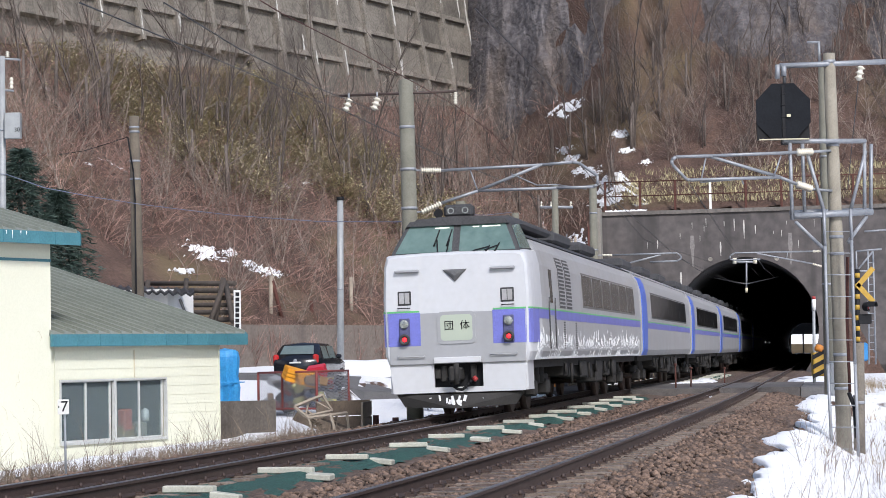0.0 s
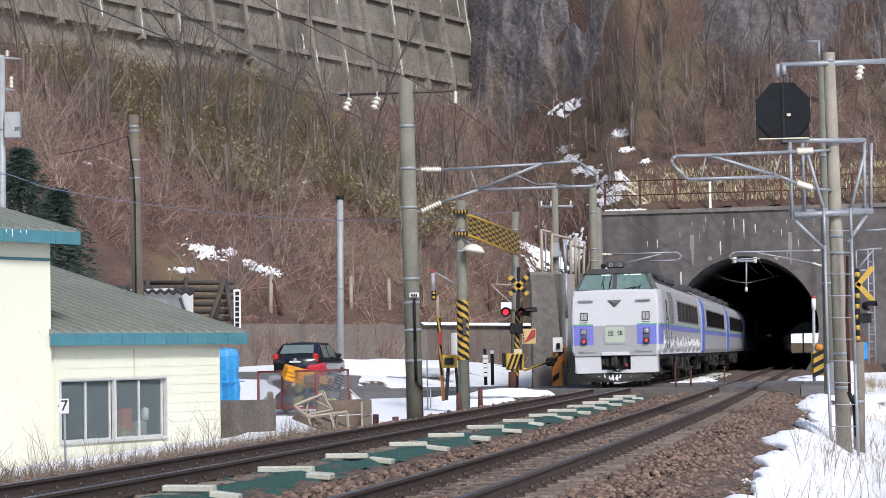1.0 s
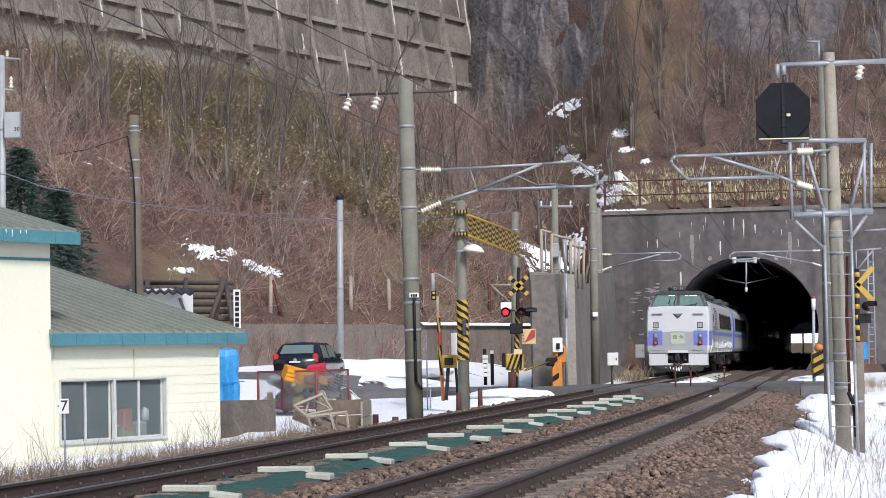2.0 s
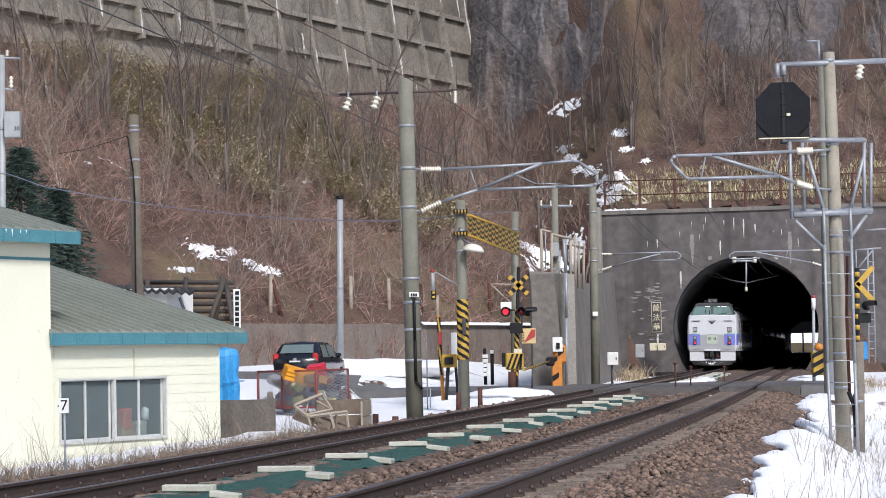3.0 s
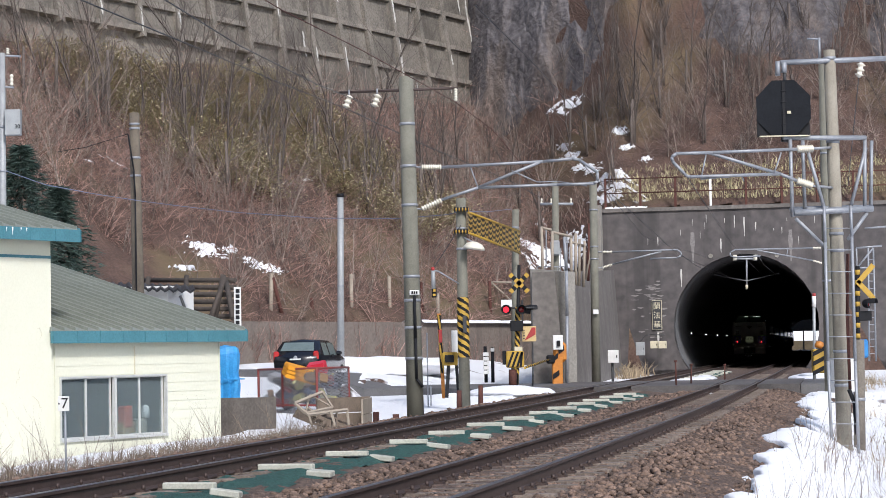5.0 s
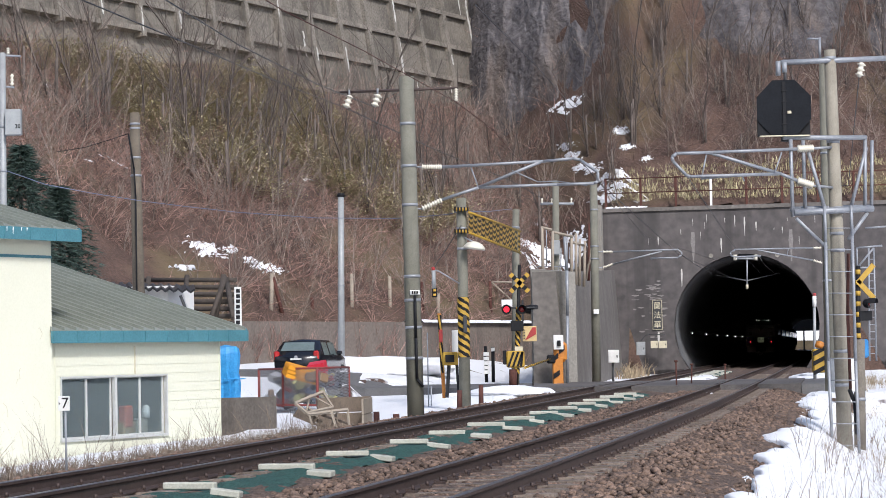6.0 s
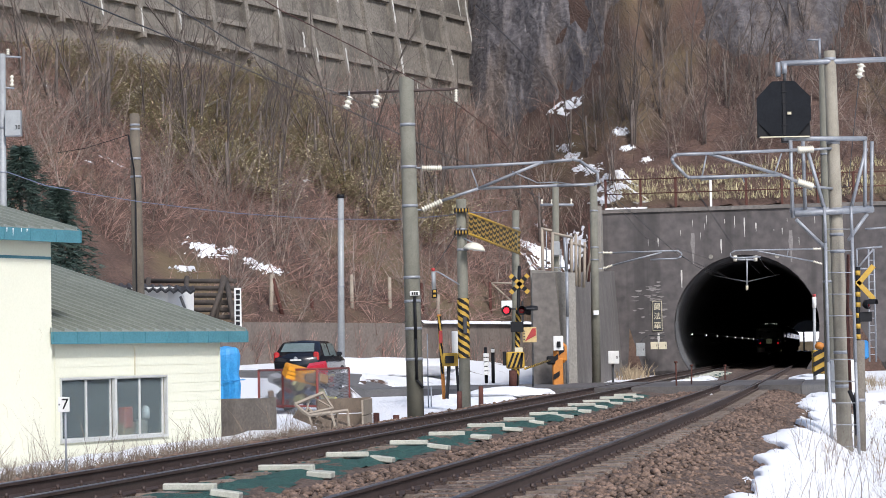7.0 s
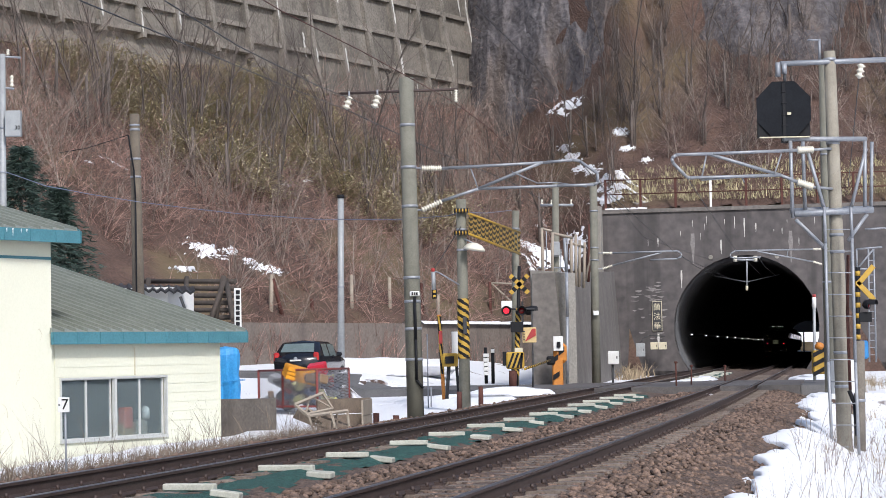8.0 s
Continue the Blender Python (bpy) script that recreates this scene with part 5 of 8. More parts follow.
p = pole((2.373, 74.000, -0.198), (2.523, 74.000, 5.991), 0.14, 0.12, "concrete pole behind the crossing signal", bands=(0.9, 0.62))
B1, T1 = (2.314, 71.000, -0.144), (2.494, 71.000, 3.958)
p = thing("crossing_signal", Matrix.Translation(B1), "crossing signal with striped mast, crossbuck and red lamps", "crossing signal")
bar(p, B1, T1, 0.055, M_BLACK, "mast")
sleeve(p, B1, T1, 0.12, 0.66, 0.09, 0.22)
crossbuck(p, (2.478, 70.900, 3.356), 0.84, 0.15, 0)
crossing_lamp(p, (2.027, 70.800, 2.486), 5, S_RED)
crossing_lamp(p, (2.527, 70.700, 2.474), 5, S_REDOFF)
crossing_lamp(p, (2.807, 71.200, 2.479), 100, S_REDOFF)
bar(p, (1.904, 71.000, 2.548), (2.968, 71.000, 2.528), 0.03, M_GREY, "lamp_arm")
block(p, (2.059, 71.100, 2.697), (0.36, 0.04, 0.24), M_WHITE, "direction_board")
block(p, (2.370, 70.800, 1.940), (0.42, 0.22, 0.34), M_BLACK, "direction_indicator")
s = block(p, (2.774, 70.800, 1.671), (0.46, 0.05, 0.5), mat("yellow_board", (0.60, 0.45, 0.22), (0.5, 0.36, 0.17), 0.6), "notice_board", label="worn yellow and red notice board")
bm = BM()
c, = local(p, (2.864, 70.750, 1.650))
bm.faces.new([bm.verts.new(c + Vector(v)) for v in ((-0.25, -0.002, -0.2), (0.0, -0.002, 0.23), (0.12, -0.002, 0.23), (0.12, -0.002, 0.0))])
part("red_field", bm, M_RED, s)
for k in range(4):
    block(p, Vector((2.601, 70.740, 1.525)) + Vector((0, 0, 0.09 * k)), (0.06, 0.02, 0.03), M_GREY, "writing_bar", 0, 0)
block(p, (2.409, 70.800, 1.158), (0.26, 0.12, 0.2), M_CREAM, "bell_box")
block(p, (2.581, 71.200, 2.446), (0.06, 0.06, 0.7), M_GREY, "lamp_post")
bx = thing("barrier_machine", Matrix.Translation((2.357, 69.500, -0.082)), "black and yellow striped barrier machine on a short post", "barrier machine")
bar(bx, (2.155, 69.500, -0.115), (2.169, 69.500, 0.523), 0.13, M_RUST, "foot")
b = block(bx, (2.249, 69.500, 0.850), (0.58, 0.4, 0.54), M_YELLOW, "case", bev=0.04)
for k in range(4):
    c, = local(bx, (2.242, 69.280, 0.851))
    bm = BM()
    x0 = -0.27 + 0.15 * k - 0.04 * (k == 3)
    x1 = min(0.27, x0 + 0.26)
    bm.faces.new([bm.verts.new(c + Vector(v)) for v in ((x0, 0, -0.24), (min(0.27, x0 + 0.075), 0, -0.24), (x1, 0, 0.24), (max(x0, x1 - 0.075), 0, 0.24))])
    part("black_band", bm, M_BLACK, b)
block(bx, (1.903, 69.500, 0.911), (0.12, 0.2, 0.45), M_BLACK, "counterweight")

# orange barrier machine by the wing wall, arm across the road
bx = thing("barrier_machine", Matrix.Translation((3.813, 74.000, -0.110)), "orange barrier machine with black bands and a striped arm", "barrier machine")
b = block(bx, (3.843, 74.000, 0.375), (0.36, 0.4, 1.0), M_ORANGE, "pedestal", bev=0.03)
h = block(bx, (3.936, 74.000, 1.053), (0.46, 0.36, 0.72), M_ORANGE, "head", bev=0.11)
for k, (w, hh) in enumerate(((0.14, 0.16), (0.14, 0.16), (0.16, 0.16))):
    c, = local(bx, (3.765, 73.780, 0.862) if k == 0 else (3.984, 73.780, 1.129) if k == 1 else (3.789, 73.760, 0.281))
    bm = BM()
    bm.faces.new([bm.verts.new(c + Vector(v)) for v in ((-w * 0.7, 0, -hh), (w * 0.7, 0, -0.02), (w * 0.7, 0, hh), (-w * 0.7, 0, 0.02))])
    part("black_band", bm, M_BLACK, h)
block(bx, (3.609, 73.800, 0.807), (0.3, 0.2, 0.3), M_BLACK, "arm_socket", bev=0.05)
A, Bv = Vector((3.566, 73.700, 0.808)), Vector((2.370, 64.500, 0.612))
arm = bar(bx, A, Bv, 0.035, M_YELLOW, "arm")
for k in range(14):
    u, v = local(bx, A.lerp(Bv, (k + 0.25) / 14), A.lerp(Bv, (k + 0.7) / 14))
    bm = BM()
    bm_rod(bm, u, v, 0.038, 0.038, 8)
    part("black_band", bm, M_BLACK, arm)
block(bx, (3.874, 73.800, 1.383), (0.34, 0.12, 0.5), M_WHITE, "lamp_box")
block(bx, (3.887, 73.700, 1.344), (0.12, 0.08, 0.2), M_BLACK, "lamp_window")
for a in ((942,688,70.5,943,650), ):
    bm = BM()
    bm_rod(bm, (2.834, 70.500, -0.145), (2.869, 70.500, 0.593), 0.03, 0.03, 6)
    tagged(put("marker_post", bm, M_GREY), "thin dark marker post by the road", "post")
bm = BM()
bm_tube(bm, vec((4.193, 74.600, -0.244), (4.250, 74.600, 2.301), (4.266, 74.600, 3.871), (4.213, 74.600, 5.053)), 0.055, 8)
tagged(put("conduit", bm, M_STEEL), "galvanised steel conduit up the wing wall", "pipe")

# yellow emergency post, barrier stub and low posts on the near side of the road
bx = thing("emergency_button_post", Matrix.Translation((0.089, 58.500, -0.126)), "yellow emergency button box and white case on posts", "warning device")
bar(bx, (0.013, 58.500, -0.109), (0.094, 58.500, 0.886), 0.05, M_GREY, "post")
b = block(bx, (0.126, 58.400, 0.947), (0.42, 0.25, 0.36), M_YELLOW, "case", bev=0.03)
block(bx, (0.110, 58.200, 0.948), (0.24, 0.1, 0.2), M_BLACK, "button_window")
block(bx, (0.274, 58.600, 1.405), (0.2, 0.15, 0.62), M_WHITE, "instrument_case")
bar(bx, (0.337, 58.600, -0.041), (0.282, 58.600, 1.036), 0.04, M_BLACK, "post")
A, Bv = (-0.065, 58.800, -0.130), (-0.158, 58.800, 2.188)
bb = thing("barrier_stub", Matrix.Translation(A), "upright black and yellow barrier arm stub", "barrier")
bar(bb, A, Bv, 0.05, M_ORANGE, "arm")
sleeve(bb, A, Bv, 0.3, 0.98, 0.055, 0.9)
block(bb, (-0.124, 58.700, 1.568), (0.1, 0.12, 0.35), M_RED, "red_field")
for x in (0, 1):
    pst = thing("marker_post", Matrix.Translation((1.425, 76.000, 0.064) if x == 0 else (1.664, 76.000, 0.060)), "black and white banded roadside post", "post", "roadside posts")
    bar(pst, (1.424, 76.000, 0.024) if x == 0 else (1.664, 76.000, 0.020), (1.410, 76.000, 1.301) if x == 0 else (1.669, 76.000, 1.256), 0.06, M_BLACK, "shaft")
    for k in range(5 if x == 0 else 1):
        u = Vector((1.430, 75.930, 0.384) if x == 0 else (1.666, 75.930, 1.176)).lerp(Vector((1.427, 75.930, 1.181) if x == 0 else (1.667, 75.930, 1.236)), k / 5)
        block(pst, u, (0.2 if x == 0 else 0.13, 0.12, 0.13), M_WHITE, "white_band", 0, 0.01)
for a, b_ in (((0.329, 55.000, -0.054), (0.333, 55.000, 0.147)), ((0.959, 60.000, -0.113), (0.965, 60.000, 0.186)), ((-1.507, 46.000, -0.268), (-1.505, 46.000, -0.112)), ((-1.037, 44.000, -0.191), (-1.036, 44.000, -0.111))):
    bm = BM()
    bm_rod(bm, Vector(a) - Vector((0, 0, 0.3)), b_, 0.07, 0.065, 8)
    tagged(put("short_stake", bm, M_RUST), "short weathered wooden stake in the snow", "stake", "stakes in the snow")
for a, b_ in (((-0.506, 60.000, -0.084), (-0.503, 60.000, 1.679)), ((-0.419, 59.000, -0.034), (-0.414, 59.000, 0.213))):
    bm = BM()
    bm_rod(bm, Vector(a) - Vector((0, 0, 0.3)), b_, 0.02, 0.02, 6)
    tagged(put("thin_rod", bm, M_STEEL), "thin steel rod standing in the snow", "rod")

# utility pole with transformers on the wing wall side
B2 = (4.068, 79.000, -0.319)
p = pole(B2, (4.174, 79.000, 7.334), 0.15, 0.12, "concrete utility pole with transformers and a small platform", bands=(0.3, 0.55, 0.75))
bar(p, (3.593, 79.000, 6.510), (4.822, 79.000, 6.486), 0.05, name="cross_arm")
for x in (0, 1, 2):
    insulator(p, ((3.656, 79.000, 6.508), (4.010, 79.000, 6.502), (4.738, 79.000, 6.487))[x], ((3.660, 79.000, 6.717), (4.014, 79.000, 6.710), (4.743, 79.000, 6.696))[x], 0.05, 2)
b = block(p, (4.104, 78.700, 4.858), (0.34, 0.3, 0.55), M_CABIN, "transformer", bev=0.05)
b = block(p, (4.097, 78.600, 2.887), (0.62, 0.4, 0.55), M_CABIN, "transformer", bev=0.04)
for k in range(7):
    block(p, Vector((3.919, 78.350, 2.884)) + Vector((0.075 * k, 0, 0)), (0.02, 0.1, 0.5), M_CABIN, "cooling_fin", 0, 0)
for z in (0, 1):
    tube(p, [(3.453, 79.000, 3.865), (3.409, 78.000, 3.831), (4.394, 78.000, 3.812), (4.451, 79.000, 3.846)] if z == 0 else [(3.460, 79.000, 4.198), (3.416, 78.000, 4.160), (4.402, 78.000, 4.140), (4.458, 79.000, 4.179)], 0.02, M_STEEL, "platform_rail")
for k in range(5):
    u = Vector((3.409, 78.000, 3.831)).lerp(Vector((4.394, 78.000, 3.812)), k / 4)
    bar(p, u, u + Vector((0, 0, 0.33)), 0.014)
block(p, (3.926, 78.500, 3.818), (1.0, 1.0, 0.04), M_STEEL, "platform")
for k, (x0, x1) in enumerate(((965, 962), (1003, 1003), (980, 990), (1012, 1012))):
    bar(p, ((3.773, 79.000, 4.254), (4.543, 79.000, 4.239), (4.009, 79.000, 3.625), (4.249, 79.000, 3.205))[k], ((3.803, 79.000, 5.608), (4.570, 79.000, 5.489), (3.960, 79.000, 4.251), (4.328, 79.000, 4.868))[k], 0.022, M_STEEL, "hanger")

# second mast by the first track, at the tunnel
p = pole((5.557, 79.500, -0.232), (5.605, 79.500, 7.345), 0.17, 0.14, "concrete catenary mast before the tunnel", bands=(0.68, 0.62, 0.86), name="catenary_mast")
for y in (0, 1):
    insulator(p, (5.893, 79.400, 4.711) if y == 0 else (5.880, 79.400, 4.125), (6.241, 79.300, 4.699) if y == 0 else (6.230, 79.300, 4.239), 0.06, 7)
    bar(p, (5.566, 79.500, 4.722) if y == 0 else (5.552, 79.500, 4.135), (5.893, 79.400, 4.711) if y == 0 else (5.880, 79.400, 4.125), 0.02)
tube(p, [(6.241, 79.300, 4.699), (8.568, 78.600, 4.704), (8.710, 78.600, 4.598), (8.707, 78.600, 4.494), (8.560, 78.600, 4.414), (7.586, 78.800, 4.400)], 0.03, name="bracket_arm")
tube(p, [(6.230, 79.300, 4.239), (8.007, 78.800, 4.662)], 0.03, name="brace")
block(p, (5.578, 79.200, 2.497), (0.2, 0.03, 0.17), M_WHITE, "number_plate")
tube(p, [(8.708, 78.600, 4.515), (11.139, 95.000, 4.754), (15.318, 122.000, 5.212)], 0.012, M_GREY, "stay_wire")

# brackets at the portal for the second track and the hanging support in the mouth
g = thing("portal_bracket", Matrix.Translation((17.261, 122.400, 6.123)), "galvanised catenary bracket hung in the tunnel mouth", "bracket")
bar(g, (16.538, 122.300, 6.101), (17.825, 122.300, 6.076), 0.06)
for x in (0, 1):
    bar(g, (16.608, 122.300, 6.325) if x == 0 else (17.767, 122.300, 6.303), (16.600, 122.300, 6.003) if x == 0 else (17.758, 122.300, 5.980), 0.12, M_INSUL, "roller")
bar(g, (17.278, 122.300, 6.087), (17.233, 122.300, 4.380), 0.05)
bar(g, (17.239, 122.300, 4.605), (17.232, 122.300, 4.348), 0.08, M_CREAM, "weight")
tube(g, [(15.887, 126.000, 5.344), (17.485, 124.000, 4.882), (19.668, 126.000, 5.336)], 0.03)
tube(g, [(17.881, 122.200, 6.296), (18.521, 124.000, 5.776), (19.622, 127.000, 5.306)], 0.02)
for a in ((1371, 449), (1255, 453)):
    bm = BM()
    bm_lathe(bm, [(0.13, 0), (0.13, 0.05), (0.09, 0.07), (0.08, 0.02)], ((15.247, 122.500, 6.296) if a[0] == 1255 else (18.757, 120.800, 6.184) if a[0] == 1371 else (18.757, 120.800, 6.184)), (-0.17, -0.98, 0), 14)
    tagged(put("wall_anchor", bm, M_WINGC), "round anchor plate on the portal wall", "anchor", "anchors on the portal")


# ================= signal side =================
M_OLDW0 = mat("grey_old_wood", (0.20, 0.18, 0.15), (0.12, 0.105, 0.09), 0.9, 0, 3, 40, 0.2)
M_CONCW = mat("pale_pole_concrete", (0.31, 0.285, 0.235), (0.20, 0.18, 0.145), 0.85, 0, 3, 60, 0.2, streak=((0.13, 0.12, 0.10), 9, 0.56, 0.5))
P0, P1 = Vector((7.382, 40.000, -1.183)), Vector((7.298, 40.000, 6.641))
p = pole(P0, P1, 0.15, 0.11, "tall concrete mast with signal, ladder and bracket frame", M_CONCW, bands=(0.2, 0.28, 0.52, 0.56, 0.62, 0.78, 0.98), name="signal_mast")
bar(p, (6.324, 39.700, 6.386), (8.766, 40.300, 6.515), 0.05, name="cross_arm")
bar(p, (6.275, 39.700, 6.144), (6.282, 39.700, 6.408), 0.05)
bar(p, (6.397, 39.700, 6.385), (6.392, 39.700, 6.195), 0.05)
insulator(p, (7.874, 39.900, 6.383), (7.814, 39.900, 6.108), 0.09, 3)
bar(p, (7.131, 40.100, 6.467), (7.132, 40.100, 6.894), 0.025)
bar(p, (7.131, 40.100, 6.872), (6.909, 40.100, 6.877), 0.02)
# back of the signal head
c, = local(p, (6.348, 39.600, 5.520))
bm = BM()
R = 0.565
oct_ = [(R * math.cos(math.pi / 8 + math.pi * i / 4) * 0.95, R * math.sin(math.pi / 8 + math.pi * i / 4)) for i in range(8)]
bm_prism(bm, oct_, -0.03, 0.03, Matrix.Translation(c) @ pose(0, 0, 0, 0, 0, -6))
sig = part("signal_plate", bm, mat("faded_black_enamel", (0.017, 0.019, 0.023), (0.012, 0.013, 0.016), 0.8, 0, 3, 30, 0.03, spec=0.1), p, "black octagonal signal backboard")
bm = BM()
bm_box(bm, c + Vector((0, 0.09, -0.35)), (0.97, 0.1, 0.33))
bm_box(bm, c + Vector((0.0, -0.035, 0.0)), (0.06, 0.02, 0.98), bevel=0.004)
for dz in (-0.3, -0.1, 0.12, 0.32):
    bm_box(bm, c + Vector((0, -0.045, dz)), (0.10, 0.02, 0.025), bevel=0.005)
part("signal_case", bm, M_BLACK, p)
bm = BM()
bm_box(bm, c + Vector((0.09, -0.06, -0.08)), (0.07, 0.02, 0.05))
bm_box(bm, c + Vector((0, -0.02, -0.515)), (0.92, 0.08, 0.02))
part("plate_edge", bm, M_CREAM, p)
bar(p, (6.389, 39.800, 5.099), (6.384, 39.800, 4.919), 0.07, M_GREY, "signal_foot")
bar(p, (6.403, 39.700, 6.216), (6.397, 39.700, 5.984), 0.03, M_GREY, "signal_hanger")
# frame round the mast
bar(p, (6.322, 39.600, 4.974), (7.938, 40.000, 4.983), 0.045, name="frame_bar")
bar(p, (6.483, 39.600, 3.578), (8.026, 40.000, 3.658), 0.06, name="frame_bar")
bar(p, (6.552, 40.400, 3.692), (8.123, 40.800, 3.731), 0.05, name="frame_bar")
for a, b_ in (((6.457, 39.600, 4.940), (6.460, 39.600, 3.505)), ((6.805, 40.300, 5.003), (6.812, 40.300, 3.680)), ((7.916, 40.000, 4.951), (7.878, 40.000, 3.640)), ((8.143, 40.500, 4.975), (8.094, 40.500, 3.668)),
              ((6.783, 39.700, 4.765), (7.067, 39.700, 3.678)), ((7.933, 40.000, 4.803), (7.604, 40.000, 3.645)), ((6.522, 39.600, 3.472), (7.105, 39.800, 2.927)), ((7.918, 40.000, 3.575), (7.527, 39.900, 3.082))):
    bar(p, a, b_, 0.035, name="frame_strut")
# ladder
for pts in ([(7.014, 39.400, 3.690), (7.016, 39.400, 3.014), (7.007, 39.400, 0.837), (7.043, 39.400, -1.175)], [(7.502, 39.400, 3.680), (7.507, 39.400, 3.108), (7.504, 39.400, 0.827), (7.524, 39.400, -0.978)]):
    tube(p, pts, 0.03, name="ladder_rail")
for k in range(11):
    y = k / 10
    u = Vector((7.034, 39.400, 3.273)).lerp(Vector((7.036, 39.400, -0.711)), y)
    v = Vector((7.511, 39.400, 3.264)).lerp(Vector((7.511, 39.400, -0.721)), y)
    bar(p, u, v, 0.010, M_STEEL, "ladder_rung", 6)
block(p, (7.453, 40.400, 0.548), (0.47, 0.04, 0.62), M_WHITE, "notice_plate")
tube(p, [(7.394, 39.500, 0.311), (7.490, 39.500, 0.051), (7.515, 39.500, -0.519)], 0.04, M_BLACK, "cable")
tube(p, [(7.463, 39.600, 2.806), (7.420, 39.600, 1.660), (7.433, 39.600, 0.309)], 0.03, M_RUST, "cable_pipe")
# bracket arm over the second track
insulator(p, (6.888, 39.700, 4.773), (6.578, 39.600, 4.760), 0.075, 8)
insulator(p, (6.858, 39.700, 4.081), (6.562, 39.600, 4.173), 0.075, 8)
bar(p, (6.888, 39.700, 4.773), (7.260, 39.900, 4.806), 0.025)
bar(p, (6.858, 39.700, 4.081), (7.260, 39.900, 4.056), 0.025)
tube(p, [(6.578, 39.600, 4.760), (4.946, 39.100, 4.682), (4.263, 38.900, 4.656), (4.179, 38.900, 4.596), (4.198, 38.900, 4.514), (4.438, 38.900, 4.251), (4.499, 38.900, 4.230), (6.236, 39.500, 4.297)], 0.03, name="bracket_arm")
tube(p, [(6.562, 39.600, 4.173), (6.236, 39.500, 4.297), (4.863, 39.100, 4.684)], 0.032, name="brace")
bar(p, (6.268, 39.500, 4.693), (6.117, 39.400, 4.322), 0.015)
tube(p, [(4.843, 39.100, 4.695), (4.715, 39.000, 4.192), (5.499, 39.300, 4.263), (5.538, 39.300, 4.159)], 0.014, name="steady_arm")
# two poles behind it
p = pole((10.753, 60.000, 0.231), (10.782, 60.000, 9.167), 0.2, 0.15, "older concrete pole standing behind the signal mast", bands=(0.3, 0.7))
p = pole((7.948, 41.500, -0.691), (7.981, 41.500, 1.223), 0.115, 0.11, "short grey wooden post behind the signal mast", M_OLDW0, name="wooden_post", bands=(0.4,))
# far brackets of the next mast
p = pole((17.904, 100.000, -0.041), (17.976, 100.000, 7.196), 0.16, 0.14, "concrete catenary mast near the portal", name="catenary_mast")
for y in (0, 1):
    insulator(p, (17.590, 100.000, 5.620) if y == 0 else (17.622, 100.000, 4.907), (17.221, 100.000, 5.627) if y == 0 else (17.205, 100.000, 5.047), 0.07, 6)
tube(p, [(17.221, 100.000, 5.627), (13.314, 98.000, 5.530), (13.104, 98.000, 5.404), (13.100, 98.000, 5.250), (13.305, 98.000, 5.194), (14.541, 98.500, 5.244)], 0.035, name="bracket_arm")
tube(p, [(17.205, 100.000, 5.047), (14.419, 98.500, 5.506)], 0.035, name="brace")
bar(p, (15.841, 99.000, 5.293), (15.901, 99.000, 5.579), 0.02)
# latticed frame and wires at the far right
fr = thing("lattice_mast", Matrix.Translation((16.198, 82.000, 0.467)), "galvanised steel lattice frame with ladder", "mast")
for a, b_ in (((15.784, 82.000, 4.789), (16.758, 82.000, 4.856)), ((16.237, 82.000, 4.780), (16.155, 82.000, 0.467)), ((16.531, 82.500, 4.798), (16.513, 82.500, 0.458)), ((15.783, 82.000, 4.032), (16.431, 82.000, 4.776)), ((15.784, 82.000, 4.789), (15.783, 82.000, 4.032)), ((15.783, 82.000, 4.032), (16.301, 82.000, 4.022)), ((16.129, 82.000, 5.539), (16.952, 82.000, 5.588))):
    bar(fr, a, b_, 0.035)
for k in range(14):
    u = Vector((16.246, 82.000, 4.347)).lerp(Vector((16.177, 82.000, 0.467)), k / 14)
    bar(fr, u, u + Vector((0.2, 0.1, 0)), 0.014)
# crossing signal of the right side, seen from behind
B3, T3 = (12.646, 66.000, 0.261), (12.723, 66.000, 3.522)
p = thing("crossing_signal", Matrix.Translation(B3), "black and yellow banded crossing signal mast seen from the side", "crossing signal")
bar(p, B3, T3, 0.075, M_BLACK, "mast")
for k in range(9):
    u, v = Vector(B3).lerp(Vector(T3), 0.12 + k * 0.1), Vector(B3).lerp(Vector(T3), 0.165 + k * 0.1)
    bar(p, u, v, 0.08, M_YELLOW, "yellow_band", 12)
for s in (1, -1):
    c, = local(p, (12.939, 65.900, 3.270) if s > 0 else (12.925, 65.900, 2.785))
    bm = BM()
    bm_box(bm, c, (0.75, 0.03, 0.16), Matrix.Rotation(radians(-48 * s), 3, "Y"), bevel=0.004)
    part("crossbuck_board", bm, M_YELLOW, p)
crossing_lamp(p, (12.980, 65.800, 2.365), 60, S_REDOFF)
block(p, (12.904, 66.000, 1.989), (0.4, 0.2, 0.3), M_BLACK, "direction_indicator")
bx = thing("barrier_machine", Matrix.Translation((11.813, 68.000, 0.169)), "black and yellow striped barrier machine with an orange top", "barrier machine")
b = block(bx, (11.808, 68.000, 0.615), (0.42, 0.4, 0.75), M_YELLOW, "case", bev=0.03)
for k in range(3):
    c, = local(bx, (11.769, 67.780, 0.617))
    z0 = -0.36 + 0.3 * k
    bm = BM()
    bm.faces.new([bm.verts.new(c + Vector(v)) for v in ((-0.2, 0, z0 - 0.1), (0.2, 0, z0 + 0.1), (0.2, 0, z0 + 0.24), (-0.2, 0, z0 + 0.04))])
    part("black_band", bm, M_BLACK, b)
bm = BM()
bm_lathe(bm, [(0.14, -0.1), (0.16, 0.0), (0.12, 0.1), (0.0, 0.13)], local(bx, (11.822, 67.900, 1.114))[0], (0.3, 0, 1), 12)
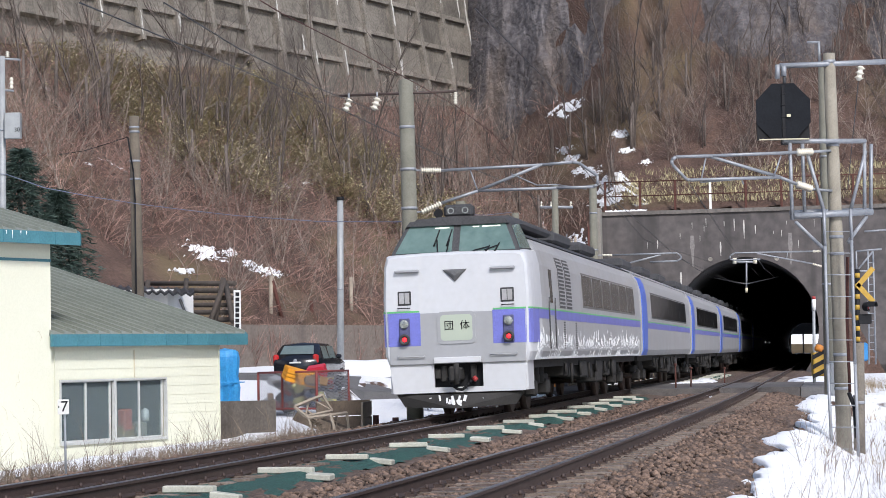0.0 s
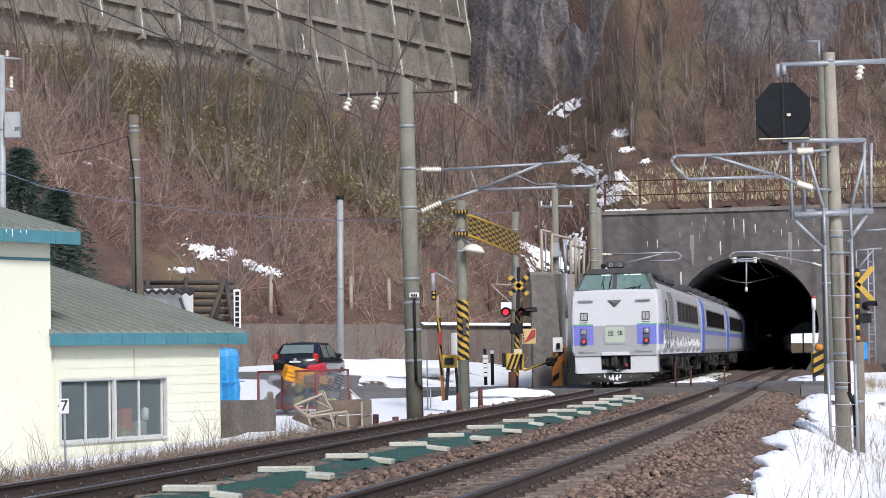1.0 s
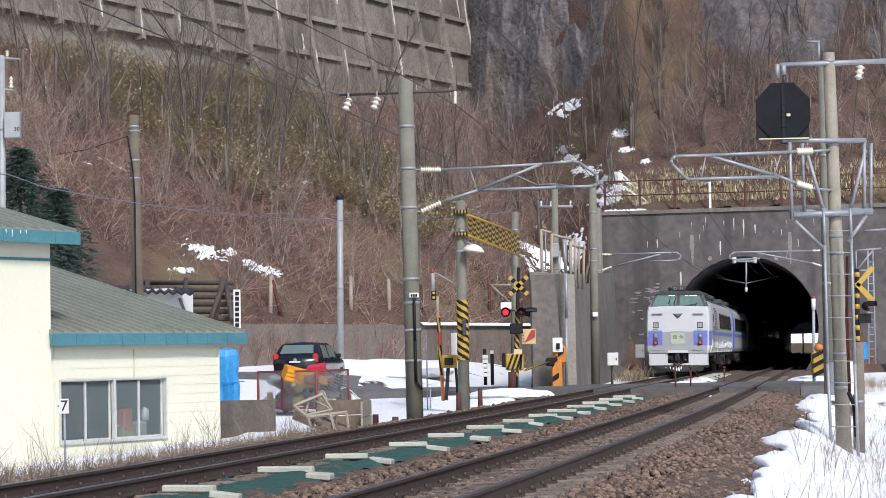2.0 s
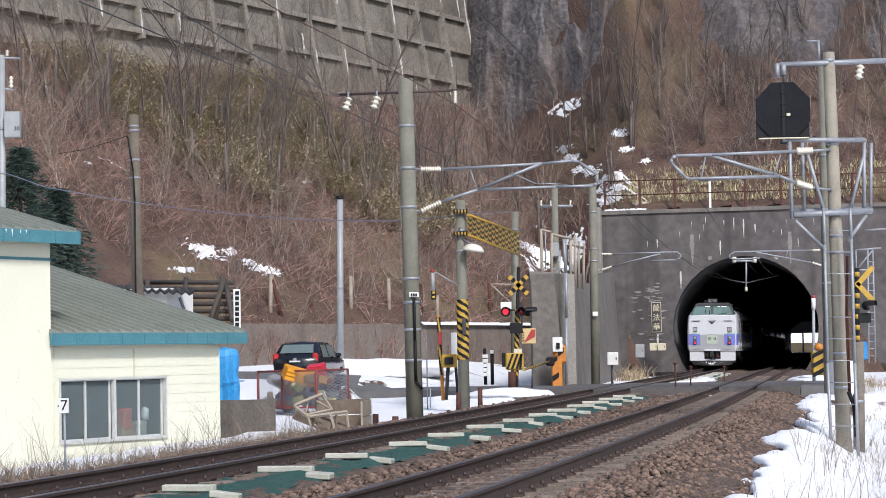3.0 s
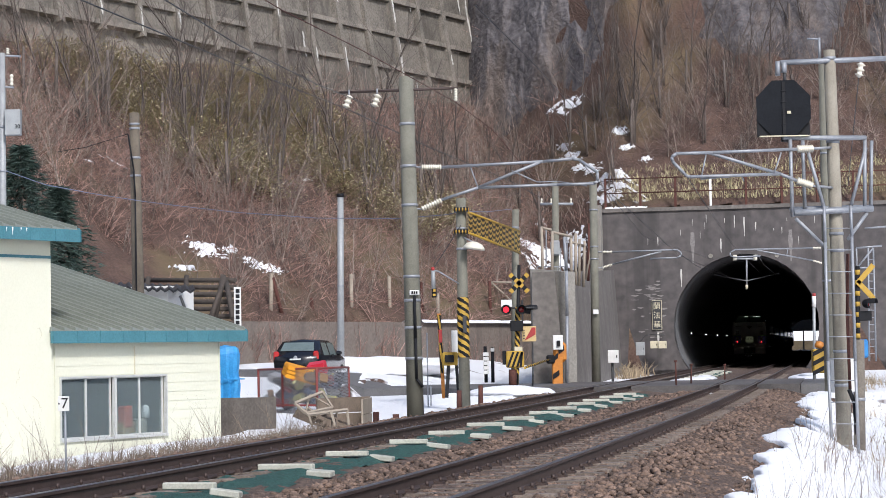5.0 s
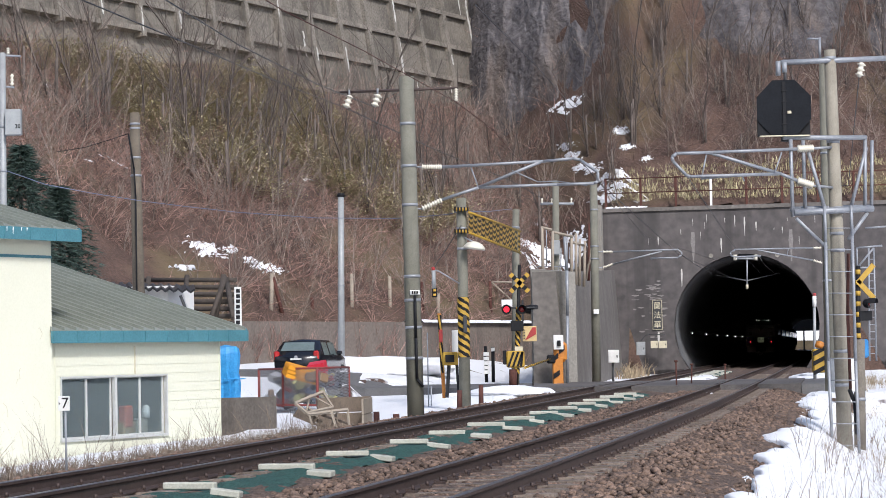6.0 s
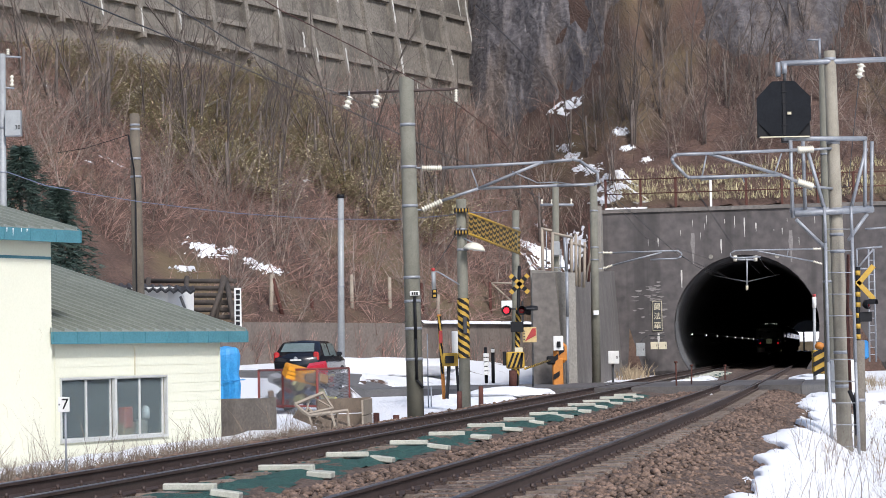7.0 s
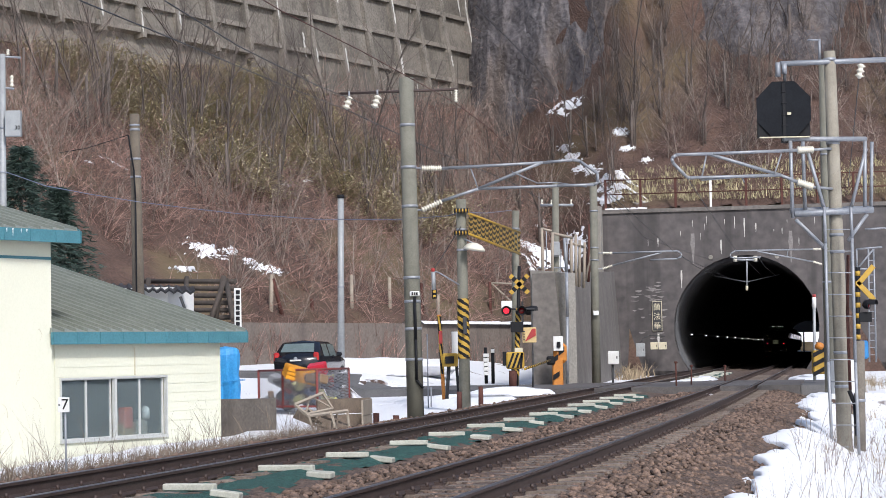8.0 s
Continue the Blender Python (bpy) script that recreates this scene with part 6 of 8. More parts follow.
part("cap", bm, M_ORANGE, bx)
p = pole((12.339, 72.000, 0.171), (12.390, 72.000, 2.667), 0.055, 0.05, "white post with a red top beside the crossing", M_CABIN, name="warning_post")
bar(p, (12.382, 72.000, 2.383), (12.392, 72.000, 2.761), 0.07, M_WHITE, "light_body")
bar(p, (12.392, 72.000, 2.743), (12.395, 72.000, 2.856), 0.06, M_RED, "light_cap")
bm = BM()
bm_box(bm, (12.451, 64.000, 0.990), (0.25, 0.2, 0.55), bevel=0.05)
tagged(put("blue_container", bm, mat("blue_plastic", (0.03, 0.22, 0.5), (0.02, 0.16, 0.4), 0.5)), "small bright blue plastic container by the line", "container")
for a, b_ in (((7.060, 66.000, 0.094), (7.057, 66.000, 0.682)), ((7.739, 68.000, 0.088), (7.768, 68.000, 0.551)), ((10.108, 78.000, 0.030), (10.119, 78.000, 0.439))):
    bm = BM()
    bm_rod(bm, Vector(a) - Vector((0, 0, 0.3)), b_, 0.028, 0.028, 6)
    bm_rod(bm, b_, Vector(b_) + Vector((0, 0, 0.06)), 0.06, 0.05, 8)
    tagged(put("marker_post", bm, M_RUST), "thin rusty marker post between the tracks", "post", "marker posts")


def wire(pts, r, label, mat_=None):
    bm = BM()
    bm_tube(bm, vec(*pts), r, 5)
    return tagged(put("wire", bm, mat_ or M_GREY), label, "wire")


M_BLUEW = mat("blue_grey_cable", (0.16, 0.19, 0.28), (0.1, 0.12, 0.2), 0.5)
wire([(-12.369, 60.000, 6.501), (-11.107, 60.000, 6.031), (-9.843, 60.000, 5.768), (-8.562, 61.000, 5.591), (-7.516, 63.000, 5.544), (-6.215, 65.000, 5.482), (-3.702, 63.000, 5.137), (-1.312, 60.000, 4.888), (0.110, 58.000, 4.843), (0.490, 57.600, 4.902), (1.283, 63.000, 5.222), (2.354, 73.000, 5.948)], 0.011, "blue-grey cable sagging between the poles", M_BLUEW)
wire([(0.480, 57.300, 4.504), (0.091, 57.300, 3.907), (-0.251, 57.200, 3.396)], 0.012, "thin stay wire to the warning light")
wire([(-1.952, 44.200, 6.205), (-2.648, 36.000, 5.699), (-3.016, 28.000, 5.117), (-3.366, 20.000, 4.514)], 0.008, "thin feeder wire overhead")
wire([(-1.364, 44.100, 6.206), (-2.077, 36.000, 5.688), (-2.644, 28.000, 5.221), (-2.571, 20.000, 4.498)], 0.008, "thin feeder wire overhead")
wire([(-1.952, 44.200, 6.205), (-0.325, 60.000, 6.868), (2.466, 79.000, 7.409), (3.660, 79.000, 6.717)], 0.012, "thin feeder wire overhead")
wire([(0.313, 43.800, 6.243), (-1.233, 34.000, 5.964), (-2.044, 28.000, 5.657), (-2.153, 25.000, 5.381)], 0.008, "brown feeder wire overhead", M_RUST)
wire([(0.313, 43.800, 6.243), (1.428, 60.000, 7.343), (4.014, 79.000, 6.710)], 0.012, "brown feeder wire overhead", M_RUST)
wire([(7.813, 39.900, 6.087), (11.362, 60.000, 5.559), (19.560, 120.000, 10.030)], 0.010, "thin grey overhead wire above the line")
wire([(0.512, 30.000, 6.006), (2.733, 60.000, 9.070), (7.182, 100.000, 11.244)], 0.010, "thin grey overhead wire above the line")
wire([(3.144, 43.300, 4.523), (8.604, 78.600, 4.517), (17.262, 125.000, 4.853)], 0.008, "contact wire over the first track")
wire([(2.795, 43.400, 4.974), (7.379, 78.600, 5.204), (16.497, 124.000, 5.816)], 0.007, "carrying wire over the first track")
wire([(4.438, 38.900, 4.251), (13.316, 98.000, 5.607), (18.426, 125.000, 5.324)], 0.008, "contact wire over the second track")


# ================= the house =================
M_SIDING = mat("cream_siding", (0.72, 0.725, 0.60), (0.64, 0.64, 0.53), 0.6, 0, 0.8, 20, 0.04, mix=0.8)
M_STUCCO = mat("cream_mortar", (0.72, 0.72, 0.60), (0.65, 0.645, 0.53), 0.8, 0, 0.6, 30, 0.15, 0.004, mix=0.8)
M_TIN = mat("grey_green_tin", (0.27, 0.29, 0.26), (0.20, 0.22, 0.195), 0.5, 0.1, 1.0, 20, 0.03)
M_TEAL = mat("teal_fascia", (0.075, 0.225, 0.275), (0.05, 0.165, 0.205), 0.5, 0, 2, 30, 0.03)
M_ALU = mat("aluminium_frame", (0.66, 0.67, 0.66), (0.52, 0.53, 0.52), 0.45, 0.3, 5, 50, 0.0)
M_PANE = mat("house_pane", (0.10, 0.13, 0.145), (0.06, 0.08, 0.09), 0.07, 0, 0.9, 5, 0.0, spec=0.6)
HX = pose(-7.01, 39.0, 0, 0, 0, math.degrees(math.atan2(0.841, 0.542)))     # x along the wall, y away from the line


def tin_roof(parent, x0, x1, y0, y1, z0, slope, name="roof"):
    """Standing-seam roof: a pan and its ribs."""
    bm = BM()
    zt = z0 + slope * (y1 - y0)
    for dz in (0.0,):
        bm_prism(bm, [(x0, 0), (x1, 0), (x1, 0.05), (x0, 0.05)], 0, 1)
    for v in bm.verts:
        f = v.co.y
        v.co = Vector((v.co.x, y0 + (y1 - y0) * f, v.co.z + z0 + (zt - z0) * f))
    r = part(name, bm, M_TIN, parent)
    x = x0 + 0.02
    while x < x1:
        bm = BM()
        bm_box(bm, (0, 0, 0), (0.026, 1, 0.08))
        for v in bm.verts:
            f = v.co.y + 0.5
            v.co = Vector((v.co.x + x, y0 + (y1 - y0) * f, v.co.z + 0.068 + z0 + (zt - z0) * f))
        part("seam", bm, M_TIN, r)
        x += 0.31
    bm = BM()
    bm_box(bm, ((x0 + x1) / 2, y0 - 0.02, z0 - 0.07), (x1 - x0 + 0.04, 0.05, 0.22))
    f = part("fascia", bm, M_TEAL, r, "teal painted eaves board")
    k = int((x1 - x0) / 0.62)
    for i in range(k + 1):
        bm = BM()
        xx = x0 + (x1 - x0) * i / k
        bm_box(bm, (xx, y0 - 0.05, z0 - 0.07), (0.012, 0.02, 0.215))
        part("joint", bm, M_TEAL, f)
    bm = BM()
    bm_prism(bm, [(0, 0), (0.04, 0), (0.04, 0.13), (0, 0.13)], 0, 1)
    for v in bm.verts:
        g = v.co.y
        v.co = Vector((v.co.x + x1, y0 + (y1 - y0) * g, v.co.z - 0.06 + z0 + (zt - z0) * g))
    part("verge", bm, M_TEAL, r)


def house():
    h = thing("house", HX, "cream house with grey-green tin roof and teal eaves", "house")
    L = 4.62
    # wall of the low wing, with the window openings left free
    wx0, wx1, wz0, wz1 = 0.0, 2.98, -0.35, 0.82
    bm = BM()
    for a, b, z0, z1 in ((-1.2, wx0, -1.5, 1.7), (wx1, L, -1.5, 1.7), (wx0, wx1, -1.5, wz0), (wx0, wx1, wz1, 1.7)):
        bm_box(bm, ((a + b) / 2, 0.09, (z0 + z1) / 2), (b - a, 0.18, z1 - z0))
    side = [(0.0, -1.5), (5.9, -1.5), (5.9, 3.3), (0.0, 1.62)]
    bm_prism(bm, side, L - 0.18, L, Matrix(((0, 1, 0, 0), (1, 0, 0, 0), (0, 0, 1, 0), (0, 0, 0, 1))))
    bm_box(bm, (1.5, 5.9, 0.4), (6, 0.18, 3.4))
    w = part("wall", bm, M_SIDING, h)
    # siding boards lie proud of the wall
    z = -1.3
    while z < 1.4:
        for a, b in ((-0.9, L) if not (wz0 - 0.05 < z + 0.08 < wz1 + 0.05) else (-0.9, wx0 - 0.03), (wx1 + 0.03, L)) if (wz0 - 0.05 < z + 0.08 < wz1 + 0.05) else ((-0.9, L),):
            bm = BM()
            bm_prism(bm, [(a, 0), (b, 0), (b, 0.172), (a, 0.172)], 0, 0.012)
            for v in bm.verts:
                v.co.y = -0.003 - (0.005 if v.co.y > 0.006 and v.co.z < 0.01 else 0.003 if v.co.y > 0.006 else 0)
                v.co.z += z
            part("siding_board", bm, M_SIDING, w)
        z += 0.178
    for x in (0.0 - 0.12, 2.05, L - 0.02):
        bm = BM()
        bm_box(bm, (x, -0.018, 0.1 if x != 2.05 else 1.1), (0.025, 0.012, 2.6 if x != 2.05 else 0.52))
        part("trim", bm, M_CREAM if x == 2.05 else M_SIDING, w)
    # two sliding windows
    for k in range(2):
        x0 = 0.0 + 1.49 * k
        wn_ = None
        for nm, c, s in (("window", (x0 + 0.745, 0.0, wz1 - 0.015), (1.49, 0.07, 0.035)), ("sill", (x0 + 0.745, -0.005, wz0 + 0.01), (1.49, 0.09, 0.05)), ("jamb", (x0 + 0.015, 0.0, 0.235), (0.03, 0.07, 1.10)), ("jamb", (x0 + 1.475, 0.0, 0.235), (0.03, 0.07, 1.10))):
            bm = BM()
            bm_box(bm, c, s)
            ob = part(nm, bm, M_ALU, wn_ or h, "" if wn_ else "aluminium sliding window")
            wn_ = wn_ or ob
        for j in range(2):
            xa = x0 + 0.045 + 0.70 * j
            yy = 0.03 if j == 0 else 0.06
            bm = BM()
            for c, s in (((xa + 0.35, yy, 0.79), (0.7, 0.03, 0.04)), ((xa + 0.35, yy, -0.31), (0.7, 0.03, 0.05)), ((xa + 0.02, yy, 0.235), (0.04, 0.03, 1.1)), ((xa + 0.68, yy, 0.235), (0.04, 0.03, 1.1))):
                bm_box(bm, c, s)
            part("sash", bm, M_ALU, wn_)
            bm = BM()
            bm_box(bm, (xa + 0.35, yy + 0.012, 0.235), (0.64, 0.01, 1.06))
            pn = part("pane", bm, GL, wn_)
            pn.visible_shadow = False
    # room behind the panes; its dimness is put into the dark wall colour
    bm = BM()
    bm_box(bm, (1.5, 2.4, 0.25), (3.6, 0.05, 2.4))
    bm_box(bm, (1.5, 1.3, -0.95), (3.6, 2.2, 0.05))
    part("dimmed_room_wall", bm, mat("dimmed_room_wall", (0.10, 0.115, 0.12), (0.06, 0.07, 0.075), 0.9), h)
    tin_roof(h, -0.40, L + 0.60, -0.2, 5.6, 1.61, 0.285)
    # tall block
    bm = BM()
    bm_box(bm, (-4.4, 2.85, 0.95), (8.1, 6.0, 4.9))
    part("tall_wall", bm, M_STUCCO, h, "cream mortar wall with fine cracks")
    tin_roof(h, -9.0, -0.35 + 0.42, -0.45, 5.6, 3.43, 0.27, "upper_roof")
    bm = BM()
    bm_box(bm, (-4.4, -0.155, 2.98), (8.1, 0.02, 0.05))
    part("trim", bm, M_TEAL, h)
    # hairline cracks
    rs = random.Random(3)
    for x, z in ((-1.15, 1.0), (-0.85, 0.5), (-1.2, -0.1), (-0.7, 1.7), (-1.6, 0.4)):
        bm = BM()
        q = Vector((x, -0.151, z))
        for i in range(5):
            r2 = q + Vector((rs.uniform(-0.07, 0.09), 0, rs.uniform(-0.12, 0.02)))
            bm_rod(bm, q, r2, 0.004, 0.003, 4)
            q = r2
        part("crack", bm, M_CREAM, h)
    # snow and icicles on the upper eaves
    bm = BM()
    for i in range(14):
        x = -3.4 + 0.16 * i + rs.uniform(-0.04, 0.04)
        bm_rod(bm, (x, -0.495, 3.46), (x, -0.495, 3.46 - rs.uniform(0.06, 0.16)), 0.012, 0.002, 5)
    ic = part("icicles", bm, M_SNOW, h)
    ic["kind"] = "stuff"
    bm = BM()
    bmesh.ops.create_icosphere(bm, subdivisions=3, radius=1.0)
    for v in bm.verts:
        v.co = Vector((v.co.x * 0.75 - 2.65, v.co.y * 0.55 - 0.1, v.co.z * 0.13 + 3.68 + 0.27 * v.co.y * 0.5)) + Vector((0.1, 0.05, 0.03)) * noise.noise(v.co * 3)
    part("roof_snow", bm, M_SNOW, h)
    return h


GL = glass("window_glass", (0.42, 0.50, 0.53), 0.03)
house()
# things on the sill inside
for x, y, z, s, col, nm, lab in ((2.3, 0.45, 0.02, (0.24, 0.2, 0.42), (0.55, 0.09, 0.04), "red_box", "orange-red box behind the window"), (2.35, 0.5, -0.28, (0.36, 0.25, 0.42), (0.45, 0.30, 0.14), "cardboard_box", "brown cardboard box behind the window"),
                                 (2.75, 0.5, -0.25, (0.3, 0.2, 0.45), (0.40, 0.36, 0.28), "bag", "pale paper bag behind the window")):
    bm = BM()
    bm_box(bm, (0, 0, 0), s, bevel=0.03)
    tagged(put(nm, bm, mat(nm, col, None, 0.6), HX @ Matrix.Translation((x, y, z))), lab, "box")
bm = BM()
bm_lathe(bm, [(0.07, 0), (0.08, 0.1), (0.075, 0.2), (0.04, 0.24), (0.0, 0.26)], (0, 0, 0), (0, 0, 1), 14)
tagged(put("white_bottle", bm, M_WHITE, HX @ Matrix.Translation((2.85, 0.42, -0.02))), "white plastic bottle behind the window", "bottle")
bm = BM()
bm_box(bm, (2.6, 0.5, -0.5), (1.2, 0.5, 0.05))
tagged(put("shelf_board", bm, M_CREAM, HX), "low board behind the house window", "shelf")

# track-side number sign
A7 = Vector((-4.741, 26.809, -0.267))
sg = thing("distance_sign", Matrix.Translation(A7), "small white sign with a 7 on a grey stake", "sign")
bar(sg, A7 - Vector((0, 0, 0.3)), A7 + Vector((-0.01, 0, 0.92)), 0.015, M_STEEL, "stake")
b = block(sg, A7 + Vector((-0.02, -0.03, 0.86)), (0.14, 0.02, 0.185), M_WHITE, "plate", bev=0.003)
text_mesh("digit", "7", 0.19, M_BLACK, b, Matrix.Translation(Vector((-0.005, -0.046, 0.86))) @ pose(0, 0, 0, 90, 0, 0))
block(sg, A7 + Vector((-0.075, -0.044, 0.86)), (0.015, 0.01, 0.02), M_BLACK, "dot", bev=0)


# ================= the yard =================
M_YARDC = mat("mossy_concrete", (0.14, 0.122, 0.107), (0.07, 0.06, 0.053), 0.9, 0, 1.5, 20, 0.3, 0.02, 0.6, streak=((0.07, 0.062, 0.055), 3, 0.54, 0.6))
M_TARP = mat("blue_tarpaulin", (0.05, 0.34, 0.70), (0.03, 0.24, 0.56), 0.45, 0, 3, 25, 0.4, 0.03)
def tarp_stack():
    bm = BM()
    rs = random.Random(8)
    rings = []
    prof = [(0.29, 0.0), (0.30, 0.25), (0.33, 0.5), (0.36, 0.75), (0.39, 0.98), (0.40, 1.16), (0.37, 1.29), (0.1, 1.33)]
    for r, z in prof:
        ring = []
        for i in range(36):
            a = 2 * math.pi * i / 36
            sq = 1 / max(abs(math.cos(a)), abs(math.sin(a))) ** 0.8
            deep = 0.17 - 0.12 * z
            fold = 1 + deep * (i % 3 - 1) * (0.6 + 0.8 * noise.noise(Vector((i * 0.7, z, 4)))) + 0.05 * noise.noise(Vector((3 * a, z * 4, 0)))
            ring.append(bm.verts.new((r * sq * fold * math.cos(a) - 0.06 * (z > 0.68), r * sq * fold * math.sin(a), z + 0.05 * noise.noise(Vector((a, z, 7))) * (z > 0))))
        rings.append(ring)
    for a, b in zip(rings[:-1], rings[1:]):
        for i in range(36):
            bm.faces.new((a[i], a[(i + 1) % 36], b[(i + 1) % 36], b[i]))
    bm.faces.new(rings[-1])
    bm.faces.new(rings[0][::-1])
    ob = put("tarpaulin", bm, M_TARP, Matrix.Translation((-4.90, 47.600, 0.03)))
    tagged(ob, "bright blue tarpaulin wrapped round a stack", "tarpaulin")
    bm = BM()
    bm_tube(bm, [Vector((0.45 * math.cos(a * 0.4), 0.45 * math.sin(a * 0.4), 0.6)) for a in range(17)], 0.012, 5)
    r = part("rope", bm, M_TARP, ob)


tarp_stack()
slab_wall("wall_yard", (-4.795, 45.200, -0.498), (-3.653, 46.200, -0.559), -1.4, 0.26, 0.24, 0.3, M_YARDC, "low weathered concrete wall beside the house")


def wedge_car():
    """A dark hatchback seen from behind: lofted shell with glass and lamps."""
    M_CAR = mat("dark_blue_car_paint", (0.012, 0.014, 0.022), (0.010, 0.011, 0.016), 0.18, 0.2, 2, 20, 0.0, spec=0.7)
    # reflections on the car windows are put into the pale glass colour
    M_CGL = mat("car_glass", (0.14, 0.18, 0.18), (0.10, 0.13, 0.13), 0.05, 0, 2, 20, 0.0, spec=0.8)
    M_LAMP = mat("car_lamp_red", (0.5, 0.03, 0.03), (0.35, 0.02, 0.02), 0.15, 0, 10, 60, 0.0)
    base = Vector((-5.30, 76.000, 0.17))
    c = thing("hatchback_car", Matrix.Translation(base) @ pose(0, 0, 0, 0, 0, -13), "dark blue hatchback car parked on the snow", "car")
    secs = [(0.0, [(0.70, 0.32), (0.78, 0.45), (0.80, 0.75), (0.76, 0.90), (0.0, 0.93)]), (0.12, [(0.74, 0.25), (0.82, 0.42), (0.84, 0.80), (0.79, 0.97), (0.0, 1.0)]),
            (0.3, [(0.74, 0.2), (0.84, 0.42), (0.85, 0.84), (0.76, 1.15), (0.0, 1.18)]), (0.62, [(0.74, 0.2), (0.85, 0.42), (0.85, 0.86), (0.66, 1.42), (0.0, 1.47)]),
            (1.0, [(0.74, 0.2), (0.85, 0.42), (0.85, 0.88), (0.64, 1.47), (0.0, 1.52)]), (2.0, [(0.74, 0.2), (0.85, 0.42), (0.85, 0.9), (0.64, 1.45), (0.0, 1.50)]),
            (2.9, [(0.74, 0.2), (0.85, 0.42), (0.84, 0.92), (0.72, 1.05), (0.0, 1.08)]), (3.6, [(0.72, 0.22), (0.82, 0.42), (0.80, 0.78), (0.70, 0.86), (0.0, 0.9)]), (3.75, [(0.6, 0.3), (0.72, 0.45), (0.7, 0.65), (0.6, 0.7), (0.0, 0.72)])]
    bm = BM()
    loft(bm, [(y, pts + [(-x, z) for x, z in reversed(pts[:-1])]) for y, pts in secs])
    for f in bm.faces:
        f.smooth = True
    part("body", bm, M_CAR, c)
    bm = BM()
    P = [(-0.62, 0.285, 1.08), (0.62, 0.285, 1.08), (0.55, 0.585, 1.38), (-0.55, 0.585, 1.38)]
    quad(bm, *[(x, y - 0.085, z + 0.02) for x, y, z in P])
    part("rear_window", bm, M_CGL, c)
    for s in (-1, 1):
        bm = BM()
        for y0, y1 in ((0.75, 1.45), (1.52, 2.35)):
            quad(bm, (s * 0.835, y0, 0.93), (s * 0.835, y1, 0.93), (s * 0.70, y1 - 0.08, 1.38), (s * 0.70, y0 + 0.02, 1.38))
        part("side_window", bm, M_CGL, c)
        bm = BM()
        bm_box(bm, (s * 0.73, 0.09, 0.92), (0.2, 0.16, 0.34), bevel=0.05)
        part("tail_lamp", bm, M_LAMP, c)
        bm = BM()
        bm_box(bm, (s * 0.95, 2.3, 1.0), (0.2, 0.12, 0.15), bevel=0.04)
        part("mirror", bm, M_CAR, c)
        for y in (0.65, 3.05):
            bm = BM()
            bm_rod(bm, (s * 0.66, y, 0.29), (s * 0.86, y, 0.29), 0.29, 0.29, 18)
            w = part("wheel", bm, M_BLACK, c)
            bm = BM()
            bm_rod(bm, (s * 0.85, y, 0.29), (s * 0.875, y, 0.29), 0.18, 0.18, 14)
            part("rim", bm, M_STEEL, w)
    bm = BM()
    bm_box(bm, (0, 0.0, 0.42), (1.5, 0.16, 0.22), bevel=0.05)
    part("bumper", bm, M_CAR, c)
    bm = BM()
    bm_lathe(bm, [(0.07, 0), (0.07, 0.02), (0.045, 0.025)], (0, 0.0, 0.86), (0, -1, 0), 14)
    part("badge", bm, M_STEEL, c)
    bm = BM()
    bm_box(bm, (-0.0, -0.02, 0.80), (0.42, 0.03, 0.06), bevel=0.01)
    part("trim_bar", bm, M_WHITE, c)
    bm = BM()
    bm_rod(bm, (-0.25, 0.27, 1.09), (0.15, 0.3, 1.14), 0.012, 0.01, 5)
    part("wiper", bm, M_BLACK, c)
    for x, z, m_ in ((0.42, 1.17, M_RED), (-0.5, 1.13, M_WHITE)):
        bm = BM()
        bm_lathe(bm, [(0.05, 0), (0.05, 0.012)], (x, 0.31, z), (0, -0.75, 0.6), 10)
        part("sticker", bm, m_, c)


wedge_car()


M_CAGE = mat("rusty_red_paint", (0.25, 0.05, 0.045), (0.13, 0.035, 0.03), 0.7, 0.1, 6, 60, 0.1)


